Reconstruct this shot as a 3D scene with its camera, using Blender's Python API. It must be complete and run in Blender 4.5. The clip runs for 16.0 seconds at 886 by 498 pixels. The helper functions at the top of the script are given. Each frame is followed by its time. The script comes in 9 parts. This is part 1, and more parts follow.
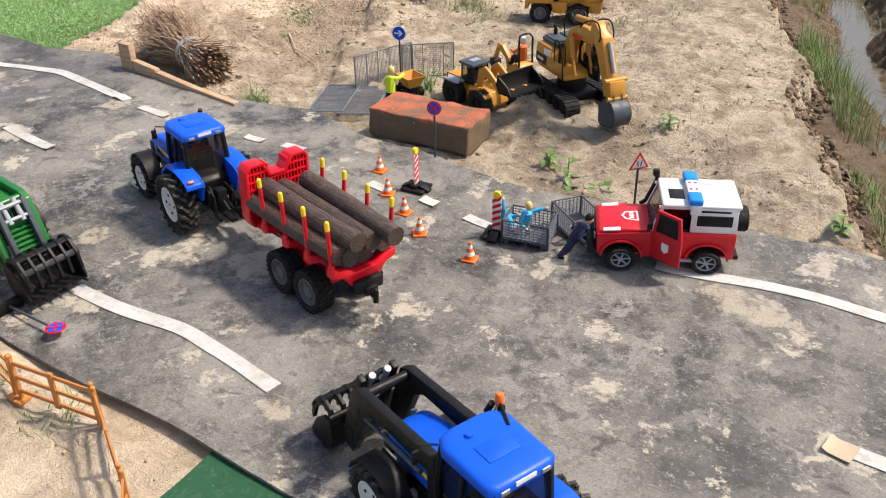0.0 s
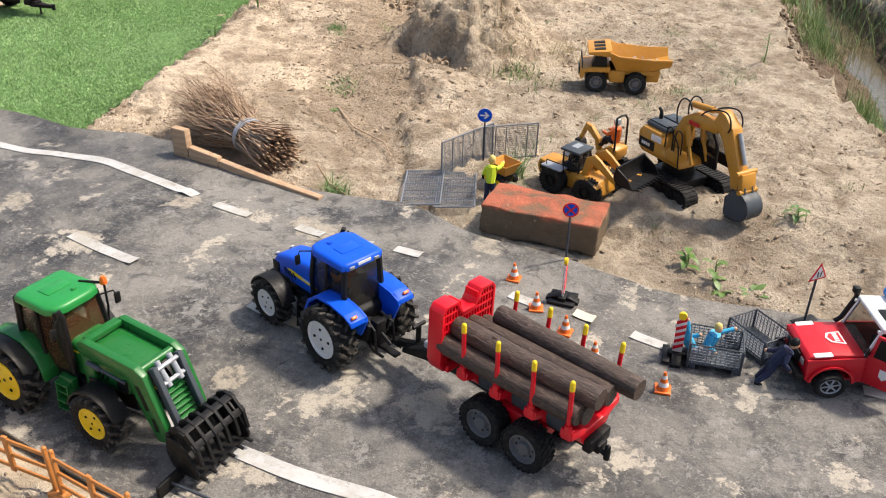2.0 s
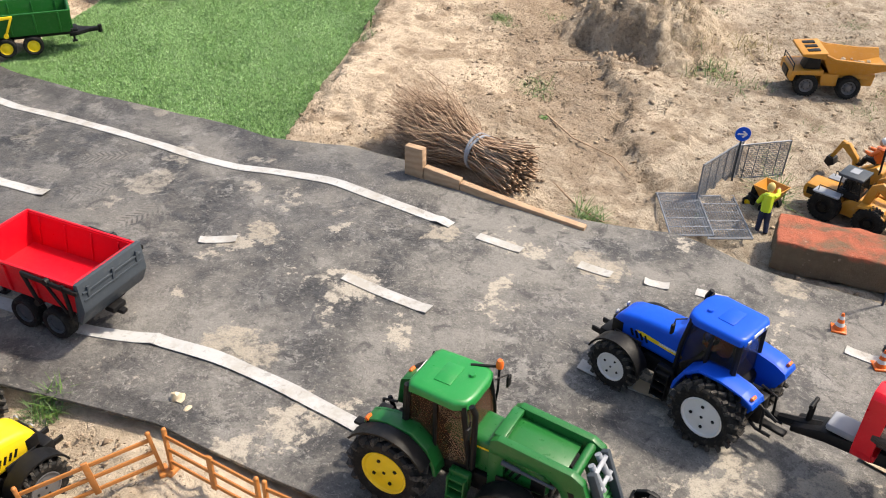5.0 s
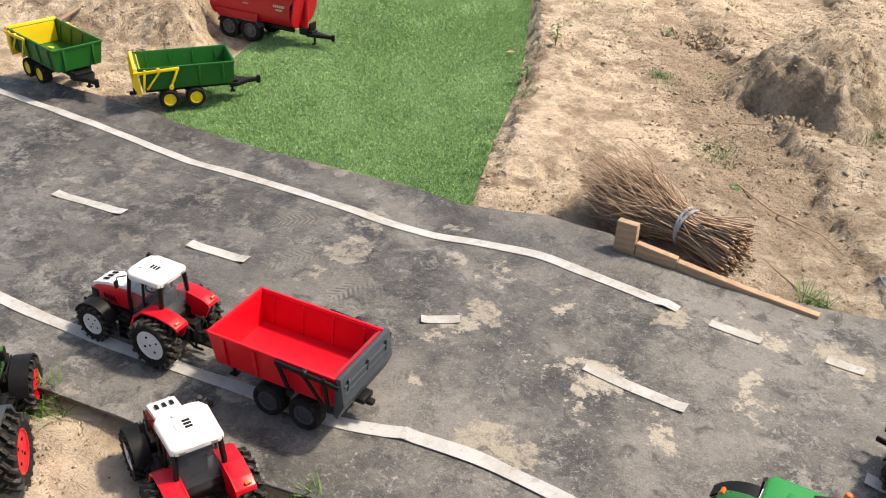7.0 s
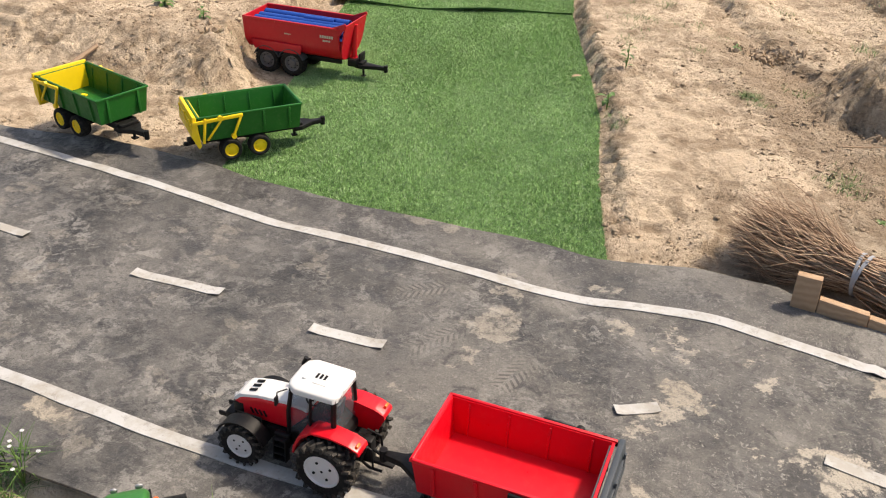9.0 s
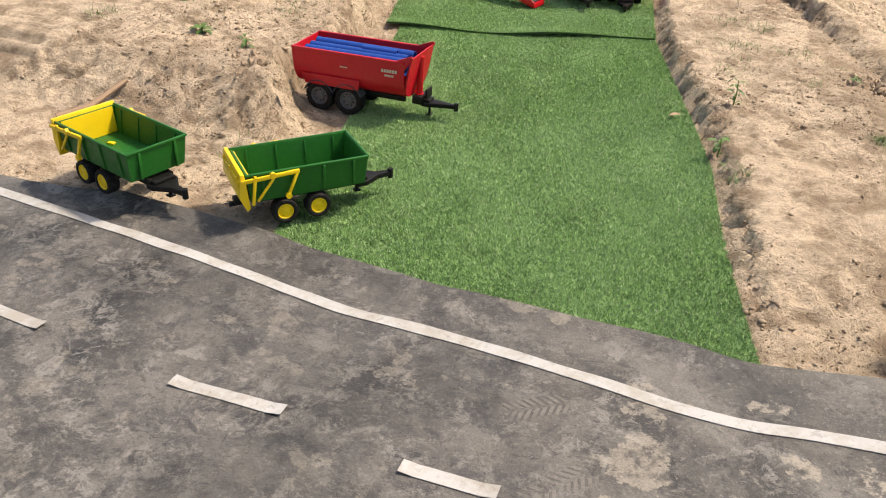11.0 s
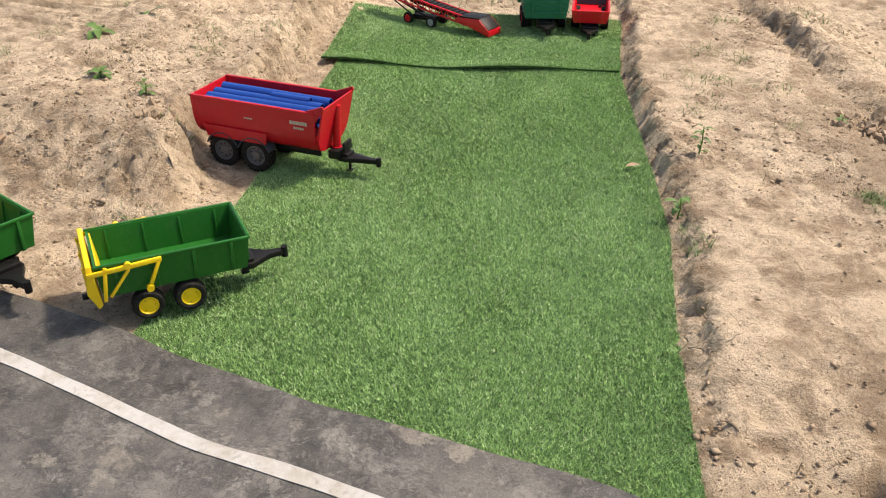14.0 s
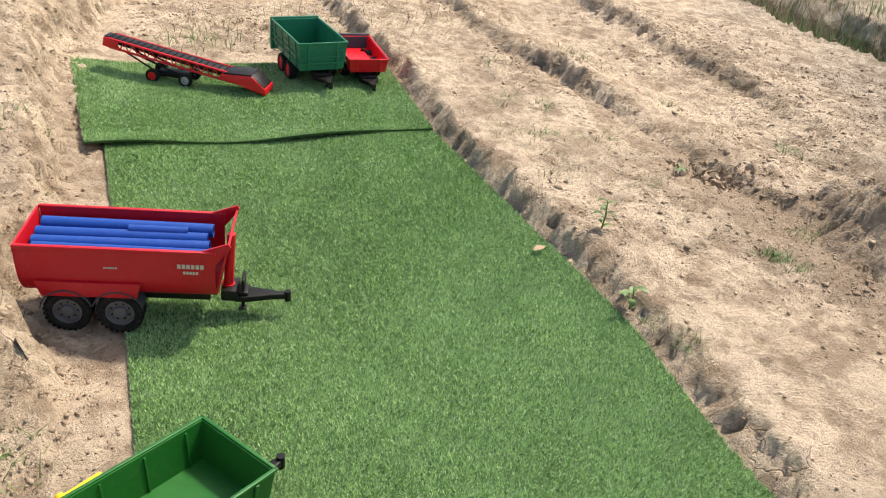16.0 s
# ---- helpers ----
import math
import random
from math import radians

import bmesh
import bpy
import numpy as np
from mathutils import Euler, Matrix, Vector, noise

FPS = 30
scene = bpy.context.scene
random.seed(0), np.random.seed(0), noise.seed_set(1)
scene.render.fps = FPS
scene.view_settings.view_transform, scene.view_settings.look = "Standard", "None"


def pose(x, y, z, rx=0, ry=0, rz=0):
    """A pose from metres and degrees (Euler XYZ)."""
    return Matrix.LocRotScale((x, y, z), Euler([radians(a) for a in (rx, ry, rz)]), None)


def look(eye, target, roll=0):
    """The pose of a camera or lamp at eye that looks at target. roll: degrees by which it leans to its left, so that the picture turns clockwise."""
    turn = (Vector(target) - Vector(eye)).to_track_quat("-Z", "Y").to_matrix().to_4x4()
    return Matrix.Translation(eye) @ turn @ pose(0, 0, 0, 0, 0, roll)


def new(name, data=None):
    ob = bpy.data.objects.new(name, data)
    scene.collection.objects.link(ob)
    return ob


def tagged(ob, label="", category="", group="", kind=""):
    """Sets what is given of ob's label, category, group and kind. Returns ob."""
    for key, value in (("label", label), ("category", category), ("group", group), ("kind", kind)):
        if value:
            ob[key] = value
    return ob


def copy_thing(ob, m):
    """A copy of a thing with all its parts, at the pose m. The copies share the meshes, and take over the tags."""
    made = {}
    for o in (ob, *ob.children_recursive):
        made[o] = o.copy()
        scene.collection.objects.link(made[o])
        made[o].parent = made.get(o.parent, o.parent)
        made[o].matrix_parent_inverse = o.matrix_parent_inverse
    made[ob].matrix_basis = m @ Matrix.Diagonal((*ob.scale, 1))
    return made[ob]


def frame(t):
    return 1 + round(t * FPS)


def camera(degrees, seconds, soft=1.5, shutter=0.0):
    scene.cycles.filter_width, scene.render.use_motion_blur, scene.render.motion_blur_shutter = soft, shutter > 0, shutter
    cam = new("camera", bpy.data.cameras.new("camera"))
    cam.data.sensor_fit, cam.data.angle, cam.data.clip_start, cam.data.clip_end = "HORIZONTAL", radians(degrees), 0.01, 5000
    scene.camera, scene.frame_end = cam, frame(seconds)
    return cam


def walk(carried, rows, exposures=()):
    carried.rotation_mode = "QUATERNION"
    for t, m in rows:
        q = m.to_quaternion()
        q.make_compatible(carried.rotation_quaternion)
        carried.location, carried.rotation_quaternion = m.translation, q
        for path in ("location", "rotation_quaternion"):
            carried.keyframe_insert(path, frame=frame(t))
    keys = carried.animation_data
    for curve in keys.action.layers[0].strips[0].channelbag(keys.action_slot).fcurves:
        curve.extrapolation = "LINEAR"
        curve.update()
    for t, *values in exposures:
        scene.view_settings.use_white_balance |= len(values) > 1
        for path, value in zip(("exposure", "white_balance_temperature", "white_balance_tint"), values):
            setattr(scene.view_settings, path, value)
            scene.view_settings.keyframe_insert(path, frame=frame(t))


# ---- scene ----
cam = camera(52.6, 16.0, soft=1.1)
METRES, EYE, TILT, LEAN, TURN = 3.898, 0.837, 0.0, 0.0, 36.3
ROWS = [
    (0.0, 0.0, 0.0, 0.0, -0.52, -31.15, 0.86),
    (0.5, -0.0441, 0.0065, 0.0188, -3.36, -30.16, -0.0),
    (1.0, -0.0651, 0.028, 0.0172, -4.3, -29.97, -0.77),
    (1.5, -0.086, 0.0508, 0.0236, -4.85, -30.17, -0.28),
    (2.0, -0.1165, 0.0651, 0.0204, -7.02, -29.96, -0.9),
    (2.5, -0.1481, 0.0726, 0.022, -9.54, -29.49, -1.41),
    (3.0, -0.1702, 0.0794, 0.0247, -8.66, -29.95, -1.81),
    (3.5, -0.2104, 0.0846, 0.0317, -10.39, -31.28, -1.53),
    (4.0, -0.2304, 0.0959, 0.0361, -10.81, -31.79, -1.06),
    (4.5, -0.2433, 0.1188, 0.0326, -10.16, -32.63, -1.7),
    (5.0, -0.2614, 0.1392, 0.0354, -7.9, -33.07, -1.71),
    (7.5, -0.3763, 0.1966, 0.0436, -4.89, -31.36, -2.2),
    (8.0, -0.3846, 0.2277, 0.0435, -4.06, -31.77, -1.99),
    (8.5, -0.4076, 0.2461, 0.0389, -6.02, -31.48, -1.75),
    (9.0, -0.4463, 0.266, 0.0349, -10.16, -31.06, -1.55),
    (9.5, -0.4628, 0.2795, 0.0346, -10.02, -30.04, -2.01),
    (12.0, -0.4456, 0.4294, 0.0102, -7.51, -31.13, -0.52),
    (12.5, -0.4247, 0.4355, 0.0099, -6.83, -31.28, -0.54),
    (13.0, -0.4107, 0.4407, 0.0098, -6.78, -30.58, -0.17),
    (13.5, -0.404, 0.4455, 0.0114, -7.06, -29.88, 0.19),
    (14.0, -0.404, 0.4493, 0.0128, -8.96, -29.99, -0.09),
    (14.5, -0.412, 0.4587, 0.0194, -14.13, -30.69, -1.7),
    (15.0, -0.4606, 0.495, 0.0241, -21.99, -30.28, -3.07),
    (15.5, -0.5107, 0.5456, 0.0257, -28.82, -29.86, -4.5),
    (16.0, -0.5369, 0.611, 0.0276, -36.5, -29.51, -5.85),
]
walk(cam, [(t, pose(0, 0, EYE, TILT, LEAN, TURN) @ pose(METRES * x, METRES * y, METRES * z, 90 + pitch, roll, yaw)) for t, x, y, z, yaw, pitch, roll in ROWS],
     exposures=[(0.0, 0.76, 6950, 11), (5.0, 0.77, 7000, 11), (8.0, 0.6, 7350, 12), (12.0, 0.56, 7450, 13), (14.0, 0.57, 7350, 13), (16.0, 0.7, 7000, 11)])

# world and sun
SUN_AZ, SUN_EL = 44.0, 56.0   # degrees: azimuth from +x towards +y, height
world = bpy.data.worlds.new("world")
scene.world = world
world.use_nodes = True
_sky = world.node_tree.nodes.new("ShaderNodeTexSky")
_sky.sky_type = "NISHITA"
_sky.sun_disc = False
_sky.sun_elevation = radians(SUN_EL)
_sky.sun_rotation = radians(90 - SUN_AZ)
_sky.dust_density = 3.0
world.node_tree.links.new(_sky.outputs[0], world.node_tree.nodes["Background"].inputs[0])
world.node_tree.nodes["Background"].inputs[1].default_value = 0.13
_sun = bpy.data.lights.new("sun", "SUN")
_sun.energy, _sun.angle, _sun.color = 3.1, radians(5.0), (1.0, 0.93, 0.83)
_dir = Vector((math.cos(radians(SUN_AZ)) * math.cos(radians(SUN_EL)), math.sin(radians(SUN_AZ)) * math.cos(radians(SUN_EL)), math.sin(radians(SUN_EL))))
new("sun", _sun).matrix_world = look(_dir * 20, (0, 0, 0))


# ---- materials ----
def nodes_of(name):
    m = bpy.data.materials.new(name)
    m.use_nodes = True
    nt = m.node_tree
    return m, nt, nt.nodes["Principled BSDF"]


def noise_node(nt, scale, detail=6.0, rough=0.6, coord=None, dist=0.0):
    n = nt.nodes.new("ShaderNodeTexNoise")
    n.inputs["Scale"].default_value, n.inputs["Detail"].default_value, n.inputs["Roughness"].default_value, n.inputs["Distortion"].default_value = scale, detail, rough, dist
    if coord is not None:
        nt.links.new(coord, n.inputs["Vector"])
    return n.outputs[0]


def ramp(nt, fac, stops):
    r = nt.nodes.new("ShaderNodeValToRGB")
    els = r.color_ramp.elements
    while len(els) < len(stops):
        els.new(0.5)
    for e, (p, c) in zip(els, stops):
        e.position = p
        e.color = (*c, 1) if len(c) == 3 else c
    nt.links.new(fac, r.inputs[0])
    return r.outputs[0]


def mix(nt, fac, a, b, kind="MIX"):
    n = nt.nodes.new("ShaderNodeMix")
    n.data_type, n.blend_type = "RGBA", kind
    for sock, v in ((n.inputs[0], fac), (n.inputs[6], a), (n.inputs[7], b)):
        if isinstance(v, (int, float)):
            sock.default_value = v
        elif isinstance(v, tuple):
            sock.default_value = (*v, 1)
        else:
            nt.links.new(v, sock)
    return n.outputs[2]


def bump(nt, bsdf, height, strength, distance):
    b = nt.nodes.new("ShaderNodeBump")
    b.inputs["Strength"].default_value, b.inputs["Distance"].default_value = strength, distance
    nt.links.new(height, b.inputs["Height"])
    nt.links.new(b.outputs[0], bsdf.inputs["Normal"])


def coords(nt, kind="Object"):
    return nt.nodes.new("ShaderNodeTexCoord").outputs[kind]


def world_pos(nt):
    return nt.nodes.new("ShaderNodeNewGeometry").outputs["Position"]


def plastic(name, col, rough=0.35, dust=0.1, metal=0.0, spec=0.45):
    """Toy plastic: slight shade changes, fine scuffs, dust that lies in blotches."""
    m, nt, b = nodes_of(name)
    c = world_pos(nt)
    dark = tuple(v * 0.9 for v in col)
    base = mix(nt, ramp(nt, noise_node(nt, 30, 4, 0.6, c), [(0.3, (0, 0, 0)), (0.75, (1, 1, 1))]), dark, col)
    d = ramp(nt, noise_node(nt, 110, 8, 0.75, c, 0.4), [(0.52, (0, 0, 0)), (0.8, (dust, dust, dust))])
    base = mix(nt, d, base, (0.42, 0.36, 0.28))
    nt.links.new(base, b.inputs["Base Color"])
    r = ramp(nt, noise_node(nt, 90, 6, 0.7, c), [(0.3, (rough * 0.8,) * 3), (0.75, (min(1, rough * 1.5),) * 3)])
    nt.links.new(r, b.inputs["Roughness"])
    b.inputs["Metallic"].default_value = metal
    b.inputs["Specular IOR Level"].default_value = spec
    bump(nt, b, noise_node(nt, 700, 3, 0.6, c), 0.06, 0.001)
    return m


BLUE = plastic("blue_plastic", (0.0, 0.085, 0.62), 0.36, 0.03, spec=0.25)
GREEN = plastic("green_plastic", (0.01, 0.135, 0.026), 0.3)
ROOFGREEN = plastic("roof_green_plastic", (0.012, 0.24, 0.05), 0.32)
DKGREEN = plastic("trailer_green_plastic", (0.007, 0.125, 0.014), 0.4)
TEALGREEN = plastic("bottle_green_plastic", (0.006, 0.17, 0.085), 0.4)
FENDTGREEN = plastic("leaf_green_plastic", (0.03, 0.17, 0.03), 0.32)
RED = plastic("red_plastic", (0.68, 0.004, 0.016), 0.33, 0.06)
DKRED = plastic("deep_red_plastic", (0.57, 0.006, 0.018), 0.38, 0.06)
WHITE = plastic("white_plastic", (0.72, 0.72, 0.71), 0.35, 0.12)
YELLOW = plastic("yellow_plastic", (0.9, 0.62, 0.015), 0.35)
CATYELLOW = plastic("machine_yellow_plastic", (0.52, 0.235, 0.025), 0.42, 0.4)
BLACK = plastic("black_plastic", (0.0065, 0.0065, 0.007), 0.45, 0.04, spec=0.25)
GREY = plastic("slate_grey_plastic", (0.05, 0.062, 0.075), 0.45, spec=0.3)
LTGREY = plastic("light_grey_plastic", (0.3, 0.32, 0.35), 0.4)
MIDGREY = plastic("dusty_grey_plastic", (0.12, 0.12, 0.125), 0.45)
SILVER = plastic("silver_metal", (0.42, 0.43, 0.45), 0.5, 0.1, 0.9)
RUBBER = plastic("tyre_rubber", (0.011, 0.011, 0.011), 0.7, 0.16, spec=0.25)
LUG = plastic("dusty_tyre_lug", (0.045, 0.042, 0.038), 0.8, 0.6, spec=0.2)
ORANGE = plastic("orange_plastic", (0.85, 0.16, 0.02), 0.35)
FENCEBROWN = plastic("caramel_plastic", (0.5, 0.19, 0.045), 0.45, 0.3)
STEEL = plastic("galvanised_wire", (0.2, 0.22, 0.25), 0.45, 0.2, 0.3)
LIGHTBLUE = plastic("pipe_blue_plastic", (0.006, 0.065, 0.34), 0.4)
SKYBLUE = plastic("overall_blue", (0.03, 0.36, 0.62), 0.6)
NAVY = plastic("navy_cloth", (0.012, 0.02, 0.06), 0.6)
SKIN = plastic("doll_plastic", (0.62, 0.36, 0.22), 0.5)
HIVIS = plastic("lime_yellow_plastic", (0.6, 0.75, 0.03), 0.5)
BLONDE = plastic("straw_plastic", (0.62, 0.5, 0.16), 0.5)
PAPER = plastic("dusty_paper", (0.62, 0.57, 0.44), 0.8)
CLEARBLUE = plastic("lamp_blue", (0.0, 0.22, 0.72), 0.12, 0.02)
CARPET = plastic("green_felt", (0.008, 0.07, 0.03), 0.95, 0.2)


def make_glass(name, col, alpha):
    m, nt, b = nodes_of(name)
    b.inputs["Base Color"].default_value = (*col, 1)
    b.inputs["Roughness"].default_value = 0.06
    b.inputs["Alpha"].default_value = alpha
    return m


GLASS = make_glass("smoked_cab_pane", (0.02, 0.018, 0.016), 0.45)
AMBERGLASS = make_glass("brown_tinted_pane", (0.09, 0.045, 0.02), 0.5)
CLEAR = make_glass("clear_pane", (0.2, 0.23, 0.26), 0.16)


def make_earth():
    m, nt, b = nodes_of("sandy_earth")
    c = world_pos(nt)
    big = noise_node(nt, 2.2, 6, 0.62, c, 0.3)
    mid = noise_node(nt, 13, 9, 0.68, c, 0.4)
    fine = noise_node(nt, 95, 7, 0.72, c)
    grit = noise_node(nt, 330, 4, 0.7, c)
    col = mix(nt, ramp(nt, mid, [(0.4, (0, 0, 0)), (0.57, (1, 1, 1))]), (0.35, 0.262, 0.176), (0.68, 0.55, 0.4))
    col = mix(nt, ramp(nt, big, [(0.5, (0, 0, 0)), (0.66, (0.5, 0.5, 0.5))]), col, (0.28, 0.205, 0.135))
    col = mix(nt, ramp(nt, noise_node(nt, 5, 10, 0.7, c, 0.2), [(0.55, (0, 0, 0)), (0.68, (0.55, 0.55, 0.55))]), col, (0.56, 0.46, 0.34))
    col = mix(nt, ramp(nt, fine, [(0.36, (0.6, 0.6, 0.6)), (0.44, (0, 0, 0))]), col, (0.16, 0.108, 0.066))
    col = mix(nt, ramp(nt, grit, [(0.36, (0.5, 0.5, 0.5)), (0.45, (0, 0, 0))]), col, (0.14, 0.095, 0.06))
    col = mix(nt, ramp(nt, grit, [(0.6, (0, 0, 0)), (0.7, (0.5, 0.5, 0.5))]), col, (0.6, 0.5, 0.38))
    sx = nt.nodes.new("ShaderNodeSeparateXYZ")
    nt.links.new(c, sx.inputs[0])
    plot = nt.nodes.new("ShaderNodeMath")
    plot.operation = "MULTIPLY_ADD"
    nt.links.new(big, plot.inputs[0])
    plot.inputs[1].default_value = 1.4
    nt.links.new(sx.outputs["X"], plot.inputs[2])
    site = nt.nodes.new("ShaderNodeMapRange")
    site.inputs["From Min"].default_value, site.inputs["From Max"].default_value = -1.35, -0.75
    nt.links.new(plot.outputs[0], site.inputs["Value"])
    back = nt.nodes.new("ShaderNodeMapRange")
    back.inputs["From Min"].default_value, back.inputs["From Max"].default_value = 1.1, 1.45
    nt.links.new(sx.outputs["Y"], back.inputs["Value"])
    col = mix(nt, mix(nt, 1.0, site.outputs[0], back.outputs[0], "MULTIPLY"), col, mix(nt, 1.0, col, (0.74, 0.77, 0.8), "MULTIPLY"))
    # loose pale sand fills the fenced strip
    fill = nt.nodes.new("ShaderNodeMapRange")
    fill.inputs["From Min"].default_value, fill.inputs["From Max"].default_value = 0.75, 0.5
    fill.inputs["To Max"].default_value = 0.65
    nt.links.new(sx.outputs["Y"], fill.inputs["Value"])
    col = mix(nt, fill.outputs[0], col, mix(nt, ramp(nt, mid, [(0.4, (0, 0, 0)), (0.6, (1, 1, 1))]), (0.52, 0.42, 0.3), (0.72, 0.605, 0.455)))
    v = nt.nodes.new("ShaderNodeTexVoronoi")
    v.inputs["Scale"].default_value = 75
    nt.links.new(c, v.inputs["Vector"])
    peb = ramp(nt, v.outputs["Distance"], [(0.12, (1, 1, 1)), (0.2, (0, 0, 0))])
    sel = ramp(nt, noise_node(nt, 11, 3, 0.5, c), [(0.55, (0, 0, 0)), (0.68, (0.8, 0.8, 0.8))])
    col = mix(nt, mix(nt, 1.0, peb, sel, "MULTIPLY"), col, (0.66, 0.56, 0.42))
    # fine drying cracks in patches
    vc = nt.nodes.new("ShaderNodeTexVoronoi")
    vc.feature = "DISTANCE_TO_EDGE"
    vc.inputs["Scale"].default_value = 14
    wob = nt.nodes.new("ShaderNodeMix")
    wob.data_type = "VECTOR"
    wob.inputs[0].default_value = 0.06
    nn = nt.nodes.new("ShaderNodeTexNoise")
    nn.inputs["Scale"].default_value = 18
    nt.links.new(c, nn.inputs["Vector"])
    nt.links.new(c, wob.inputs[4])
    nt.links.new(nn.outputs["Color"], wob.inputs[5])
    nt.links.new(wob.outputs[1], vc.inputs["Vector"])
    crack = ramp(nt, vc.outputs["Distance"], [(0.0, (1, 1, 1)), (0.022, (0, 0, 0))])
    csel = ramp(nt, noise_node(nt, 3.3, 4, 0.6, c), [(0.56, (0, 0, 0)), (0.66, (0.4, 0.4, 0.4))])
    crk = mix(nt, 1.0, crack, csel, "MULTIPLY")
    col = mix(nt, crk, col, (0.14, 0.085, 0.045))
    # a strip of trodden, darker soil runs down from the mound
    for (lx, ly), turned, (hx, hy) in (((-1.84, 1.92), -58, (0.48, 0.15)), ((-2.195, 2.531), -62, (0.4, 0.2))):
        mv = nt.nodes.new("ShaderNodeMapping")
        mv.vector_type = "TEXTURE"
        mv.inputs["Location"].default_value = (lx, ly, 0)
        mv.inputs["Rotation"].default_value = (0, 0, radians(turned))
        mv.inputs["Scale"].default_value = (hx, hy, 100)
        nt.links.new(c, mv.inputs["Vector"])
        ml = nt.nodes.new("ShaderNodeVectorMath")
        ml.operation = "LENGTH"
        nt.links.new(mv.outputs[0], ml.inputs[0])
        mw = nt.nodes.new("ShaderNodeMath")
        mw.operation = "MULTIPLY_ADD"
        nt.links.new(mid, mw.inputs[0])
        mw.inputs[1].default_value = 1.2
        nt.links.new(ml.outputs["Value"], mw.inputs[2])
        trod = nt.nodes.new("ShaderNodeMapRange")
        trod.inputs["From Min"].default_value, trod.inputs["From Max"].default_value = 1.75, 1.2
        trod.inputs["To Max"].default_value = 0.75
        nt.links.new(mw.outputs[0], trod.inputs["Value"])
        col = mix(nt, trod.outputs[0], col, mix(nt, ramp(nt, fine, [(0.4, (0, 0, 0)), (0.6, (1, 1, 1))]), (0.2, 0.145, 0.095), (0.36, 0.275, 0.19)))
    # shade of the mound's undercut front, painted in as a darker brown
    dist = nt.nodes.new("ShaderNodeVectorMath")
    dist.operation = "DISTANCE"
    nt.links.new(c, dist.inputs[0])
    dist.inputs[1].default_value = (-1.86, 2.33, 0.05)
    wob2 = nt.nodes.new("ShaderNodeMath")
    wob2.operation = "MULTIPLY_ADD"
    nt.links.new(mid, wob2.inputs[0])
    wob2.inputs[1].default_value = 0.25
    nt.links.new(dist.outputs["Value"], wob2.inputs[2])
    heap = ramp(nt, wob2.outputs[0], [(0.22, (0.5, 0.5, 0.5)), (0.31, (0, 0, 0))])
    col = mix(nt, heap, col, mix(nt, ramp(nt, fine, [(0.4, (0, 0, 0)), (0.6, (1, 1, 1))]), (0.17, 0.13, 0.092), (0.36, 0.285, 0.21)))
    # moist soil low in the ditch, its dark also painting the bank face's shade
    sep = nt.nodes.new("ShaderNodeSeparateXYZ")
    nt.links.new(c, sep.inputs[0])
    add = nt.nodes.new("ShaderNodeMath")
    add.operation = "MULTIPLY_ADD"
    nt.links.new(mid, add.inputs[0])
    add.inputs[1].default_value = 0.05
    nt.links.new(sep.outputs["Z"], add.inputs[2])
    wet_shade = nt.nodes.new("ShaderNodeMapRange")
    wet_shade.inputs["From Min"].default_value, wet_shade.inputs["From Max"].default_value = -0.006, -0.024
    wet_shade.inputs["To Min"].default_value, wet_shade.inputs["To Max"].default_value = 0.0, 0.85
    nt.links.new(add.outputs[0], wet_shade.inputs["Value"])
    col = mix(nt, mix(nt, 1.0, wet_shade.outputs[0], back.outputs[0], "MULTIPLY"), col, (0.11, 0.07, 0.04))
    nt.links.new(col, b.inputs["Base Color"])
    b.inputs["Roughness"].default_value = 0.95
    h = mix(nt, 0.45, mid, mix(nt, 0.3, fine, grit))
    h = mix(nt, crk, h, (0.0, 0.0, 0.0))
    bump(nt, b, h, 1.0, 0.03)
    return m


# where sand lies on the rubber sheet: x, y and half sizes
SPILLS = [(-1.05, 0.863, 0.06, 0.066), (-0.849, 0.79, 0.03, 0.03), (-0.74, 0.618, 0.04, 0.025), (-1.36, 0.77, 0.035, 0.035), (-0.3, 1.226, 0.12, 0.045),
          (-1.948, 0.7, 0.08, 0.055), (-1.522, 1.221, 0.07, 0.06), (-1.196, 1.363, 0.05, 0.04), (-2.136, 0.995, 0.06, 0.045), (-3.02, 0.52, 0.055, 0.04), (-2.383, 0.583, 0.055, 0.035), (-1.835, 1.17, 0.06, 0.04)]


# tyre prints left in the dust: x, y, direction and half length
PRINTS = [(-2.565, 0.965, 58, 0.07), (-2.404, 0.928, 77, 0.045), (-2.66, 1.09, 40, 0.05), (-0.98, 1.02, 70, 0.06)]


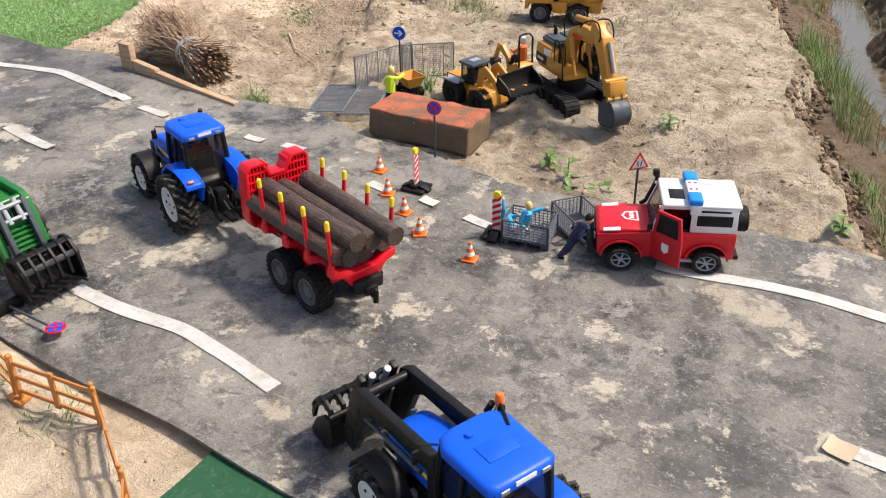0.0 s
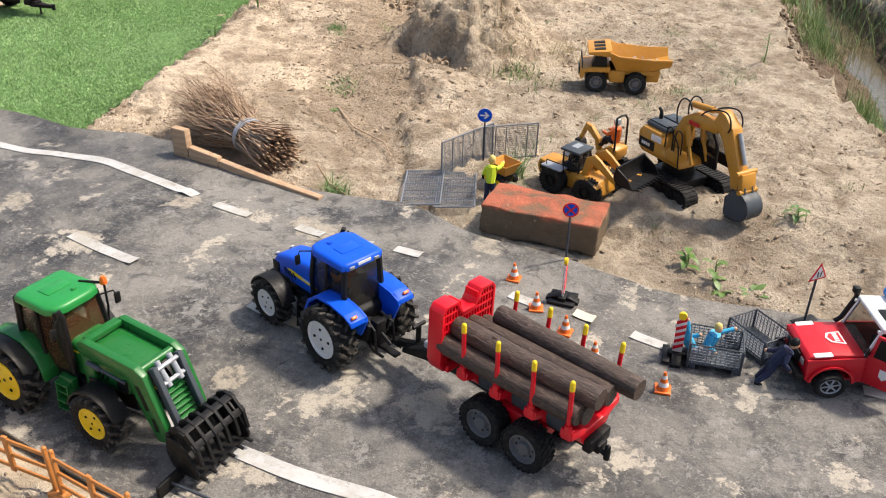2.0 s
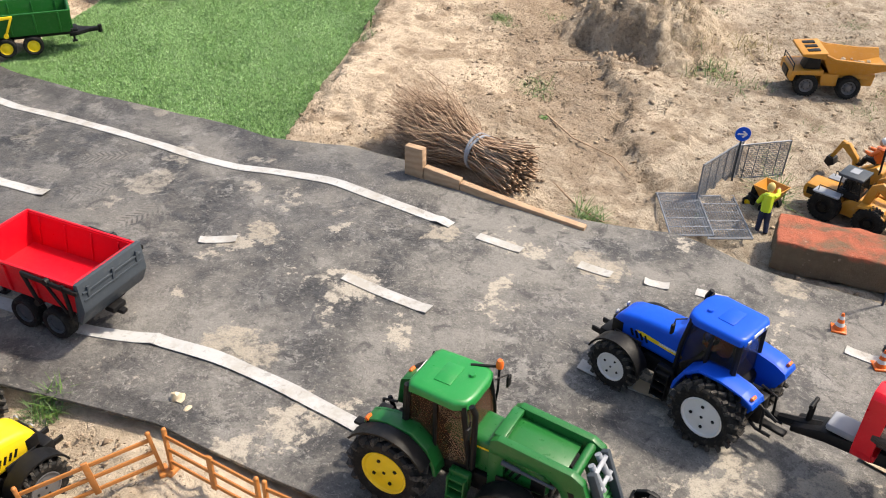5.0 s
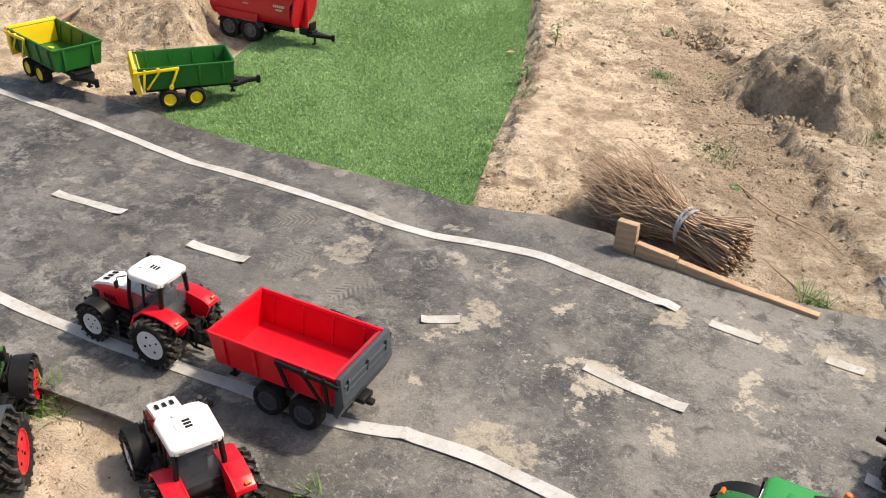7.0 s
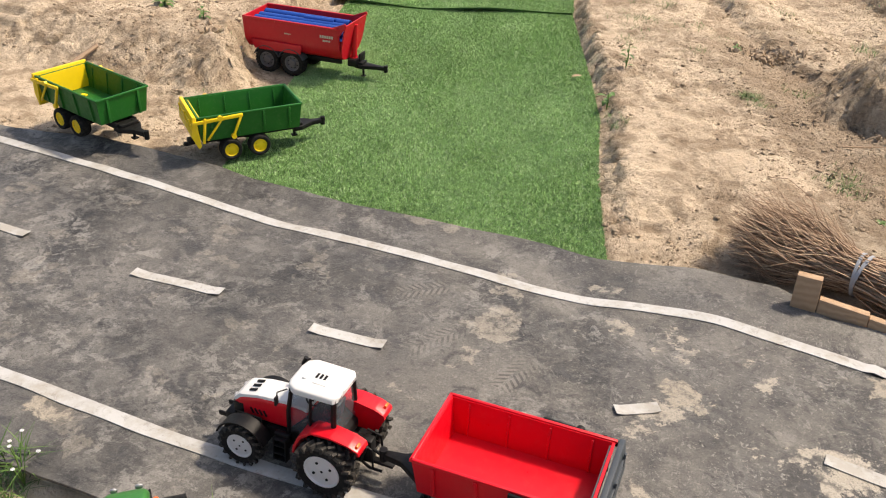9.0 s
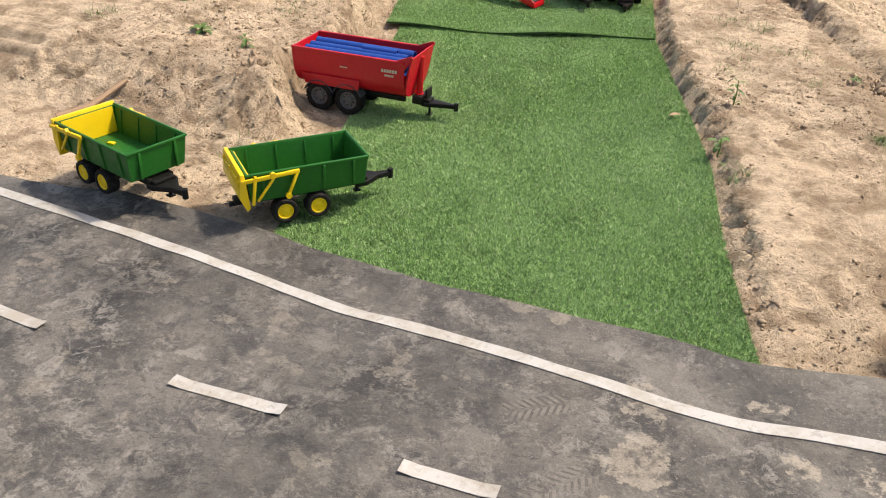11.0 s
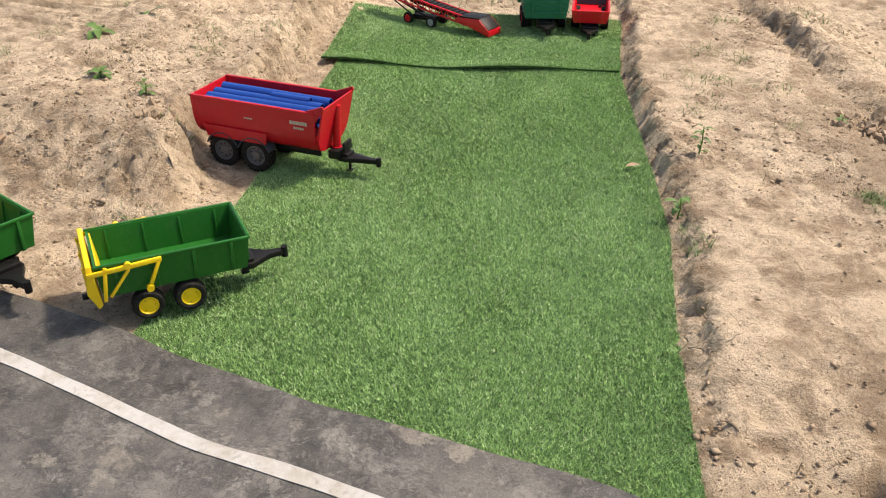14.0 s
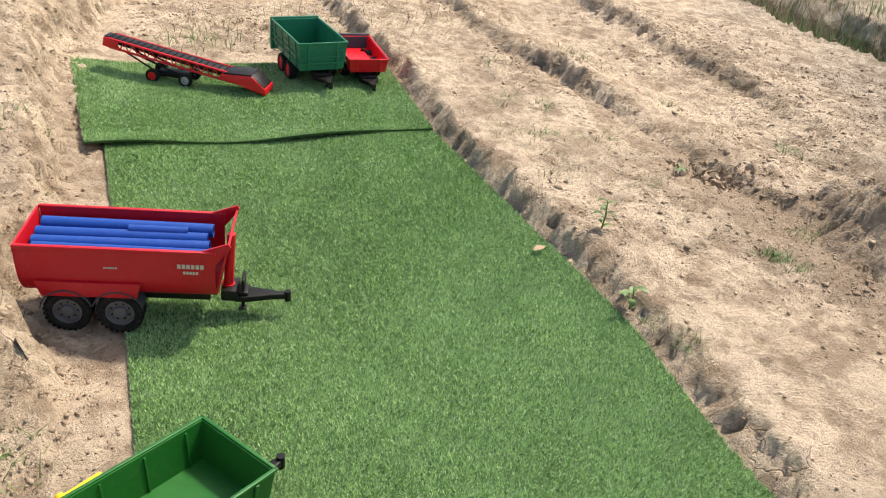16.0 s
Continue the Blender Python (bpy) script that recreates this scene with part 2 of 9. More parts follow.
def make_mat_rubber():
    m, nt, b = nodes_of("dusty_rubber_sheet")
    c = world_pos(nt)
    sep = nt.nodes.new("ShaderNodeSeparateXYZ")
    nt.links.new(c, sep.inputs[0])
    # the pale dust layers are full in the east and weaken westwards
    east = nt.nodes.new("ShaderNodeMapRange")
    east.inputs["From Min"].default_value, east.inputs["From Max"].default_value = -2.9, -1.95
    east.inputs["To Min"].default_value, east.inputs["To Max"].default_value = 0.28, 1.0
    nt.links.new(sep.outputs["X"], east.inputs["Value"])
    dusty = east.outputs[0]
    col = mix(nt, ramp(nt, noise_node(nt, 4, 15, 0.66, c, 0.1), [(0.44, (0, 0, 0)), (0.55, (1, 1, 1))]), (0.028, 0.027, 0.0265), (0.08, 0.076, 0.072))
    scuff = ramp(nt, noise_node(nt, 11, 15, 0.74, c, 0.2), [(0.5, (0, 0, 0)), (0.545, (0.7, 0.7, 0.7))])
    zone = ramp(nt, noise_node(nt, 2.6, 8, 0.65, c), [(0.42, (0.15, 0.15, 0.15)), (0.58, (1, 1, 1))])
    col = mix(nt, mix(nt, 1.0, scuff, zone, "MULTIPLY"), col, (0.175, 0.167, 0.152))
    flake = ramp(nt, noise_node(nt, 38, 12, 0.72, c, 1.6), [(0.53, (0, 0, 0)), (0.565, (0.6, 0.6, 0.6))])
    col = mix(nt, mix(nt, 1.0, flake, zone, "MULTIPLY"), col, (0.19, 0.18, 0.165))
    crust = ramp(nt, noise_node(nt, 17, 15, 0.78, c, 0.5), [(0.535, (0, 0, 0)), (0.556, (0.75, 0.75, 0.75))])
    col = mix(nt, mix(nt, 1.0, crust, zone, "MULTIPLY"), col, (0.265, 0.255, 0.235))
    fleck = ramp(nt, noise_node(nt, 85, 10, 0.75, c, 1.0), [(0.575, (0, 0, 0)), (0.6, (0.7, 0.7, 0.7))])
    col = mix(nt, mix(nt, 1.0, fleck, dusty, "MULTIPLY"), col, (0.3, 0.288, 0.262))
    pit = ramp(nt, noise_node(nt, 52, 12, 0.7, c, 1.2), [(0.4, (0.65, 0.65, 0.65)), (0.44, (0, 0, 0))])
    col = mix(nt, pit, col, (0.022, 0.021, 0.021))
    haze = ramp(nt, noise_node(nt, 5, 15, 0.72, c, 0.1), [(0.44, (0, 0, 0)), (0.6, (0.85, 0.85, 0.85))])
    haze = mix(nt, 1.0, haze, dusty, "MULTIPLY")
    col = mix(nt, haze, col, (0.235, 0.224, 0.204))
    patch = ramp(nt, noise_node(nt, 7, 15, 0.68, c, 0.1), [(0.58, (0, 0, 0)), (0.596, (1, 1, 1))])
    grit = ramp(nt, noise_node(nt, 40, 8, 0.7, c), [(0.4, (0.25, 0.25, 0.25)), (0.5, (0.95, 0.95, 0.95))])
    patch = mix(nt, 1.0, mix(nt, 1.0, patch, grit, "MULTIPLY"), dusty, "MULTIPLY")
    col = mix(nt, patch, col, (0.4, 0.36, 0.295))
    # sand spilt and trodden in where it was walked or driven over
    near = None
    for px, py, rx, ry in SPILLS:
        sub = nt.nodes.new("ShaderNodeVectorMath")
        sub.operation = "SUBTRACT"
        nt.links.new(c, sub.inputs[0])
        sub.inputs[1].default_value = (px, py, 0)
        mul = nt.nodes.new("ShaderNodeVectorMath")
        mul.operation = "MULTIPLY"
        nt.links.new(sub.outputs[0], mul.inputs[0])
        mul.inputs[1].default_value = (1 / rx, 1 / ry, 0)
        ln = nt.nodes.new("ShaderNodeVectorMath")
        ln.operation = "LENGTH"
        nt.links.new(mul.outputs[0], ln.inputs[0])
        if near is None:
            near = ln.outputs["Value"]
        else:
            mn = nt.nodes.new("ShaderNodeMath")
            mn.operation = "MINIMUM"
            nt.links.new(near, mn.inputs[0])
            nt.links.new(ln.outputs["Value"], mn.inputs[1])
            near = mn.outputs[0]
    ragged = nt.nodes.new("ShaderNodeMath")
    ragged.operation = "MULTIPLY_ADD"
    nt.links.new(noise_node(nt, 13, 14, 0.7, c, 0.3), ragged.inputs[0])
    ragged.inputs[1].default_value = 3.2
    nt.links.new(near, ragged.inputs[2])
    spill = nt.nodes.new("ShaderNodeMapRange")
    spill.inputs["From Min"].default_value, spill.inputs["From Max"].default_value = 2.42, 2.3
    spill.inputs["To Max"].default_value = 0.85
    nt.links.new(ragged.outputs[0], spill.inputs["Value"])
    col = mix(nt, mix(nt, 1.0, spill.outputs[0], grit, "MULTIPLY"), col, (0.37, 0.325, 0.255))
    # old wipe and tyre marks: thin broken streaks
    mp = nt.nodes.new("ShaderNodeMapping")
    mp.inputs["Rotation"].default_value = (0, 0, 0.5)
    mp.inputs["Scale"].default_value = (5, 34, 1)
    nt.links.new(c, mp.inputs["Vector"])
    streak = ramp(nt, noise_node(nt, 2.2, 9, 0.75, mp.outputs[0], 0.8), [(0.6, (0, 0, 0)), (0.7, (0.6, 0.6, 0.6))])
    sel = ramp(nt, noise_node(nt, 3.1, 4, 0.6, c), [(0.46, (0, 0, 0)), (0.58, (1, 1, 1))])
    col = mix(nt, mix(nt, 1.0, mix(nt, 1.0, streak, sel, "MULTIPLY"), dusty, "MULTIPLY"), col, (0.4, 0.37, 0.31))
    dark = ramp(nt, noise_node(nt, 22, 9, 0.66, c, 0.6), [(0.36, (0.7, 0.7, 0.7)), (0.44, (0, 0, 0))])
    col = mix(nt, dark, col, (0.04, 0.04, 0.042))
    col = mix(nt, ramp(nt, noise_node(nt, 340, 3, 0.7, c), [(0.36, (0.35, 0.35, 0.35)), (0.5, (0, 0, 0))]), col, (0.03, 0.03, 0.03))
    speck = ramp(nt, noise_node(nt, 170, 5, 0.75, c), [(0.58, (0, 0, 0)), (0.7, (0.55, 0.55, 0.55))])
    col = mix(nt, mix(nt, 1.0, speck, dusty, "MULTIPLY"), col, (0.4, 0.36, 0.3))
    for px, py, deg, half in PRINTS:
        mp2 = nt.nodes.new("ShaderNodeMapping")
        mp2.vector_type = "TEXTURE"
        mp2.inputs["Location"].default_value = (px, py, 0)
        mp2.inputs["Rotation"].default_value = (0, 0, radians(deg))
        nt.links.new(c, mp2.inputs["Vector"])
        uv = nt.nodes.new("ShaderNodeSeparateXYZ")
        nt.links.new(mp2.outputs[0], uv.inputs[0])

        def calc(op, a, b2):
            n = nt.nodes.new("ShaderNodeMath")
            n.operation = op
            for k, v in ((0, a), (1, b2)):
                if isinstance(v, (int, float)):
                    n.inputs[k].default_value = v
                else:
                    nt.links.new(v, n.inputs[k])
            return n.outputs[0]
        across = calc("ABSOLUTE", uv.outputs["Y"], 0)
        bars_ = calc("SINE", calc("MULTIPLY", calc("ADD", uv.outputs["X"], calc("MULTIPLY", across, 0.7)), 520), 0)
        inside = calc("MULTIPLY", calc("MULTIPLY", calc("LESS_THAN", across, 0.021), calc("GREATER_THAN", across, 0.003)), calc("LESS_THAN", calc("ABSOLUTE", uv.outputs["X"], 0), half))
        worn = ramp(nt, noise_node(nt, 30, 6, 0.7, c), [(0.4, (0.1, 0.1, 0.1)), (0.6, (0.6, 0.6, 0.6))])
        tread = calc("MULTIPLY", inside, calc("GREATER_THAN", bars_, -0.2))
        gap = calc("MULTIPLY", inside, calc("LESS_THAN", bars_, -0.2))
        col = mix(nt, mix(nt, 1.0, worn, tread, "MULTIPLY"), col, (0.2, 0.187, 0.165))
        col = mix(nt, mix(nt, 1.0, worn, gap, "MULTIPLY"), col, (0.045, 0.043, 0.041))
    nt.links.new(col, b.inputs["Base Color"])
    nt.links.new(ramp(nt, haze, [(0, (0.5,) * 3), (0.5, (0.9,) * 3)]), b.inputs["Roughness"])
    bump(nt, b, mix(nt, 0.35, noise_node(nt, 22, 6, 0.6, c), noise_node(nt, 150, 6, 0.7, c, 0.6)), 0.8, 0.008)
    return m


def make_tape():
    m, nt, b = nodes_of("white_tape")
    c = world_pos(nt)
    col = mix(nt, ramp(nt, noise_node(nt, 14, 8, 0.7, c), [(0.44, (0, 0, 0)), (0.6, (0.75, 0.75, 0.75))]), (0.45, 0.453, 0.445), (0.32, 0.295, 0.25))
    col = mix(nt, ramp(nt, noise_node(nt, 70, 8, 0.75, c, 0.6), [(0.55, (0, 0, 0)), (0.62, (0.45, 0.45, 0.45))]), col, (0.2, 0.185, 0.16))
    nt.links.new(col, b.inputs["Base Color"])
    b.inputs["Roughness"].default_value = 0.7
    bump(nt, b, noise_node(nt, 80, 4, 0.6, c), 0.3, 0.002)
    return m


def make_turf(name, a, bcol):
    m, nt, b = nodes_of(name)
    g = nt.nodes.new("ShaderNodeNewGeometry")
    # the few whitish fibres carry the turf's glints, painted into their colour
    col = ramp(nt, g.outputs["Random Per Island"], [(0.0, a), (0.45, bcol), (0.9, tuple(v * 1.4 for v in bcol)), (1.0, (0.75, 0.82, 0.6))])
    col = mix(nt, ramp(nt, noise_node(nt, 9, 9, 0.7, g.outputs["Position"]), [(0.42, (0, 0, 0)), (0.6, (0.4, 0.4, 0.4))]), col, (0.3, 0.5, 0.19))
    col = mix(nt, ramp(nt, noise_node(nt, 3.5, 6, 0.65, g.outputs["Position"], 0.3), [(0.5, (0, 0, 0)), (0.66, (0.3, 0.3, 0.3))]), col, (0.1, 0.19, 0.06))
    nt.links.new(col, b.inputs["Base Color"])
    b.inputs["Roughness"].default_value = 0.4
    return m


def make_wood():
    m, nt, b = nodes_of("raw_pine")
    w = nt.nodes.new("ShaderNodeTexWave")
    w.inputs["Scale"].default_value, w.inputs["Distortion"].default_value, w.inputs["Detail"].default_value = 22, 9, 4
    w.bands_direction = "Z"
    c = coords(nt)
    nt.links.new(c, w.inputs["Vector"])
    col = mix(nt, w.outputs["Fac"], (0.36, 0.23, 0.135), (0.43, 0.29, 0.18))
    col = mix(nt, ramp(nt, noise_node(nt, 25, 6, 0.7, c), [(0.5, (0, 0, 0)), (0.8, (0.5, 0.5, 0.5))]), col, (0.3, 0.2, 0.12))
    nt.links.new(col, b.inputs["Base Color"])
    b.inputs["Roughness"].default_value = 0.75
    bump(nt, b, w.outputs["Fac"], 0.2, 0.002)
    return m


def make_bark():
    m, nt, b = nodes_of("moulded_bark")
    mp = nt.nodes.new("ShaderNodeMapping")
    mp.inputs["Scale"].default_value = (0.22, 1, 1)
    nt.links.new(coords(nt), mp.inputs["Vector"])
    n = noise_node(nt, 260, 5, 0.65, mp.outputs[0], 1.2)
    col = ramp(nt, n, [(0.35, (0.022, 0.014, 0.01)), (0.52, (0.062, 0.038, 0.028)), (0.7, (0.13, 0.09, 0.07))])
    nt.links.new(col, b.inputs["Base Color"])
    b.inputs["Roughness"].default_value = 0.5
    bump(nt, b, n, 0.9, 0.003)
    return m


def make_brick():
    m, nt, b = nodes_of("fired_clay")
    c = coords(nt)
    sep = nt.nodes.new("ShaderNodeSeparateXYZ")
    nt.links.new(c, sep.inputs[0])
    n = noise_node(nt, 18, 8, 0.65, c, 0.3)
    col = mix(nt, ramp(nt, n, [(0.35, (0, 0, 0)), (0.7, (1, 1, 1))]), (0.4, 0.092, 0.045), (0.54, 0.165, 0.09))
    # side faces caked in dry soil up to a ragged line
    add = nt.nodes.new("ShaderNodeMath")
    add.operation = "MULTIPLY_ADD"
    nt.links.new(n, add.inputs[0])
    add.inputs[1].default_value = 0.05
    nt.links.new(sep.outputs["Z"], add.inputs[2])
    cake = ramp(nt, add.outputs[0], [(0.084, (1, 1, 1)), (0.092, (0, 0, 0))])
    soil = mix(nt, noise_node(nt, 40, 6, 0.7, c), (0.11, 0.075, 0.042), (0.25, 0.18, 0.11))
    col = mix(nt, cake, col, soil)
    spots = ramp(nt, noise_node(nt, 70, 5, 0.7, c), [(0.62, (0, 0, 0)), (0.72, (0.8, 0.8, 0.8))])
    col = mix(nt, spots, col, (0.5, 0.36, 0.27))
    nt.links.new(col, b.inputs["Base Color"])
    b.inputs["Roughness"].default_value = 0.9
    bump(nt, b, noise_node(nt, 170, 10, 0.75, c), 1.0, 0.007)
    return m


def make_varied(name, a, c2, rough=0.7):
    """Pieces of one mesh, each island its own tone."""
    m, nt, b = nodes_of(name)
    g = nt.nodes.new("ShaderNodeNewGeometry")
    col = mix(nt, g.outputs["Random Per Island"], a, c2)
    col = mix(nt, ramp(nt, noise_node(nt, 60, 4, 0.6, g.outputs["Position"]), [(0.4, (0, 0, 0)), (0.8, (0.35, 0.35, 0.35))]), col, a)
    nt.links.new(col, b.inputs["Base Color"])
    b.inputs["Roughness"].default_value = rough
    return m


def make_water():
    m, nt, b = nodes_of("muddy_water")
    c = world_pos(nt)
    nt.links.new(mix(nt, noise_node(nt, 6, 5, 0.6, c), (0.06, 0.05, 0.03), (0.14, 0.115, 0.075)), b.inputs["Base Color"])
    b.inputs["Roughness"].default_value = 0.08
    bump(nt, b, noise_node(nt, 25, 3, 0.5, c), 0.08, 0.01)
    return m


EARTH, MATRUB, TAPE = make_earth(), make_mat_rubber(), make_tape()
TURF = make_turf("artificial_grass_fibre", (0.065, 0.152, 0.036), (0.262, 0.452, 0.148))
WOOD, BARK, CLAY, WATER = make_wood(), make_bark(), make_brick(), make_water()
TWIG = make_varied("dry_twigs", (0.16, 0.088, 0.05), (0.58, 0.42, 0.28))
STONE = make_varied("pebbles", (0.24, 0.175, 0.115), (0.46, 0.36, 0.255), 0.95)
CLOD = make_varied("moist_clods", (0.05, 0.032, 0.02), (0.24, 0.17, 0.11), 0.95)
PALESTONE = make_varied("pale_stone", (0.5, 0.41, 0.27), (0.62, 0.52, 0.37), 0.9)
REED = make_varied("green_reeds", (0.08, 0.15, 0.035), (0.25, 0.34, 0.11), 0.6)
LEAF = make_varied("weed_leaves", (0.035, 0.1, 0.015), (0.14, 0.24, 0.05), 0.5)
DRYGRASS = make_varied("dry_grass", (0.2, 0.17, 0.07), (0.42, 0.34, 0.17), 0.8)


# ---- mesh helpers ----
def spin(rot):
    return Euler([radians(a) for a in rot]).to_matrix().to_4x4()


def bx(bm, c, s, bev=0.0, rot=(0, 0, 0), seg=2):
    """A box about c of size s, edges rounded by bev."""
    made = bmesh.ops.create_cube(bm, size=1.0, matrix=Matrix.Translation(c) @ spin(rot) @ Matrix.Diagonal((*s, 1)))
    if bev > 0:
        edges = {e for v in made["verts"] for e in v.link_edges}
        bmesh.ops.bevel(bm, geom=list(edges), offset=min(bev, min(s) * 0.45), segments=seg, affect="EDGES", profile=0.5)
    return bm


def prism(bm, pts, axis, a, b, bev=0.0, seg=2):
    """A polygon drawn in the plane across axis ('y': x and z, 'x': y and z, 'z': x and y), drawn out from a to b."""
    def at(p, d):
        return {"y": (p[0], d, p[1]), "x": (d, p[0], p[1]), "z": (p[0], p[1], d)}[axis]
    lo = [bm.verts.new(at(p, a)) for p in pts]
    hi = [bm.verts.new(at(p, b)) for p in pts]
    n = len(pts)
    faces = [bm.faces.new(lo), bm.faces.new(hi[::-1])]
    for i in range(n):
        faces.append(bm.faces.new((lo[i], hi[i], hi[(i + 1) % n], lo[(i + 1) % n])))
    bmesh.ops.recalc_face_normals(bm, faces=faces)
    if bev > 0:
        bmesh.ops.bevel(bm, geom=list({e for f in faces for e in f.edges}), offset=bev, segments=seg, affect="EDGES", profile=0.5)
    return bm


def cyl(bm, p, q, r, r2=None, n=14):
    p, q = Vector(p), Vector(q)
    d = q - p
    m = Matrix.Translation((p + q) / 2) @ d.to_track_quat("Z", "Y").to_matrix().to_4x4()
    bmesh.ops.create_cone(bm, cap_ends=True, segments=n, radius1=r, radius2=r if r2 is None else r2, depth=d.length, matrix=m)
    return bm


def ball(bm, c, r, s=(1, 1, 1), u=12, v=8, rot=(0, 0, 0)):
    bmesh.ops.create_uvsphere(bm, u_segments=u, v_segments=v, radius=r, matrix=Matrix.Translation(c) @ spin(rot) @ Matrix.Diagonal((*s, 1)))
    return bm


def lathe(bm, prof, m, n=28, closed=False):
    """Turns a profile of (radius, height) about the z axis of m."""
    rings = []
    for r, h in prof:
        rings.append([bm.verts.new(m @ Vector((r * math.cos(2 * math.pi * i / n), r * math.sin(2 * math.pi * i / n), h))) for i in range(n)])
    pairs = list(zip(rings, rings[1:])) + ([(rings[-1], rings[0])] if closed else [])
    faces = []
    for a, b in pairs:
        for i in range(n):
            faces.append(bm.faces.new((a[i], a[(i + 1) % n], b[(i + 1) % n], b[i])))
    if not closed:
        faces += [bm.faces.new(rings[0][::-1]), bm.faces.new(rings[-1])]
    bmesh.ops.recalc_face_normals(bm, faces=faces)
    return bm


def tube(bm, pts, r, n=7):
    """A bent rod along pts; r may be one radius or one for each point."""
    pts = [Vector(p) for p in pts]
    rs = r if isinstance(r, (list, tuple)) else [r] * len(pts)
    rings, last = [], None
    for i, p in enumerate(pts):
        d = (pts[min(i + 1, len(pts) - 1)] - pts[max(i - 1, 0)]).normalized()
        side = last - d * last.dot(d) if last is not None else d.orthogonal()
        side.normalize()
        last = side
        up = d.cross(side)
        rings.append([bm.verts.new(p + (side * math.cos(2 * math.pi * k / n) + up * math.sin(2 * math.pi * k / n)) * rs[i]) for k in range(n)])
    for a, b in zip(rings, rings[1:]):
        for k in range(n):
            bm.faces.new((a[k], a[(k + 1) % n], b[(k + 1) % n], b[k]))
    bm.faces.new(rings[0][::-1]), bm.faces.new(rings[-1])
    return bm


def eased(pts, times=3):
    """The same line with its corners rounded off, ends kept."""
    pts = [Vector(p) for p in pts]
    for _ in range(times):
        out = [pts[0]]
        for p, q in zip(pts, pts[1:]):
            out += [p * 0.75 + q * 0.25, p * 0.25 + q * 0.75]
        pts = out + [pts[-1]]
    return pts


def arc_plate(bm, cx, cz, r, t, y0, y1, a0, a1, n=12, lip=0.0):
    """A mudguard: a curved plate about the y axis from angle a0 to a1 (degrees, 0 is ahead, 90 up)."""
    pts = []
    for i in range(n + 1):
        a = radians(a0 + (a1 - a0) * i / n)
        pts.append((cx + (r + t) * math.cos(a), cz + (r + t) * math.sin(a)))
    for i in range(n, -1, -1):
        a = radians(a0 + (a1 - a0) * i / n)
        pts.append((cx + r * math.cos(a), cz + r * math.sin(a)))
    return prism(bm, pts, "y", y0, y1)


def mesh_of(bm, name, materials, sharp=38):
    me = bpy.data.meshes.new(name)
    bm.to_mesh(me)
    bm.free()
    for mt in materials if isinstance(materials, (list, tuple)) else [materials]:
        me.materials.append(mt)
    me.shade_smooth()
    me.set_sharp_from_angle(angle=radians(sharp))
    return me


def part(name, bm, material, parent, label=""):
    """Links a bmesh (or a ready mesh) as one mesh object under a thing or a part."""
    ob = new(name, bm if isinstance(bm, bpy.types.Mesh) else mesh_of(bm, name, material))
    ob.parent = parent
    return tagged(ob, label)


def thing(name, label, category, group="", kind=""):
    return tagged(new(name), label, category, group, kind)


def solo(name, bm, material, label, category, group="", kind="", m=None):
    ob = new(name, bm if isinstance(bm, bpy.types.Mesh) else mesh_of(bm, name, material))
    if m is not None:
        ob.matrix_world = m
    return tagged(ob, label, category, group, kind)


def raw_mesh(name, verts, faces, material, smooth=False):
    """A mesh from arrays: verts (n, 3) and faces (m, 3 or 4)."""
    verts, faces = np.asarray(verts, np.float32), np.asarray(faces, np.int32)
    me = bpy.data.meshes.new(name)
    k = faces.shape[1]
    me.vertices.add(len(verts))
    me.vertices.foreach_set("co", verts.ravel())
    me.loops.add(faces.size)
    me.loops.foreach_set("vertex_index", faces.ravel())
    me.polygons.add(len(faces))
    me.polygons.foreach_set("loop_start", np.arange(0, faces.size, k, dtype=np.int32))
    me.update(calc_edges=True)
    me.materials.append(material)
    if smooth:
        me.shade_smooth()
    return me


BM = bmesh.new
rng = np.random.default_rng(7)


# ---- lie of the land ----
def sstep(v, a, b):
    u = np.clip((v - a) / (b - a), 0, 1)
    return u * u * (3 - 2 * u)


def turf_right(y):
    return np.interp(y, [1.3, 1.36, 1.555, 1.855, 2.1, 2.23, 2.36, 2.685, 3.0, 3.47, 6], [-2.36, -2.374, -2.447, -2.55, -2.625, -2.68, -2.732, -2.875, -3.015, -3.155, -4.2])


def turf_left(y):
    return np.interp(y, [1.3, 1.68, 1.96, 2.69, 3.26], [-3.33, -3.45, -3.547, -3.817, -4.05])


def bank_edge(y):
    return np.interp(y, [0, 1.3, 1.495, 1.594, 1.858, 2.084, 2.417, 2.878, 3.39, 3.79, 6, 60], [0.9, -0.03, -0.175, -0.245, -0.39, -0.506, -0.662, -0.856, -1.04, -1.165, -2.1, -25])


def road_far(x):
    return np.interp(x, [-4.3, -3.93, -3.72, -3.4, -3.05, -2.8, -2.4, -2.2, -2.05, -1.95, -1.62, -1.44, -1.215, -1.02, -0.86, -0.72, -0.38, -0.15, 0.6],
                     [1.22, 1.25, 1.315, 1.328, 1.32, 1.336, 1.355, 1.40, 1.40, 1.335, 1.37, 1.43, 1.388, 1.398, 1.378, 1.4, 1.462, 1.49, 1.51])


def road_near(x):
    return np.interp(x, [-4.3, -2.925, -2.65, -2.43, -2.22, -2.1, -1.95, -1.2, -1.05, -0.6, 0.6], [0.39, 0.40, 0.42, 0.435, 0.45, 0.472, 0.5, 0.497, 0.513, 0.517, 0.52])


def hill(x, y, cx, cy, rx, ry, h):
    return h * np.exp(-((x - cx) / rx) ** 2 - ((y - cy) / ry) ** 2)


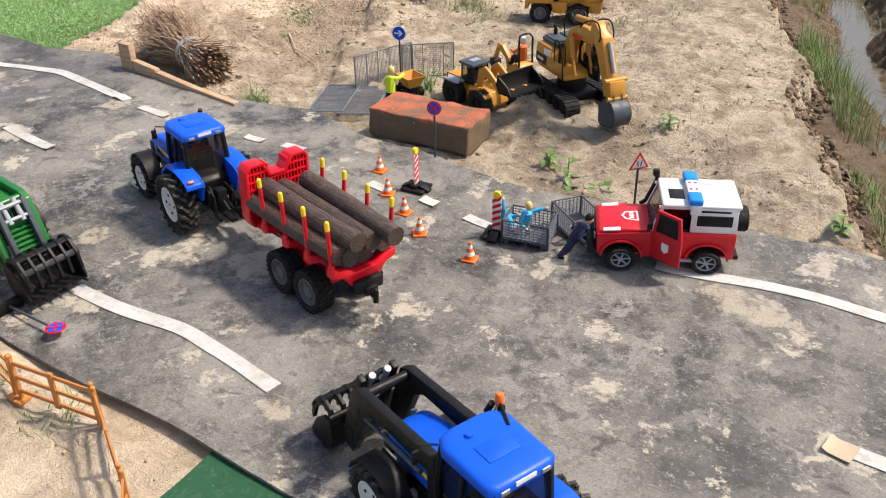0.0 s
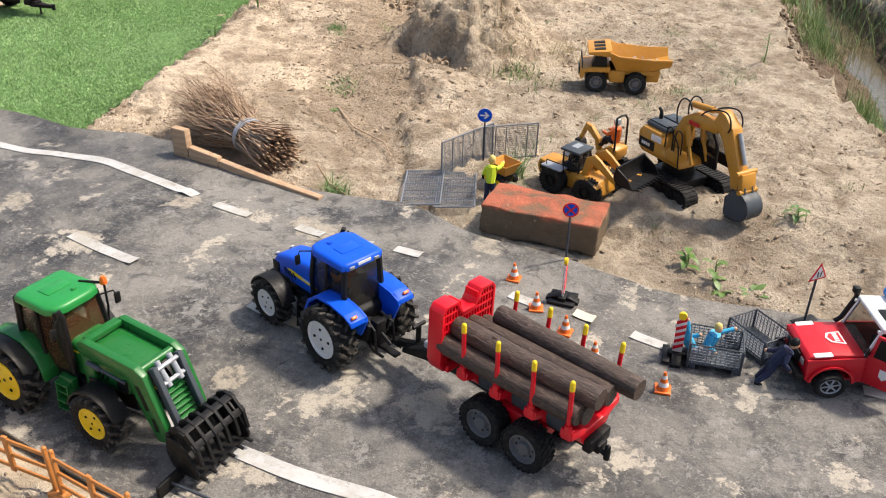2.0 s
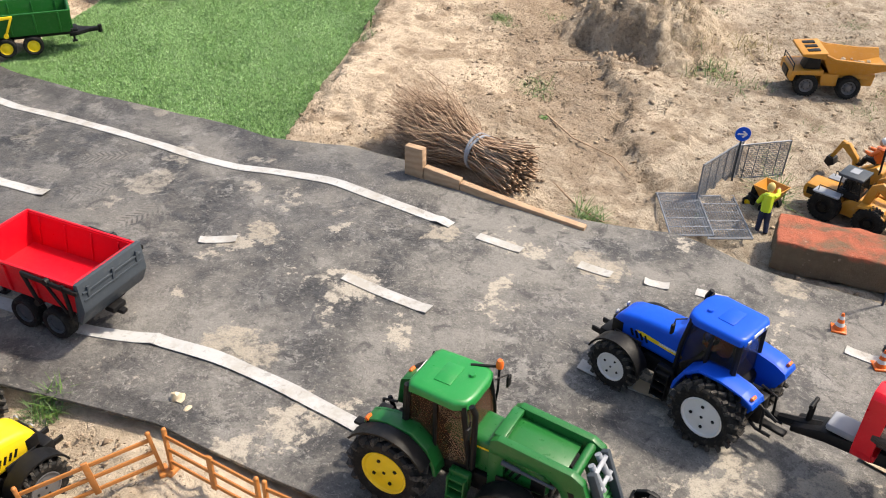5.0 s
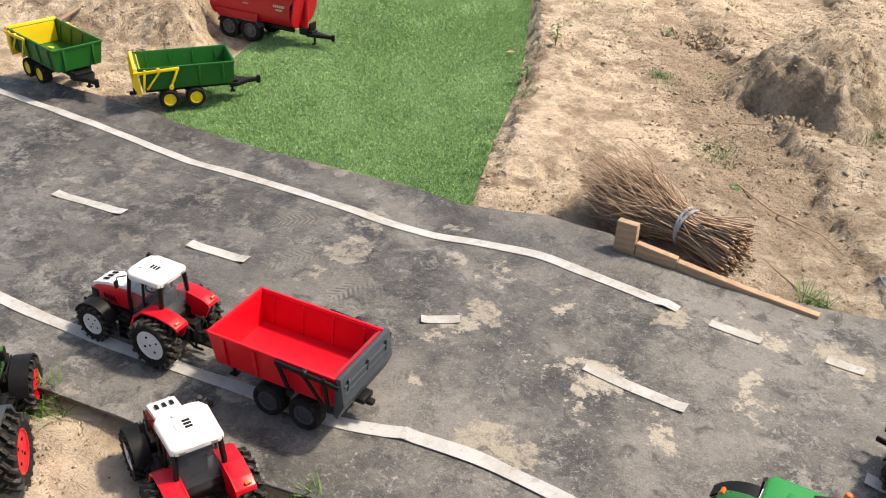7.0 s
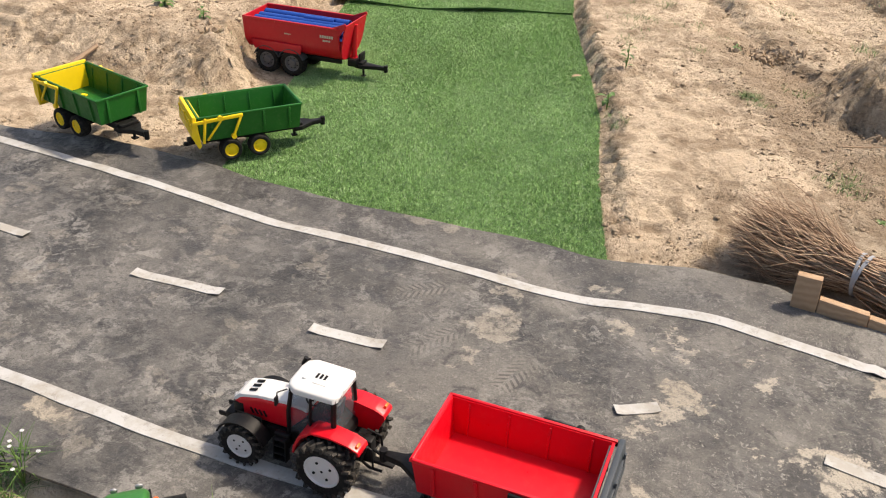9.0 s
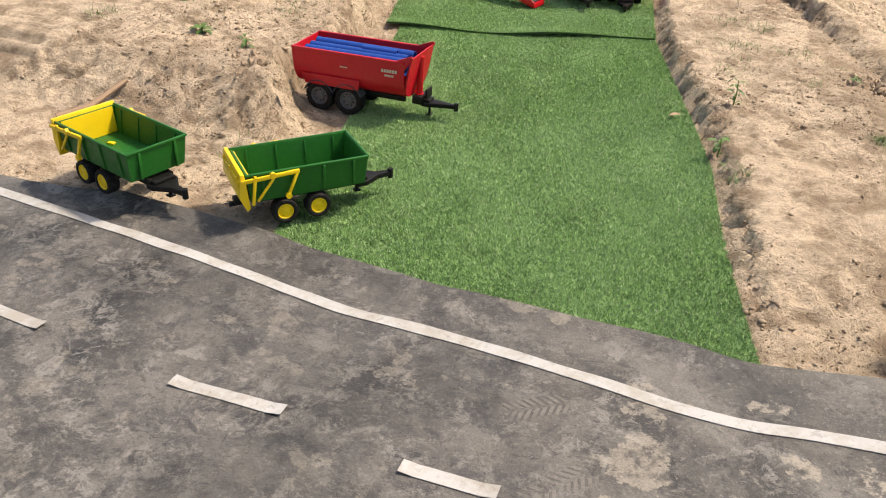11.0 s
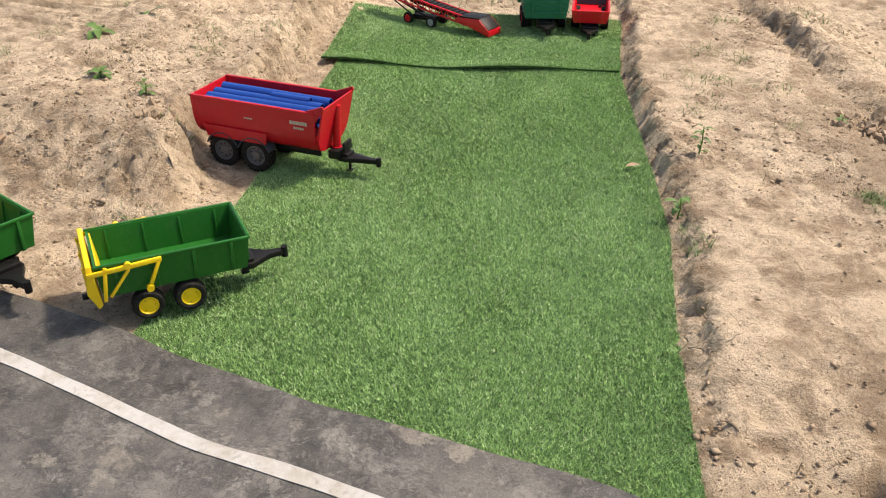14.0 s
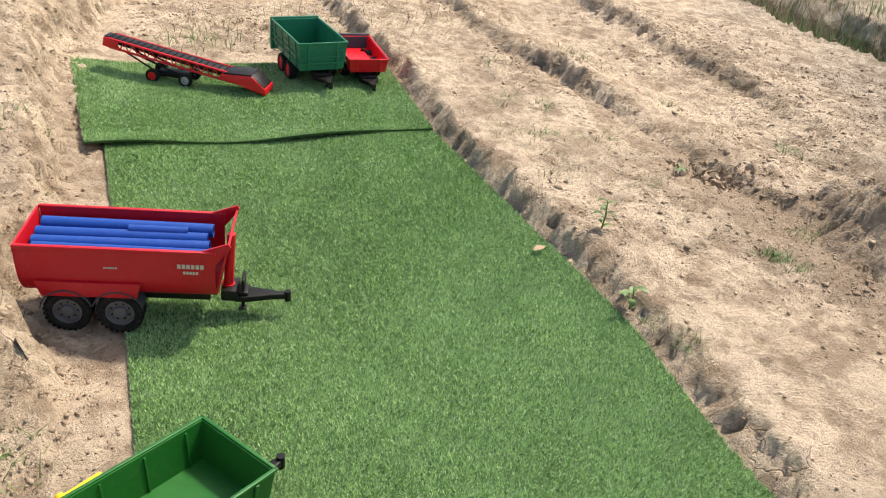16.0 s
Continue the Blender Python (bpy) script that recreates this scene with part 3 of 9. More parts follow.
def wavy(x, y, s, seed):
    """Smooth pseudo-random waves between about -1 and 1."""
    r = np.random.default_rng(seed)
    z = 0
    for i in range(7):
        a, f, p = r.uniform(0, 6.28), s * r.uniform(0.6, 1.9), r.uniform(0, 6.28)
        z = z + np.sin((x * np.cos(a) + y * np.sin(a)) * f + p) / 3.2
    return z


def road_z(x, y):
    """Height of the rubber sheet's top."""
    z = 0.012 + hill(x, y, -1.9, 0.98, 0.6, 0.38, 0.024) + hill(x, y, -2.1, 1.33, 0.16, 0.1, 0.018) + 0.004 * wavy(x, y, 7, 3)
    return z + 0.0012 * wavy(x, y, 26, 4)


def earth_z(x, y):
    """Height of the soil, without its small clods."""
    d = x - turf_right(y)
    z = 0.0 * x
    z = z + (0.042 + 0.014 * sstep(y, 2.1, 2.6)) * sstep(d, 0.0, 0.07 - 0.015 * sstep(y, 2.1, 2.6)) * sstep(y, 1.42, 1.75) * (1 - 0.75 * sstep(d, 0.4, 0.8))
    # two worn ledges, steep towards the grass and sloping off behind
    da = d + 0.011 * wavy(x, y, 34, 20) - np.interp(y, [2.3, 2.78, 3.03, 3.4, 3.55, 3.9], [0.72, 0.672, 0.627, 0.53, 0.45, 0.445]) + 0.02 * wavy(x, y, 12, 16)
    z = z + (0.042 + 0.02 * wavy(x, y, 5, 18)) * (sstep(da, 0.0, 0.075) - sstep(da, 0.1, 0.46)) * sstep(y, 2.45, 2.7)
    db = d - 1.165 + 0.02 * wavy(x, y, 13, 17)
    z = z + (0.032 + 0.018 * wavy(x, y, 5, 19)) * (sstep(db, 0.0, 0.075) - sstep(db, 0.1, 0.4)) * sstep(y, 2.9, 3.3)
    z = z + 0.034 * sstep(x, -1.2, -0.9) * sstep(y, 1.5, 1.8) + 0.03 * sstep(y, 2.5, 2.85) * sstep(d, 0.9, 1.3) * (1 - sstep(x, -1.2, -0.9))
    dl = turf_left(y) - x
    lo = 0.09 + 0.1 * np.exp(-((y - 2.03) / 0.14) ** 2)
    z = z + 0.105 * sstep(dl, lo, lo + 0.09) * sstep(y, 1.58, 1.9)
    z = z + hill(x, y, -3.73, 1.83, 0.08, 0.1, 0.04) + hill(x, y, -4.3, 2.9, 0.25, 0.7, 0.08)
    # the little mound, its front face broken away
    front = sstep(y + 0.035 * wavy(x, y, 22, 15), 2.3, 2.36)
    z = z + front * (0.13 + 0.045 * wavy(x, y, 16, 24)) * np.exp(-(((x + 1.85) / 0.21) ** 2 + ((y - 2.52) / 0.25) ** 2) ** 2) + hill(x, y, -1.86, 2.5, 0.13, 0.14, 0.05)
    z = z + 0.02 * (hill(x, y, -1.66, 2.08, 0.16, 0.1, 1) + hill(x, y, -1.86, 2.2, 0.12, 0.06, 1))
    z = z + 0.03 * (1 - sstep(y, 0.45, 0.53)) * sstep(x, -2.0, -1.85) * (1 - sstep(x, -1.25, -1.05))
    z = z - 0.02 * (1 - sstep(y, 0.38, 0.5)) * (1 - sstep(x, -2.1, -1.95))
    # a crumbling ledge runs from the mound towards the fence panels
    dk = x - np.interp(y, [1.6, 1.7, 1.833, 2.011, 2.176, 2.3], [-1.538, -1.603, -1.673, -1.752, -1.86, -1.95]) + 0.012 * wavy(x, y, 30, 81)
    z = z + 0.024 * (sstep(dk, -0.012, 0.02) - sstep(dk, 0.05, 0.4)) * sstep(y, 1.5, 1.75) * (1 - sstep(y, 2.2, 2.4))
    # under the rubber sheet the soil follows it
    on = sstep(y, road_near(x) - 0.02, road_near(x) + 0.05) * (1 - sstep(y, road_far(x) - 0.07, road_far(x) + 0.02))
    z = z * (1 - on) + on * (road_z(x, y) - 0.007)
    # the bank falls away to a ditch with water
    b = (x - bank_edge(y)) + 0.03 * wavy(x, y, 9, 5) + 0.012 * wavy(x, y, 33, 6)
    z = z - 0.085 * sstep(b, 0.0, 0.08) - 0.02 * sstep(b, 0.06, 0.11) - 0.09 * sstep(b, 0.14, 0.36) + 0.2 * sstep(b, 0.38, 0.6)
    return z


def ground(x, y):
    """What a thing stands on at (x, y)."""
    x, y = np.float64(x), np.float64(y)
    if road_near(x) < y < road_far(x):
        return float(road_z(x, y))
    return float(earth_z(x, y)) + (0.006 if turf_left(y) < x < turf_right(y) and y > 1.3 else 0.0)


def roughness_noise(x, y):
    r = 0.006 * wavy(x, y, 14, 11) + 0.006 * wavy(x, y, 37, 12) * np.clip(wavy(x, y, 6, 13), 0, 1) + 0.002 * wavy(x, y, 90, 14)
    return r


def make_ground():
    """One sheet: fine where the camera looks, coarse out to the horizon."""
    xs = np.concatenate([[-80, -40, -20, -12, -8, -6.5, -5.5, -4.9], np.arange(-4.5, 0.5, 0.0122), [0.8, 1.2, 2, 4, 8, 20, 40, 80]])
    ys = np.concatenate([[-80, -40, -20, -8, -4, -2, -1, -0.4], np.arange(0.05, 4.9, 0.0122), [5.2, 5.6, 6.2, 7, 9, 14, 25, 45, 80]])
    X, Y = np.meshgrid(xs, ys)
    Z = earth_z(X, Y)
    on = (Y > road_near(X) - 0.03) & (Y < road_far(X) + 0.01)
    turf = (X > turf_left(Y) - 0.01) & (X < turf_right(Y) + 0.0) & (Y > 1.3) & (Y < 3.5)
    R = roughness_noise(X, Y)
    grain = np.array([noise.noise(Vector((a * 38, b * 38, 0))) for a, b in zip(X.ravel(), Y.ravel())]).reshape(X.shape)
    crumbs = np.array([noise.noise(Vector((a * 110, b * 110, 3))) for a, b in zip(X.ravel(), Y.ravel())]).reshape(X.shape)
    steep = np.hypot(*np.gradient(Z)) / 0.0122
    R = R + 0.0085 * grain * (0.5 + np.abs(grain)) + 0.0045 * crumbs + np.clip(steep, 0, 1.2) * (0.026 * grain + 0.013 * crumbs)
    far = (np.abs(X + 2) > 4) | (np.abs(Y - 2.4) > 4)
    Z = Z + np.where(on | turf, -0.004, np.where(far, 0, R))
    gy, gx = np.gradient(Z, 0.0122)
    lump = np.array([noise.noise(Vector((a * 30, b * 30, c * 75))) + 0.6 * noise.noise(Vector((a * 75, b * 75, c * 150))) for a, b, c in zip(X.ravel(), Y.ravel(), Z.ravel())]).reshape(X.shape)
    push = np.where(on | turf | far, 0, np.clip(steep, 0, 0.8) * 0.017 * lump) / np.maximum(0.4, np.hypot(gx, gy))
    X, Y = X - gx * push, Y - gy * push
    V = np.stack([X, Y, Z], -1).reshape(-1, 3)
    w = len(xs)
    i = (np.arange(len(ys) - 1)[:, None] * w + np.arange(w - 1)[None]).ravel()
    F = np.stack([i, i + 1, i + w + 1, i + w], -1)
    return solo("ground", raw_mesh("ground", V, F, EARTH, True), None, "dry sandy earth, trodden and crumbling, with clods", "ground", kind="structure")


def strip_grid(name, nu, nv, f, material, thick):
    """A sheet f(u, v) with a lower face thick below and closed rims."""
    U, Vv = np.meshgrid(np.linspace(0, 1, nu), np.linspace(0, 1, nv))
    X, Y, Z = f(U, Vv)
    top = np.stack([X, Y, Z], -1).reshape(-1, 3)
    bot = top - [0, 0, thick]
    V = np.concatenate([top, bot])
    n = nu * nv
    i = (np.arange(nv - 1)[:, None] * nu + np.arange(nu - 1)[None]).ravel()
    F = [np.stack([i, i + 1, i + nu + 1, i + nu], -1), np.stack([i + nu, i + nu + 1, i + 1, i], -1) + n]
    rim = np.concatenate([np.arange(nu), np.arange(1, nv) * nu + nu - 1, (nv - 1) * nu + np.arange(nu - 2, -1, -1), np.arange(nv - 2, 0, -1) * nu])
    nxt = np.roll(rim, -1)
    F.append(np.stack([nxt, rim, rim + n, nxt + n], -1))
    me = raw_mesh(name, V, np.concatenate(F), material, True)
    me.set_sharp_from_angle(angle=radians(50))
    return me


def make_road():
    def f(U, V):
        X = -4.4 + 5.0 * U
        a, b = road_near(X) + 0.006 * wavy(X, 0, 16, 21), road_far(X) + 0.004 * wavy(X, 0, 22, 22)
        Y = a + (b - a) * V
        Z = road_z(X, Y)
        Z = Z + 0.006 * (1 - sstep(Y - a, 0, 0.09)) * np.clip(0.5 + wavy(X, 0, 7, 23), 0.1, 1.2) + 0.006 * (1 - sstep(b - Y, 0, 0.06))
        return X, Y, Z
    return solo("road", strip_grid("road", 320, 90, f, MATRUB, 0.005), None, "wavy black rubber sheet dusted with pale sand, laid as a road", "road", kind="structure")


def smooth_line(pts, n):
    """A smooth line through a few points."""
    p = np.array(pts, float)
    t = np.concatenate([[0], np.cumsum(np.hypot(*np.diff(p, axis=0).T))])
    u = np.linspace(0, t[-1], n)
    lin = np.stack([np.interp(u, t, p[:, k]) for k in (0, 1)], -1)
    k = max(1, n // (4 * max(1, len(pts) - 1)))
    if len(pts) > 2:
        pad = np.concatenate([np.repeat(lin[:1], k, 0), lin, np.repeat(lin[-1:], k, 0)])
        ker = np.ones(2 * k + 1) / (2 * k + 1)
        lin2 = np.stack([np.convolve(pad[:, c], ker, "valid") for c in (0, 1)], -1)
        lin2[0], lin2[-1] = lin[0], lin[-1]
        lin = lin2
    return lin


def tape(name, pts, width=0.0255, label="white adhesive tape stuck to the rubber road", group="", lift=0.0012, material=None):
    length = sum(math.dist(a, b) for a, b in zip(pts, pts[1:]))
    n = max(6, int(length / 0.02))
    line = smooth_line(pts, n)
    d = np.gradient(line, axis=0)
    d /= np.linalg.norm(d, axis=1)[:, None]
    nor = np.stack([-d[:, 1], d[:, 0]], -1)
    w = width / 2 * (1 + 0.06 * wavy(line[:, 0], line[:, 1], 25, 31))
    def f(U, V):
        i = np.rint(U * (n - 1)).astype(int)
        P = line[i] + nor[i] * ((V - 0.5) * 2 * w[i])[..., None]
        x, y = P[..., 0], P[..., 1]
        ends = 0.004 * (np.abs(U - 0.5) > 0.49) * (0.5 + 0.5 * np.sin(x * 90))
        return x, y, road_z(x, y) + lift + 0.0008 + ends
    return solo(name, strip_grid(name, n, 4, f, material or TAPE, 0.0012), None, label, "road marking", group)


def turf_sheet(name, corner_y, label, lift, count, seed):
    """A sheet of artificial grass: backing and fibres. corner_y: front edge (left, right) and back edge (left, right)."""
    r = np.random.default_rng(seed)
    fl, fr, bl, br = corner_y

    def place(U, V):
        yl, yr = fl + (bl - fl) * V, fr + (br - fr) * V
        xl, xr = turf_left(yl) - lift * 8, turf_right(yr) - lift
        X = xl + (xr - xl) * U
        Y = yl + (yr - yl) * U
        Y = np.maximum(Y, road_far(X) - 0.015) if lift == 0 else Y + 0.012 * np.sin(U * 9) * (1 - V)
        Z = np.maximum(earth_z(X, Y), 0) * 0.8 + 0.004 + lift + 0.004 * wavy(X, Y, 6, 41)
        if lift:
            Z = Z + 0.012 * (1 - sstep(V, 0, 0.16)) * (0.6 + 0.5 * np.sin(U * 11 + 1))
        return X, Y, Z
    base = solo(name, strip_grid(name, 70, 110, place, TURFBASE, 0.005), None, label, "artificial grass", "sheets of artificial grass", kind="structure")
    U, V = r.random(count), r.random(count)
    X, Y, Z = place(U, V)
    # the nap lies over in broad drifts, fibres lean together in small tufts
    drift = 1.4 * wavy(X, Y, 4.5, 43) + 0.9 * wavy(X, Y, 15, 44)
    a = r.uniform(0, 6.28, count)
    jx, jy = X + r.normal(0, 0.0018, count), Y + r.normal(0, 0.0018, count)
    cell = np.abs(np.floor(jx / 0.0055).astype(np.int64) * 73856093 ^ np.floor(jy / 0.0055).astype(np.int64) * 19349663) % 4096
    own, tall = r.uniform(0, 6.28, 4096), r.uniform(0.8, 1.15, 4096)
    pick = r.random(count)
    a = np.where(pick < 0.35, own[cell] + a * 0.2, np.where(pick < 0.7, drift + r.normal(0, 0.8, count), a))
    lean = r.uniform(0.002, 0.0068, count)
    h = r.uniform(0.003, 0.0078, count) * tall[cell]
    w = r.uniform(0.00045, 0.00095, count)
    side = np.stack([-np.sin(a), np.cos(a), 0 * a], -1) * w[:, None]
    P = np.stack([X, Y, Z - 0.001], -1)
    tip = P + np.stack([np.cos(a) * lean, np.sin(a) * lean, h], -1)
    verts = np.stack([P - side, P + side, tip], 1).reshape(-1, 3)
    fib = raw_mesh("fibres", verts, np.arange(3 * count).reshape(-1, 3), TURF)
    tagged(part("fibres", fib, None, base, "green plastic grass fibres"), kind="stuff")
    return base


OLDTAPE = plastic("brown_packing_tape", (0.42, 0.34, 0.23), 0.5, 0.4)
TURFBASE = plastic("turf_backing", (0.03, 0.08, 0.018), 0.9, 0.05)

make_ground()
make_road()
LINE = "long white tape line along the road edge"
tape("road_line", [(-4.35, 1.2), (-3.62, 1.189), (-3.26, 1.184), (-3.04, 1.174), (-2.9, 1.19), (-2.7, 1.192), (-2.4, 1.188), (-2.27, 1.22), (-2.17, 1.238), (-2.03, 1.226), (-1.835, 1.211)], label=LINE, group="road lines")
tape("road_line", [(-4.1, 0.53), (-3.165, 0.539), (-2.85, 0.544), (-2.62, 0.566), (-2.34, 0.599), (-2.22, 0.597), (-2.087, 0.646)], label=LINE, group="road lines")
tape("road_line", [(-2.095, 0.644), (-1.955, 0.66), (-1.82, 0.656), (-1.675, 0.642)], label=LINE, group="road lines", lift=0.0026)
tape("road_line", [(-1.66, 0.645), (-1.45, 0.645), (-1.245, 0.647), (-1.135, 0.651), (-0.995, 0.675), (-0.895, 0.666), (-0.783, 0.654)], label=LINE, group="road lines")
tape("road_line", [(-0.47, 1.25), (-0.389, 1.272), (-0.26, 1.311), (0.2, 1.335)], label=LINE, group="road lines")
tape("road_line", [(-0.1, 0.982), (0.4, 1.0)], label=LINE, group="road lines")
for dash in ([(-1.771, 1.202), (-1.675, 1.2)], [(-1.562, 1.215), (-1.497, 1.214)], [(-1.437, 1.226), (-1.392, 1.236)], [(-1.345, 1.248), (-1.288, 1.252)],
             [(-1.078, 1.222), (-1.024, 1.219)], [(-0.843, 1.224), (-0.782, 1.218)], [(-0.682, 1.244), (-0.652, 1.239)]):
    tape("road_dash", dash, 0.024, "short white tape dash on the rubber road", "road dashes")
for dash in ([(-3.62, 0.882), (-3.475, 0.88)], [(-3.185, 0.876), (-3.09, 0.885), (-2.99, 0.9)], [(-2.778, 0.881), (-2.638, 0.9)], [(-2.226, 0.908), (-2.165, 0.945)],
             [(-1.915, 0.944), (-1.733, 0.935)], [(-1.455, 0.939), (-1.318, 0.936)], [(-0.98, 0.958), (-0.855, 0.946)]):
    tape("centre_dash", dash, 0.024, "white tape dash along the middle of the road", "centre dashes")
for pts, w in (([(-1.02, 0.974), (-0.975, 0.962)], 0.03), ([(-0.112, 0.978), (-0.075, 0.974)], 0.034), ([(-1.36, 0.9385), (-1.315, 0.936)], 0.027)):
    tape("tape_patch", pts, w, "small sandy-brown tape patch stuck over the line", "tape patches", 0.0034, OLDTAPE)
TURF1 = turf_sheet("artificial_grass", (1.3, 1.3, 2.95, 3.12), "large sheet of bright green artificial grass beside the road", 0, 640000, 5)
TURF2 = turf_sheet("artificial_grass", (2.675, 3.0, 3.25, 3.55), "second sheet of artificial grass, its front edge curling up", 0.006, 230000, 6)


# ---- wheels ----
WHEELS = {}


def wheel_meshes(kind, R, W, rim_mat, rim_r):
    """Tyre, rim and bolts of one kind of wheel, turned about the y axis, outer face towards +y; made once and shared."""
    key = (kind, R, W, rim_mat.name)
    if key in WHEELS:
        return WHEELS[key]
    turn = spin((-90, 0, 0))
    w = W / 2
    ty = BM()
    lathe(ty, [(rim_r, -w * 0.8), (rim_r + (R - rim_r) * 0.35, -w), (R * 0.86 if kind == "lug" else R * 0.9, -w * 0.98), (R * 0.91 if kind == "lug" else R * 0.955, -w * 0.8), (R * 0.925 if kind == "lug" else R * 0.965, 0), (R * 0.91 if kind == "lug" else R * 0.955, w * 0.8), (R * 0.86 if kind == "lug" else R * 0.9, w * 0.98), (rim_r + (R - rim_r) * 0.35, w), (rim_r, w * 0.8)], turn, 32, closed=True)
    if kind == "lug":
        n = 17
        for i in range(n):
            for s in (-1, 1):
                a = 2 * math.pi * (i + (0.5 if s > 0 else 0)) / n
                # each bar in two lengths: slanted on the tread, straighter over the shoulder
                for da, yy, rr, slant, ln, ht in ((0.0, 0.3, 0.95, 42, 0.72, 0.14), (-0.17, 0.78, 0.94, 24, 0.52, 0.15), (-0.235, 0.97, 0.885, 12, 0.16, 0.16)):
                    m = Euler((0, -a - da, 0)).to_matrix().to_4x4() @ Matrix.Translation((R * rr, s * w * yy, 0)) @ Euler((s * radians(-slant), 0, 0)).to_matrix().to_4x4()
                    made = bmesh.ops.create_cube(ty, size=1, matrix=m @ Matrix.Diagonal((R * ht, w * ln, R * 0.085, 1)))
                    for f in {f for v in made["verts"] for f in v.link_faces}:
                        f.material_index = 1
    elif kind == "block":
        n = 26
        for i in range(n):
            for k, off in ((-0.68, 0), (0.0, 0.5), (0.68, 0)):
                a = 2 * math.pi * (i + off) / n
                m = Euler((0, -a, 0)).to_matrix().to_4x4() @ Matrix.Translation((R * 0.972, k * w, 0)) @ Euler((radians(24), 0, 0)).to_matrix().to_4x4()
                bmesh.ops.create_cube(ty, size=1, matrix=m @ Matrix.Diagonal((R * 0.06, w * 0.52, R * 0.14, 1)))
    else:
        for k in (-0.5, 0, 0.5):
            lathe(ty, [(R * 0.95, k * w - w * 0.15), (R * 0.985, k * w - w * 0.13), (R * 0.985, k * w + w * 0.13), (R * 0.95, k * w + w * 0.15)], turn, 32)
    rm = BM()
    if kind == "lug":
        lathe(rm, [(0.0001, -w * 0.5), (rim_r * 0.9, -w * 0.5), (rim_r * 1.02, -w * 0.7), (rim_r * 1.02, w * 0.72), (rim_r * 1.02, w * 0.86), (rim_r * 0.95, w * 0.88), (rim_r * 0.88, w * 0.76), (rim_r * 0.45, w * 0.7), (rim_r * 0.3, w * 0.78), (0.0001, w * 0.78)], turn, 28)
        bo = BM()
        for i in range(4):
            a = math.pi / 2 * i + 0.5
            cyl(bo, (rim_r * 0.55 * math.cos(a), w * 0.6, rim_r * 0.55 * math.sin(a)), (rim_r * 0.55 * math.cos(a), w * 0.79, rim_r * 0.55 * math.sin(a)), rim_r * 0.085, n=6)
        cyl(bo, (0, w * 0.6, 0), (0, w * 0.82, 0), rim_r * 0.075, n=8)
    elif kind == "spoke":
        lathe(rm, [(rim_r * 0.86, w * 0.3), (rim_r * 1.0, w * 0.75), (rim_r * 0.92, w * 0.86), (rim_r * 0.82, w * 0.6)], turn, 28, closed=True)
        for i in range(6):
            a = math.pi / 3 * i
            bx(rm, (rim_r * 0.5 * math.cos(a), w * 0.62, rim_r * 0.5 * math.sin(a)), (rim_r * 0.82, w * 0.18, rim_r * 0.2), 0.0008, (0, -math.degrees(a), 0))
        cyl(rm, (0, w * 0.3, 0), (0, w * 0.8, 0), rim_r * 0.24, n=14)
        bo = BM()
        cyl(bo, (0, -w * 0.4, 0), (0, w * 0.3, 0), rim_r * 0.95, n=24)
    else:
        lathe(rm, [(0.0001, -w * 0.5), (rim_r * 0.9, -w * 0.5), (rim_r * 1.02, -w * 0.7), (rim_r * 1.02, w * 0.8), (rim_r * 1.02, w * 0.88), (rim_r * 0.94, w * 0.9), *(((rim_r * 0.86, w * 0.72), (rim_r * 0.55, w * 0.7), (rim_r * 0.4, w * 0.78), (0.0001, w * 0.78)) if kind == "rib" else ((rim_r * 0.84, w * 0.5), (rim_r * 0.62, w * 0.42), (rim_r * 0.5, w * 0.5), (rim_r * 0.42, w * 0.8), (rim_r * 0.2, w * 0.84), (0.0001, w * 0.84)))], turn, 28)
        bo = BM()
        for i in range(3 if kind == "rib" else 8):
            a = 2 * math.pi / (3 if kind == "rib" else 8) * i
            cyl(bo, (rim_r * 0.66 * math.cos(a), w * 0.3, rim_r * 0.66 * math.sin(a)), (rim_r * 0.66 * math.cos(a), w * (0.735 if kind == "rib" else 0.47), rim_r * 0.66 * math.sin(a)), rim_r * (0.05 if kind == "rib" else 0.085), n=6)
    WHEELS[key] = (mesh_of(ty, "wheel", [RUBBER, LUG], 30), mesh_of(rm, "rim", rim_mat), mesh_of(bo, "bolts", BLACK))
    return WHEELS[key]


def wheel(parent, pos, R, W, rim_mat, kind="lug", rim_r=None, steer=0.0):
    ty, rm, bo = wheel_meshes(kind, R, W, rim_mat, rim_r or R * 0.56)
    side = 1 if pos[1] > 0 else -1
    ob = part("wheel", ty, None, parent, "black rubber tyre")
    ob.matrix_basis = pose(*pos, 0, random.uniform(0, 360), (0 if side > 0 else 180) + steer)
    part("rim", rm, None, ob)
    part("bolts" if kind != "spoke" else "brake_disc", bo, None, ob)
    return ob


# ---- tractors ----
def bars(bm, x, y, z, length, h, n, side, gap=0.25):
    """Unreadable lettering: a row of plain bars lying on an upright face."""
    for i in range(n):
        w = length / n
        bx(bm, (x + (i - (n - 1) / 2) * w, y, z), (w * (1 - gap), 0.0008, h))


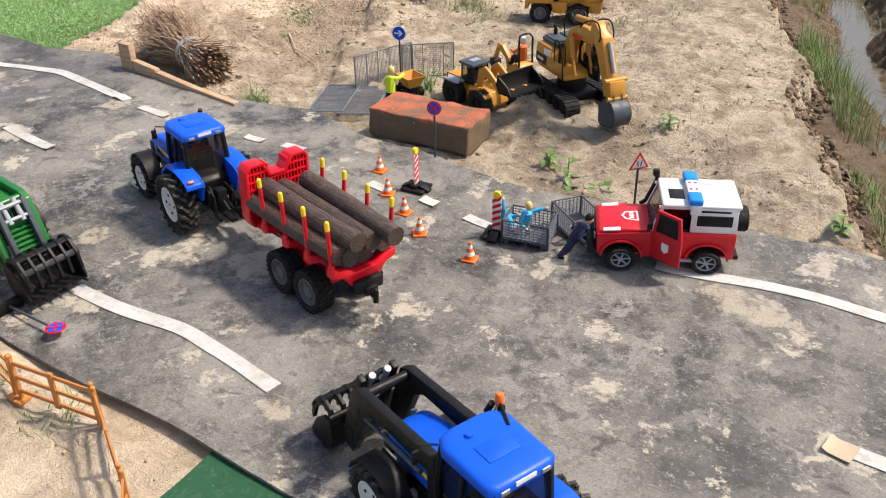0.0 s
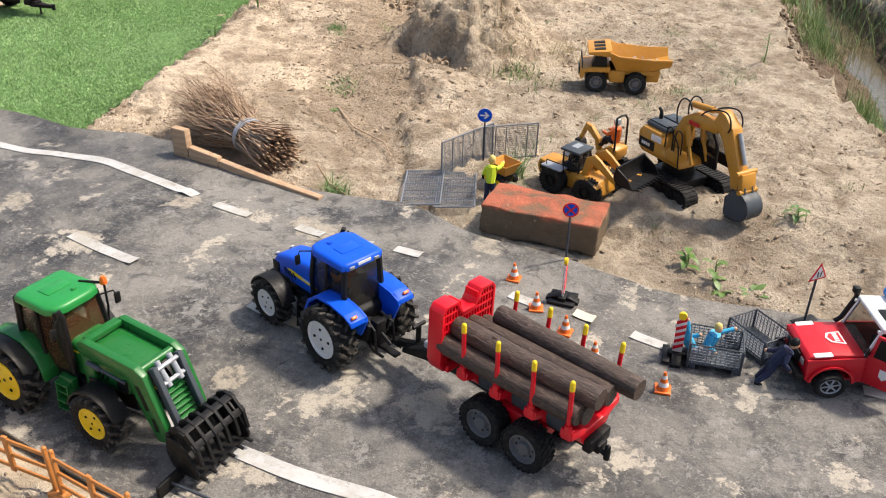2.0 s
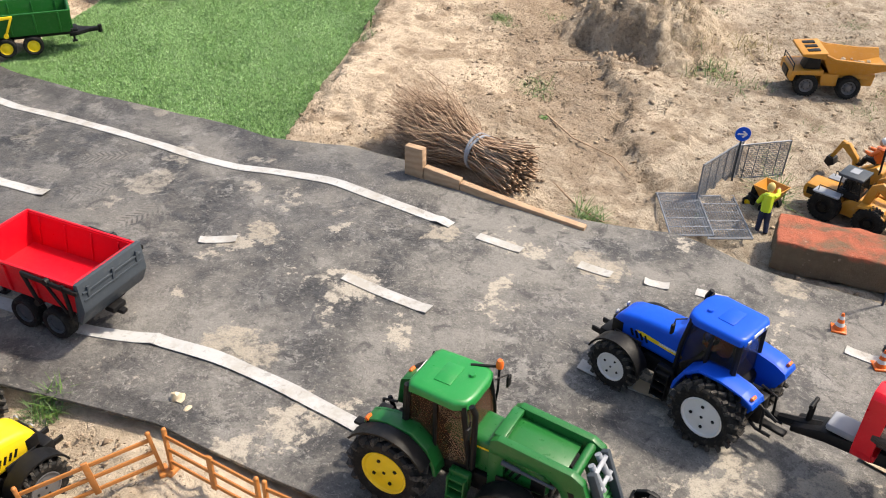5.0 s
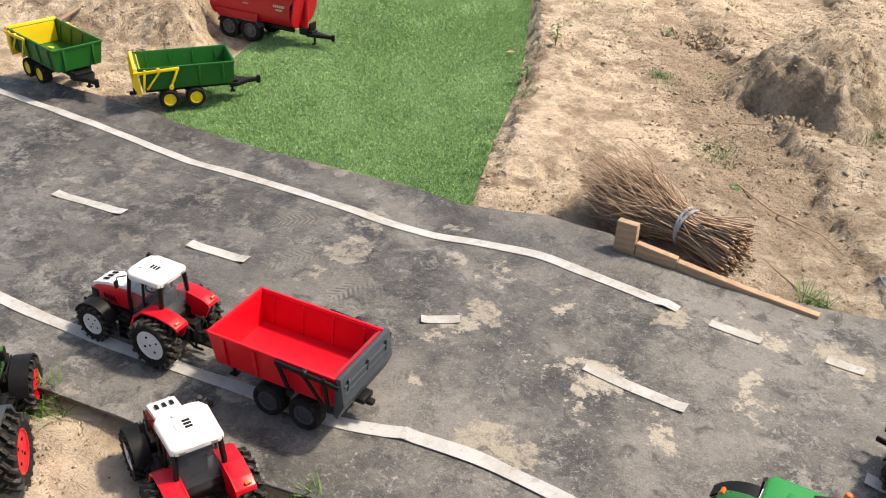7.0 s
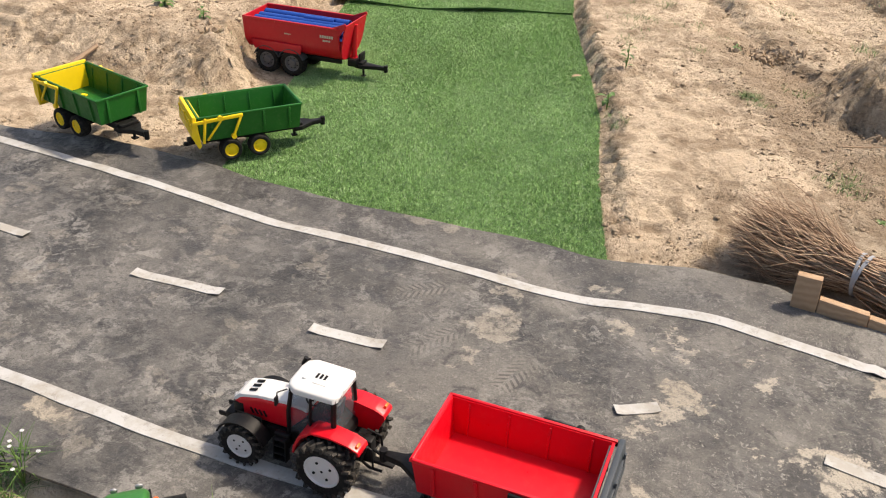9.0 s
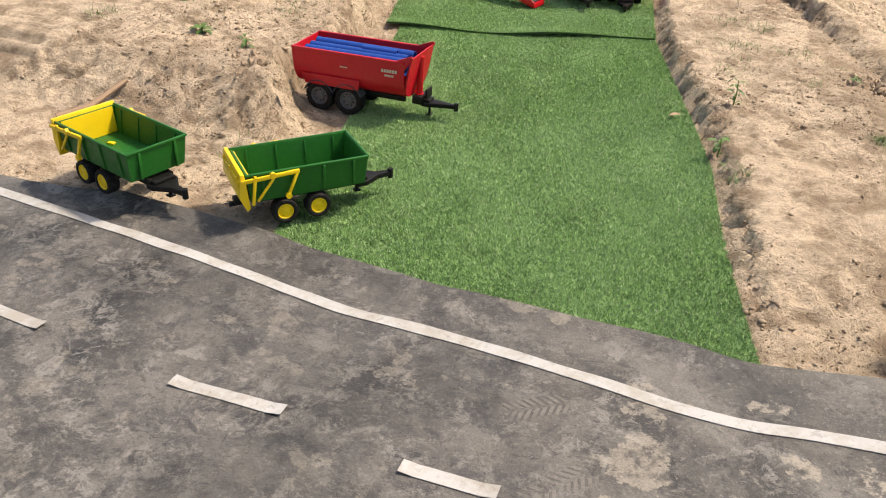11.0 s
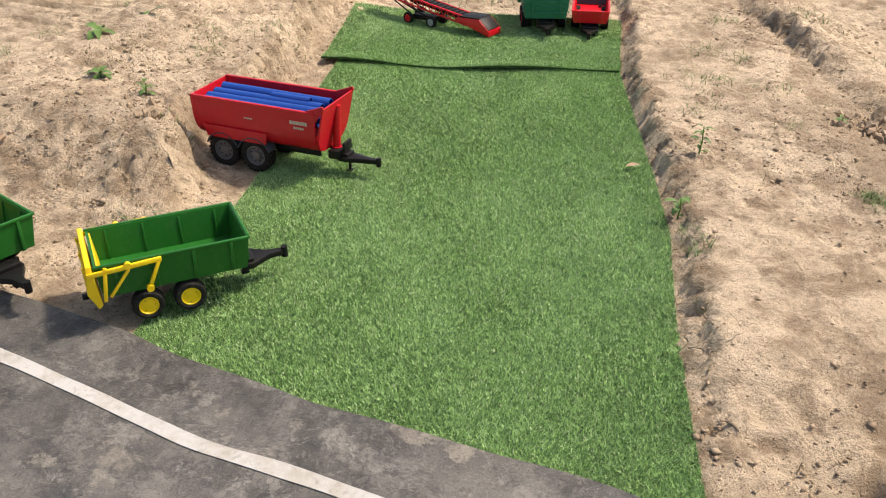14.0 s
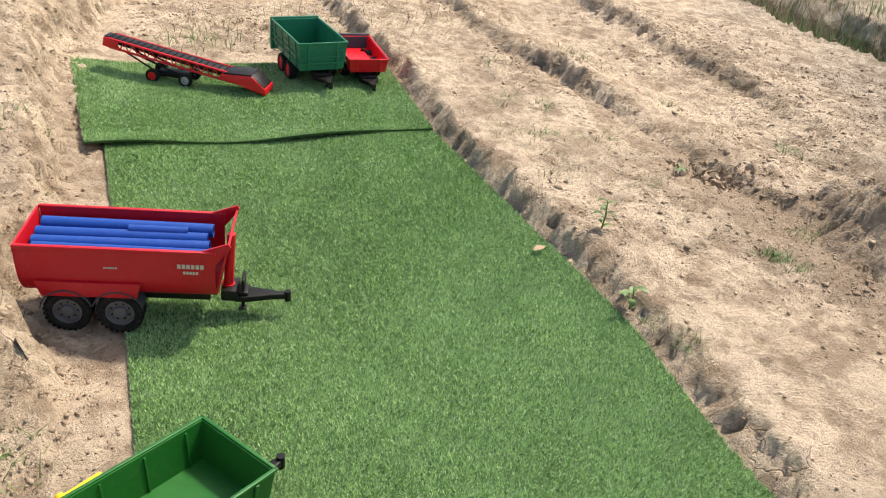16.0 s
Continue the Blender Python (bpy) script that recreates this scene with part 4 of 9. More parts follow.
def tractor(name, label, body, roof, rim, cab=None, grille=None, glass=GLASS, loader=None, beacon=0, weight=True, fender=None, rear_lip=False, stripe=None, group="toy tractors", hood_top=None, exhaust=True, cabx=0.022):
    """A toy tractor, x ahead, origin on the ground under the rear axle."""
    t = thing(name, label, "toy tractor", group)
    fender = fender or body
    RR, FR, WB = 0.057, 0.0435, 0.172
    for s in (1, -1):
        wheel(t, (0, s * 0.067, RR), RR, 0.038, rim, "lug", RR * 0.59)
        wheel(t, (WB, s * 0.06, FR), FR, 0.031, rim, "lug", FR * 0.58)
    b = BM()
    prism(b, [(-0.045, 0.04), (-0.045, 0.075), (0.06, 0.075), (0.2, 0.07), (0.205, 0.04), (0.12, 0.03), (0.0, 0.032)], "y", -0.017, 0.017, 0.003)
    cyl(b, (0, -0.05, RR), (0, 0.05, RR), 0.012)
    cyl(b, (WB, -0.045, FR), (WB, 0.045, FR), 0.009)
    bx(b, (0.11, 0, 0.055), (0.06, 0.06, 0.03), 0.004)
    part("chassis", b, BLACK, t)
    # hood
    b = BM()
    prof = [(0.055, 0.072), (0.055, 0.13), (0.10, 0.133), (0.155, 0.128), (0.192, 0.119), (0.207, 0.106), (0.211, 0.085), (0.205, 0.072)]
    prism(b, prof, "y", -0.029, 0.029, 0.0105, 4)
    part("hood", b, body, t)
    if hood_top:
        b = BM()
        prism(b, [(0.056, 0.118), (0.056, 0.1325), (0.10, 0.1355), (0.157, 0.1305), (0.196, 0.121), (0.2095, 0.108), (0.2115, 0.1)], "y", -0.0262, 0.0262, 0.005)
        hc = part("hood_cover", b, hood_top, t)
        for k in (-1, 0, 1):
            b = BM()
            bx(b, (0.172, k * 0.013, 0.1288), (0.016, 0.006, 0.002), 0.0005, (0, 15, 0))
            part("hood_slot", b, BLACK, hc)
    b = BM()
    bx(b, (0.2095, 0, 0.086), (0.006, 0.042, 0.03), 0.003)
    for s in (1, -1):
        bx(b, (0.196, s * 0.0285, 0.092), (0.02, 0.003, 0.022), 0.001)
        for k in range(4):
            bx(b, (0.168 - k * 0.009, s * 0.0292, 0.095), (0.004, 0.0012, 0.013), 0, (0, 25, 0))
    part("grille", b, grille or BLACK, t)
    for s in (1, -1):
        b = BM()
        ball(b, (0.2085, s * 0.016, 0.108), 0.005, (0.5, 1.1, 0.8))
        part("headlight", b, SILVER, t)
    if stripe:
        for s in (1, -1):
            b = BM()
            prism(b, [(0.075, 0.094), (0.15, 0.097), (0.162, 0.103), (0.15, 0.105), (0.075, 0.099)], "y", s * 0.0292, s * 0.0297)
            part("decal", b, stripe, t, "plain coloured decal stripe on the hood")
            b = BM()
            bars(b, 0.1, s * 0.0297, 0.1005, 0.035, 0.0035, 8, s)
            part("decal", b, WHITE, t, "plain pale bars of small lettering")
    if weight:
        b = BM()
        bx(b, (0.222, 0, 0.055), (0.02, 0.05, 0.024), 0.004)
        for s in (1, -1):
            bx(b, (0.235, s * 0.016, 0.05), (0.034, 0.005, 0.01), 0.002)
        part("front_hitch", b, BLACK, t)
    # mudguards
    for s in (1, -1):
        b = BM()
        arc_plate(b, WB, FR, FR + 0.005, 0.003, s * 0.043, s * 0.072, 20, 165)
        bx(b, (WB - 0.005, s * 0.04, FR + 0.035), (0.05, 0.003, 0.03), 0.001)
        part("front_mudguard", b, BLACK, t)
        b = BM()
        outer = [(-0.066, 0.104), (-0.063, 0.112), (-0.045, 0.12), (-0.01, 0.126), (0.028, 0.124), (0.052, 0.106), (0.064, 0.08), (0.066, 0.064)]
        inner = [(0.061, 0.064), (0.058, 0.078), (0.047, 0.101), (0.026, 0.119), (-0.01, 0.121), (-0.044, 0.116), (-0.059, 0.109), (-0.062, 0.104)]
        if rear_lip:
            outer = [(-0.046, 0.108), (-0.044, 0.115), (-0.03, 0.121)] + outer[3:]
            inner = inner[:5] + [(-0.029, 0.116), (-0.04, 0.112), (-0.042, 0.108)]
        prism(b, outer + inner, "y", s * 0.034, s * (0.06 if rear_lip else 0.068), 0.0015)
        prism(b, outer[:-1] + [(0.05, 0.07), (-0.05, 0.07)], "y", s * 0.033, s * 0.038)
        mg = part("rear_mudguard", b, fender, t)
        b = BM()
        bx(b, (-0.04 if rear_lip else -0.058, s * 0.056, 0.117), (0.005, 0.011, 0.006), 0.001, (0, -35, 0))
        part("indicator", b, ORANGE, mg, "small orange lamp")
        if rear_lip:
            b = BM()
            arc_plate(b, 0, RR, RR + 0.0075, 0.003, s * 0.061, s * 0.084, 30, 146)
            part("mudguard_lip", b, BLACK, mg)
    # cab
    zb, zt = 0.078, 0.182
    corners = {"fl": ((0.068, 0.034), (0.055, 0.036)), "rl": ((-0.03, 0.037), (-0.026, 0.036)), "ml": ((0.018, 0.039), (0.016, 0.039))}
    cabmat = cab or BLACK
    b = BM()
    prism(b, [(-0.036, 0.073), (-0.036, 0.09), (0.0, 0.12), (0.03, 0.122), (0.06, 0.09), (0.072, 0.078), (0.072, 0.06), (0.0, 0.06)], "y", -0.034, 0.034, 0.003)
    part("cab_floor", b, cabmat, t)
    for s in (1, -1):
        for k, r in (("fl", 0.0042), ("rl", 0.0052), ("ml", 0.003)):
            (x0, y0), (x1, y1) = corners[k]
            b = BM()
            tube(b, [(x0, s * y0, zb), ((x0 + x1) / 2 + 0.002, s * (y0 + y1 + 0.006) / 2, (zb + zt) / 2), (x1, s * y1, zt)], r, 6)
            part("pillar", b, cabmat, t)
    def pane(p):
        b = BM()
        vs = [b.verts.new(q) for q in p]
        f = b.faces.new(vs)
        geo = bmesh.ops.extrude_face_region(b, geom=[f])["geom"]
        n = f.normal if f.normal.length else (vs[1].co - vs[0].co).cross(vs[2].co - vs[0].co).normalized()
        for v in geo:
            if isinstance(v, bmesh.types.BMVert):
                v.co += n * 0.0012
        bmesh.ops.recalc_face_normals(b, faces=b.faces)
        return part("window_pane", b, glass, t, "smoked see-through cab window")
    for s in (1, -1):
        pane([(0.066, s * 0.034, 0.082), (0.02, s * 0.037, 0.08), (0.018, s * 0.037, 0.181), (0.055, s * 0.035, 0.181)])
        pane([(0.018, s * 0.037, 0.1), (-0.027, s * 0.036, 0.104), (-0.025, s * 0.035, 0.181), (0.016, s * 0.037, 0.181)])
    pane([(0.067, -0.033, 0.12), (0.067, 0.033, 0.12), (0.056, 0.035, 0.181), (0.056, -0.035, 0.181)])
    pane([(-0.029, 0.035, 0.1), (-0.029, -0.035, 0.1), (-0.026, -0.035, 0.181), (-0.026, 0.035, 0.181)])
    b = BM()
    bx(b, (0.0, 0, 0.112), (0.03, 0.034, 0.012), 0.004)
    bx(b, (-0.016, 0, 0.132), (0.009, 0.032, 0.04), 0.004, (0, -10, 0))
    part("seat", b, GREY, t)
    b = BM()
    tube(b, [(0.05, 0, 0.1), (0.036, 0, 0.132)], 0.002)
    lathe(b, [(0.0115, -0.001), (0.014, -0.001), (0.014, 0.001), (0.0115, 0.001)], Matrix.Translation((0.035, 0, 0.134)) @ spin((0, -25, 0)), 16, closed=True)
    part("steering_wheel", b, BLACK, t)
    # roof
    b = BM()
    low = [(-0.041, 0.034), (-0.034, 0.043), (0.05, 0.045), (0.068, 0.036), (0.073, 0.02), (0.073, -0.02), (0.068, -0.036), (0.05, -0.045), (-0.034, -0.043), (-0.041, -0.034)]
    secs = [(0.179, 0.96), (0.1795, 1.0), (0.1855, 1.0), (0.189, 0.985), (0.191, 0.95), (0.1922, 0.86), (0.193, 0.6)]
    rings = [[b.verts.new((0.015 + (x - 0.015) * k, y * k, z)) for x, y in low] for z, k in secs]
    for p, q in zip(rings, rings[1:]):
        for i in range(len(low)):
            b.faces.new((p[i], p[(i + 1) % len(low)], q[(i + 1) % len(low)], q[i]))
    b.faces.new(rings[0][::-1]), b.faces.new(rings[-1])
    bmesh.ops.recalc_face_normals(b, faces=b.faces)
    rf = part("roof", b, roof, t)
    b = BM()
    cyl(b, (0.045, 0.012, 0.192), (0.045, 0.012, 0.1965), 0.006, 0.0045)
    bx(b, (0.01, 0.0, 0.1935), (0.03, 0.04, 0.0012), 0.0005)
    part("roof_hatch", b, roof, rf)
    for s in (1, -1):
        b = BM()
        bx(b, (-0.04, s * 0.026, 0.183), (0.005, 0.011, 0.006), 0.001)
        part("work_light", b, SILVER, rf)
    if roof == WHITE:
        for k in range(3):
            b = BM()
            bx(b, (0.024 - k * 0.009, 0.0, 0.1945), (0.005, 0.012, 0.0012))
            part("roof_vent", b, BLACK, rf)
    b = BM()
    bx(b, (-0.0405, 0, 0.186), (0.003, 0.026, 0.005))
    part("number_plate", b, WHITE, rf, "small plain white plate")
    # steps, mirrors, exhaust, hitch
    for s in (1, -1):
        b = BM()
        bx(b, (0.078, s * 0.04, 0.06), (0.03, 0.012, 0.03), 0.003)
        sl = part("step_ladder", b, BLACK if body != GREEN else GREEN, t)
        for k in range(4):
            b = BM()
            bx(b, (0.078, s * (0.046 + 0.004 * (k < 2)), 0.024 + k * 0.014), (0.026, 0.016, 0.0025), 0.0006)
            part("rung", b, BLACK if body != GREEN else GREEN, sl)
        for xx in (0.066, 0.09):
            b = BM()
            bx(b, (xx, s * 0.049, 0.045), (0.0025, 0.014, 0.05), 0.0006, (s * 4, 0, 0))
            part("side_plate", b, BLACK if body != GREEN else GREEN, sl)
        b = BM()
        tube(b, [(0.064, s * 0.036, 0.176), (0.074, s * 0.052, 0.178), (0.074, s * 0.056, 0.168)], 0.0013, 6)
        bx(b, (0.074, s * 0.057, 0.163), (0.004, 0.01, 0.018), 0.0015)
        part("mirror", b, BLACK, t)
    if exhaust:
        b = BM()
        tube(b, [(0.073, -0.037, 0.085), (0.073, -0.037, 0.178), (0.068, -0.039, 0.19)], 0.0042, 10)
        part("exhaust", b, BLACK, t)
    b = BM()
    for s in (1, -1):
        tube(b, [(-0.035, s * 0.014, 0.045), (-0.062, s * 0.02, 0.036), (-0.085, s * 0.02, 0.036)], 0.0028)
        tube(b, [(-0.04, s * 0.016, 0.088), (-0.065, s * 0.02, 0.078), (-0.068, s * 0.02, 0.036)], 0.0022)
        cyl(b, (-0.044, s * 0.023, 0.05), (-0.056, s * 0.022, 0.085), 0.0035)
    tube(b, [(-0.035, 0, 0.072), (-0.066, 0, 0.058), (-0.082, 0, 0.05)], 0.003)
    bx(b, (-0.05, 0, 0.06), (0.02, 0.02, 0.05), 0.003)
    bx(b, (-0.075, 0, 0.037), (0.05, 0.014, 0.006), 0.002)
    part("rear_hitch", b, BLACK, t)
    if beacon:
        b = BM()
        tube(b, [(0.06, beacon * 0.04, 0.1), (0.064, beacon * 0.046, 0.15), (0.064, beacon * 0.046, 0.19)], 0.0018)
        tube(b, [(0.03, beacon * 0.03, 0.191), (0.064, beacon * 0.046, 0.191)], 0.0022)
        part("beacon_arm", b, BLACK, t)
        b = BM()
        lathe(b, [(0.0001, 0), (0.0062, 0), (0.0062, 0.009), (0.004, 0.014), (0.0001, 0.0145)], Matrix.Translation((0.064, beacon * 0.046, 0.19)) @ Matrix.Scale(0.85, 4), 14)
        part("beacon", b, ORANGE, t, "orange flashing beacon")
    # the cab sits a little ahead of the rear axle
    for ob in t.children:
        if ob.name.split(".")[0] in ("pillar", "window_pane", "seat", "steering_wheel", "roof", "cab_floor", "mirror", "exhaust", "step_ladder", "beacon", "beacon_arm"):
            ob.location.x += cabx
        if ob.name.split(".")[0] == "roof":
            ob.scale = (0.87, 1.0, 0.99)
            ob.location.x += 0.0025
    if loader:
        front_loader(t, loader)
    return t


def front_loader(t, col):
    """Front loader: two deep arms beside the hood, crossbeam, tool frame, rams and a toothed grab bucket."""
    x0 = 0.13 if col == GREEN else 0.088
    for s in (1, -1):
        b = BM()
        prism(b, [(x0 - 0.002, 0.06), (x0 - 0.002, 0.135), (x0 + 0.008, 0.15), (x0 + 0.02, 0.148), (x0 + 0.02, 0.06)], "y", s * 0.0295, s * 0.0365, 0.0015)
        part("loader_bracket", b, col, t)
        b = BM()
        prism(b, [(x0, 0.128), (x0, 0.148), (x0 + 0.01, 0.154), (0.24, 0.146), (0.256, 0.137), (0.284, 0.06), (0.285, 0.035), (0.266, 0.03), (0.25, 0.06), (0.226, 0.114), (0.206, 0.127)], "y", s * 0.0285, s * 0.0405, 0.0015)
        arm = part("loader_arm", b, col, t)
        b = BM()
        prism(b, [(0.238, 0.118), (0.246, 0.118), (0.259, 0.082), (0.252, 0.08)], "y", s * 0.0406, s * 0.0411)
        prism(b, [(0.26, 0.07), (0.267, 0.07), (0.272, 0.05), (0.265, 0.048)], "y", s * 0.0406, s * 0.0411)
        part("arm_slot", b, BLACK, arm)
        b = BM()
        cyl(b, (x0 + 0.02, s * 0.0435, 0.124), (0.175, s * 0.0435, 0.121), 0.0036)
        cyl(b, (0.175, s * 0.0435, 0.121), (0.222, s * 0.0435, 0.117), 0.0022)
        part("ram", b, GREY, t)
        b = BM()
        tube(b, [(0.254, s * 0.011, 0.146), (0.274, s * 0.011, 0.112)], 0.0045, 10)
        part("ram", b, LTGREY, t, "silver-grey hydraulic ram")
        b = BM()
        prism(b, [(0.254, 0.142), (0.264, 0.147), (0.302, 0.052), (0.294, 0.04)], "y", s * 0.019, s * 0.027, 0.001)
        part("tool_arm", b, GREY if col == GREEN else BLACK, t)
    b = BM()
    cyl(b, (0.24, -0.04, 0.136), (0.24, 0.04, 0.136), 0.0065, n=16)
    part("crossbeam", b, col, t)
    for x, z in ((0.262, 0.139), (0.271, 0.118), (0.298, 0.052)):
        b = BM()
        bx(b, (x, 0, z), (0.006, 0.05, 0.006), 0.0015, (0, 25, 0))
        part("tool_crossbar", b, LTGREY if col == GREEN else BLACK, t)
    if col == GREEN:
        b = BM()
        bx(b, (0.178, 0, 0.1365), (0.1, 0.056, 0.003), 0.001, (0, 5, 0))
        bx(b, (0.138, 0, 0.148), (0.016, 0.06, 0.009), 0.002)
        part("hood_plate", b, col, t)
        for k in range(8):
            b = BM()
            bx(b, (0.262 + k * 0.0034, 0, 0.106 - k * 0.0078), (0.012, 0.038, 0.0032), 0.0005, (0, 12, 0))
            part("grille_slat", b, col, t)
    b = BM()
    shell = [(0.289, 0.066), (0.285, 0.035), (0.294, 0.012), (0.312, 0.003), (0.346, 0.003), (0.346, 0.007), (0.314, 0.008), (0.299, 0.015), (0.291, 0.036), (0.294, 0.066)]
    prism(b, shell, "y", -0.058, 0.058)
    for s in (1, -1):
        prism(b, [(0.289, 0.068), (0.285, 0.035), (0.294, 0.012), (0.312, 0.003), (0.348, 0.003), (0.35, 0.016), (0.332, 0.046), (0.306, 0.068)], "y", s * 0.055, s * 0.06, 0.001)
    bk = part("bucket", b, BLACK, t, "black toothed grab bucket")
    bk.matrix_basis = Matrix.Translation((0.29, 0, 0.004)) @ Matrix.Diagonal((0.86, 0.88, 0.88, 1)) @ Matrix.Translation((-0.28, 0, 0.0))
    for i in range(6):
        y = -0.052 + i * 0.0208
        b = BM()
        prism(b, [(0.287, 0.058), (0.294, 0.082), (0.31, 0.09), (0.329, 0.086), (0.349, 0.064), (0.357, 0.032), (0.351, 0.031), (0.34, 0.056), (0.324, 0.074), (0.31, 0.078), (0.302, 0.073), (0.296, 0.056)], "y", y - 0.003, y + 0.003, 0.0008)
        part("tine", b, BLACK, bk)
        b = BM()
        bx(b, (0.351, y, 0.005), (0.018, 0.005, 0.004), 0.001)
        part("tooth", b, BLACK, bk)
    b = BM()
    bx(b, (0.322, 0, 0.084), (0.014, 0.116, 0.004), 0.001, (0, 14, 0))
    bx(b, (0.343, 0, 0.064), (0.012, 0.116, 0.004), 0.001, (0, 52, 0))
    cyl(b, (0.292, -0.058, 0.07), (0.292, 0.058, 0.07), 0.005)
    part("grab_bar", b, BLACK, bk)


def stand(ob, x, y, deg, scale=1.0, z=None, tilt=0.0, roll=0.0):
    """Puts a thing on its ground at (x, y), its x axis turned to deg."""
    ob.matrix_basis = pose(x, y, ground(x, y) if z is None else z, roll, tilt, deg) @ Matrix.Scale(scale, 4)
    return ob


# ---- trailers ----
def drawbar(t, x0, x1, z, w=0.03, leg=True):
    b = BM()
    prism(b, [(x0, w), (x0, -w), (x0 + 0.02, -w), (x1 - 0.022, -0.009), (x1, -0.006), (x1 + 0.012, -0.003), (x1 + 0.012, 0.003), (x1, 0.006), (x1 - 0.022, 0.009), (x0 + 0.02, w)], "z", z - 0.007, z + 0.004, 0.0015)
    bx(b, (x0 + 0.012, 0, z + 0.007), (0.024, w * 1.6, 0.008), 0.002)
    cyl(b, (x1 + 0.008, 0, z - 0.012), (x1 + 0.008, 0, z + 0.008), 0.006, n=12)
    part("drawbar", b, BLACK, t)
    if leg:
        b = BM()
        tube(b, [(x0 + 0.012, 0.014, z + 0.012), (x0 + 0.012, 0.014, 0.006)], 0.0035)
        bx(b, (x0 + 0.012, 0.014, 0.004), (0.014, 0.014, 0.004), 0.001)
        part("support_leg", b, BLACK, t)


def tub(t, L, W0, W1, z0, z1, col, inside=None, x0=0.0, thick=0.004, ribs=4, rim=0.005):
    """An open load box: L long from x0 - L to x0, W0 wide at its floor and W1 at its rim."""
    b = BM()
    def ring(w, l0, l1, z):
        return [b.verts.new(p) for p in ((l0, -w / 2, z), (l1, -w / 2, z), (l1, w / 2, z), (l0, w / 2, z))]
    a = x0 - L
    o0, o1 = ring(W0, a + 0.006, x0 - 0.006, z0), ring(W1, a, x0, z1)
    i1, i0 = ring(W1 - 2 * thick, a + thick, x0 - thick, z1), ring(W0 - 2 * thick, a + 0.006 + thick, x0 - 0.006 - thick, z0 + thick)
    for p, q in ((o0, o1), (o1, i1), (i1, i0)):
        for i in range(4):
            b.faces.new((p[i], p[(i + 1) % 4], q[(i + 1) % 4], q[i]))
    b.faces.new(o0[::-1]), b.faces.new(i0)
    bmesh.ops.recalc_face_normals(b, faces=b.faces)
    body = part("load_box", b, col, t)
    lean = math.degrees(math.atan2((W1 - W0) / 2, z1 - z0))
    for s in (1, -1):
        for i in range(ribs):
            xx = a + L * (i + 0.5) / ribs
            b = BM()
            bx(b, (xx, s * ((W0 + W1) / 4 + 0.0015), (z0 + z1) / 2), (0.006, 0.004, z1 - z0 - 0.006), 0.001, (-s * lean, 0, 0))
            part("rib", b, col, body)
            b = BM()
            bx(b, (xx, s * ((W0 + W1) / 4 - thick - 0.001), (z0 + z1) / 2), (0.003, 0.0025, z1 - z0 - 0.008), 0.0005, (-s * lean, 0, 0))
            part("inner_rib", b, col, body)
        b = BM()
        bx(b, (x0 - L / 2, s * (W1 / 2), z1), (L + 0.004, rim, 0.005), 0.0012)
        part("rim_rail", b, col, body)
    b = BM()
    bx(b, (x0, 0, z1), (rim, W1 + rim, 0.005), 0.0012)
    part("rim_rail", b, col, body)
    return body


def chassis(t, x0, x1, z, w=0.05):
    b = BM()
    for s in (1, -1):
        bx(b, ((x0 + x1) / 2, s * w / 2, z), (x1 - x0, 0.007, 0.014), 0.0015)
    for i in range(4):
        bx(b, (x0 + (x1 - x0) * (i + 0.5) / 4, 0, z), (0.008, w, 0.01), 0.001)
    return part("chassis", b, BLACK, t)


def tandem(t, xs, W, R, w, rim, kind="block", z=None):
    for x in xs:
        b = BM()
        cyl(b, (x, -W / 2, R), (x, W / 2, R), 0.005)
        bx(b, (x, 0, R + 0.008), (0.014, W * 0.5, 0.012), 0.002)
        part("axle", b, BLACK, t)
        for s in (1, -1):
            wheel(t, (x, s * W / 2, R), R, w, rim, kind, R * 0.6)


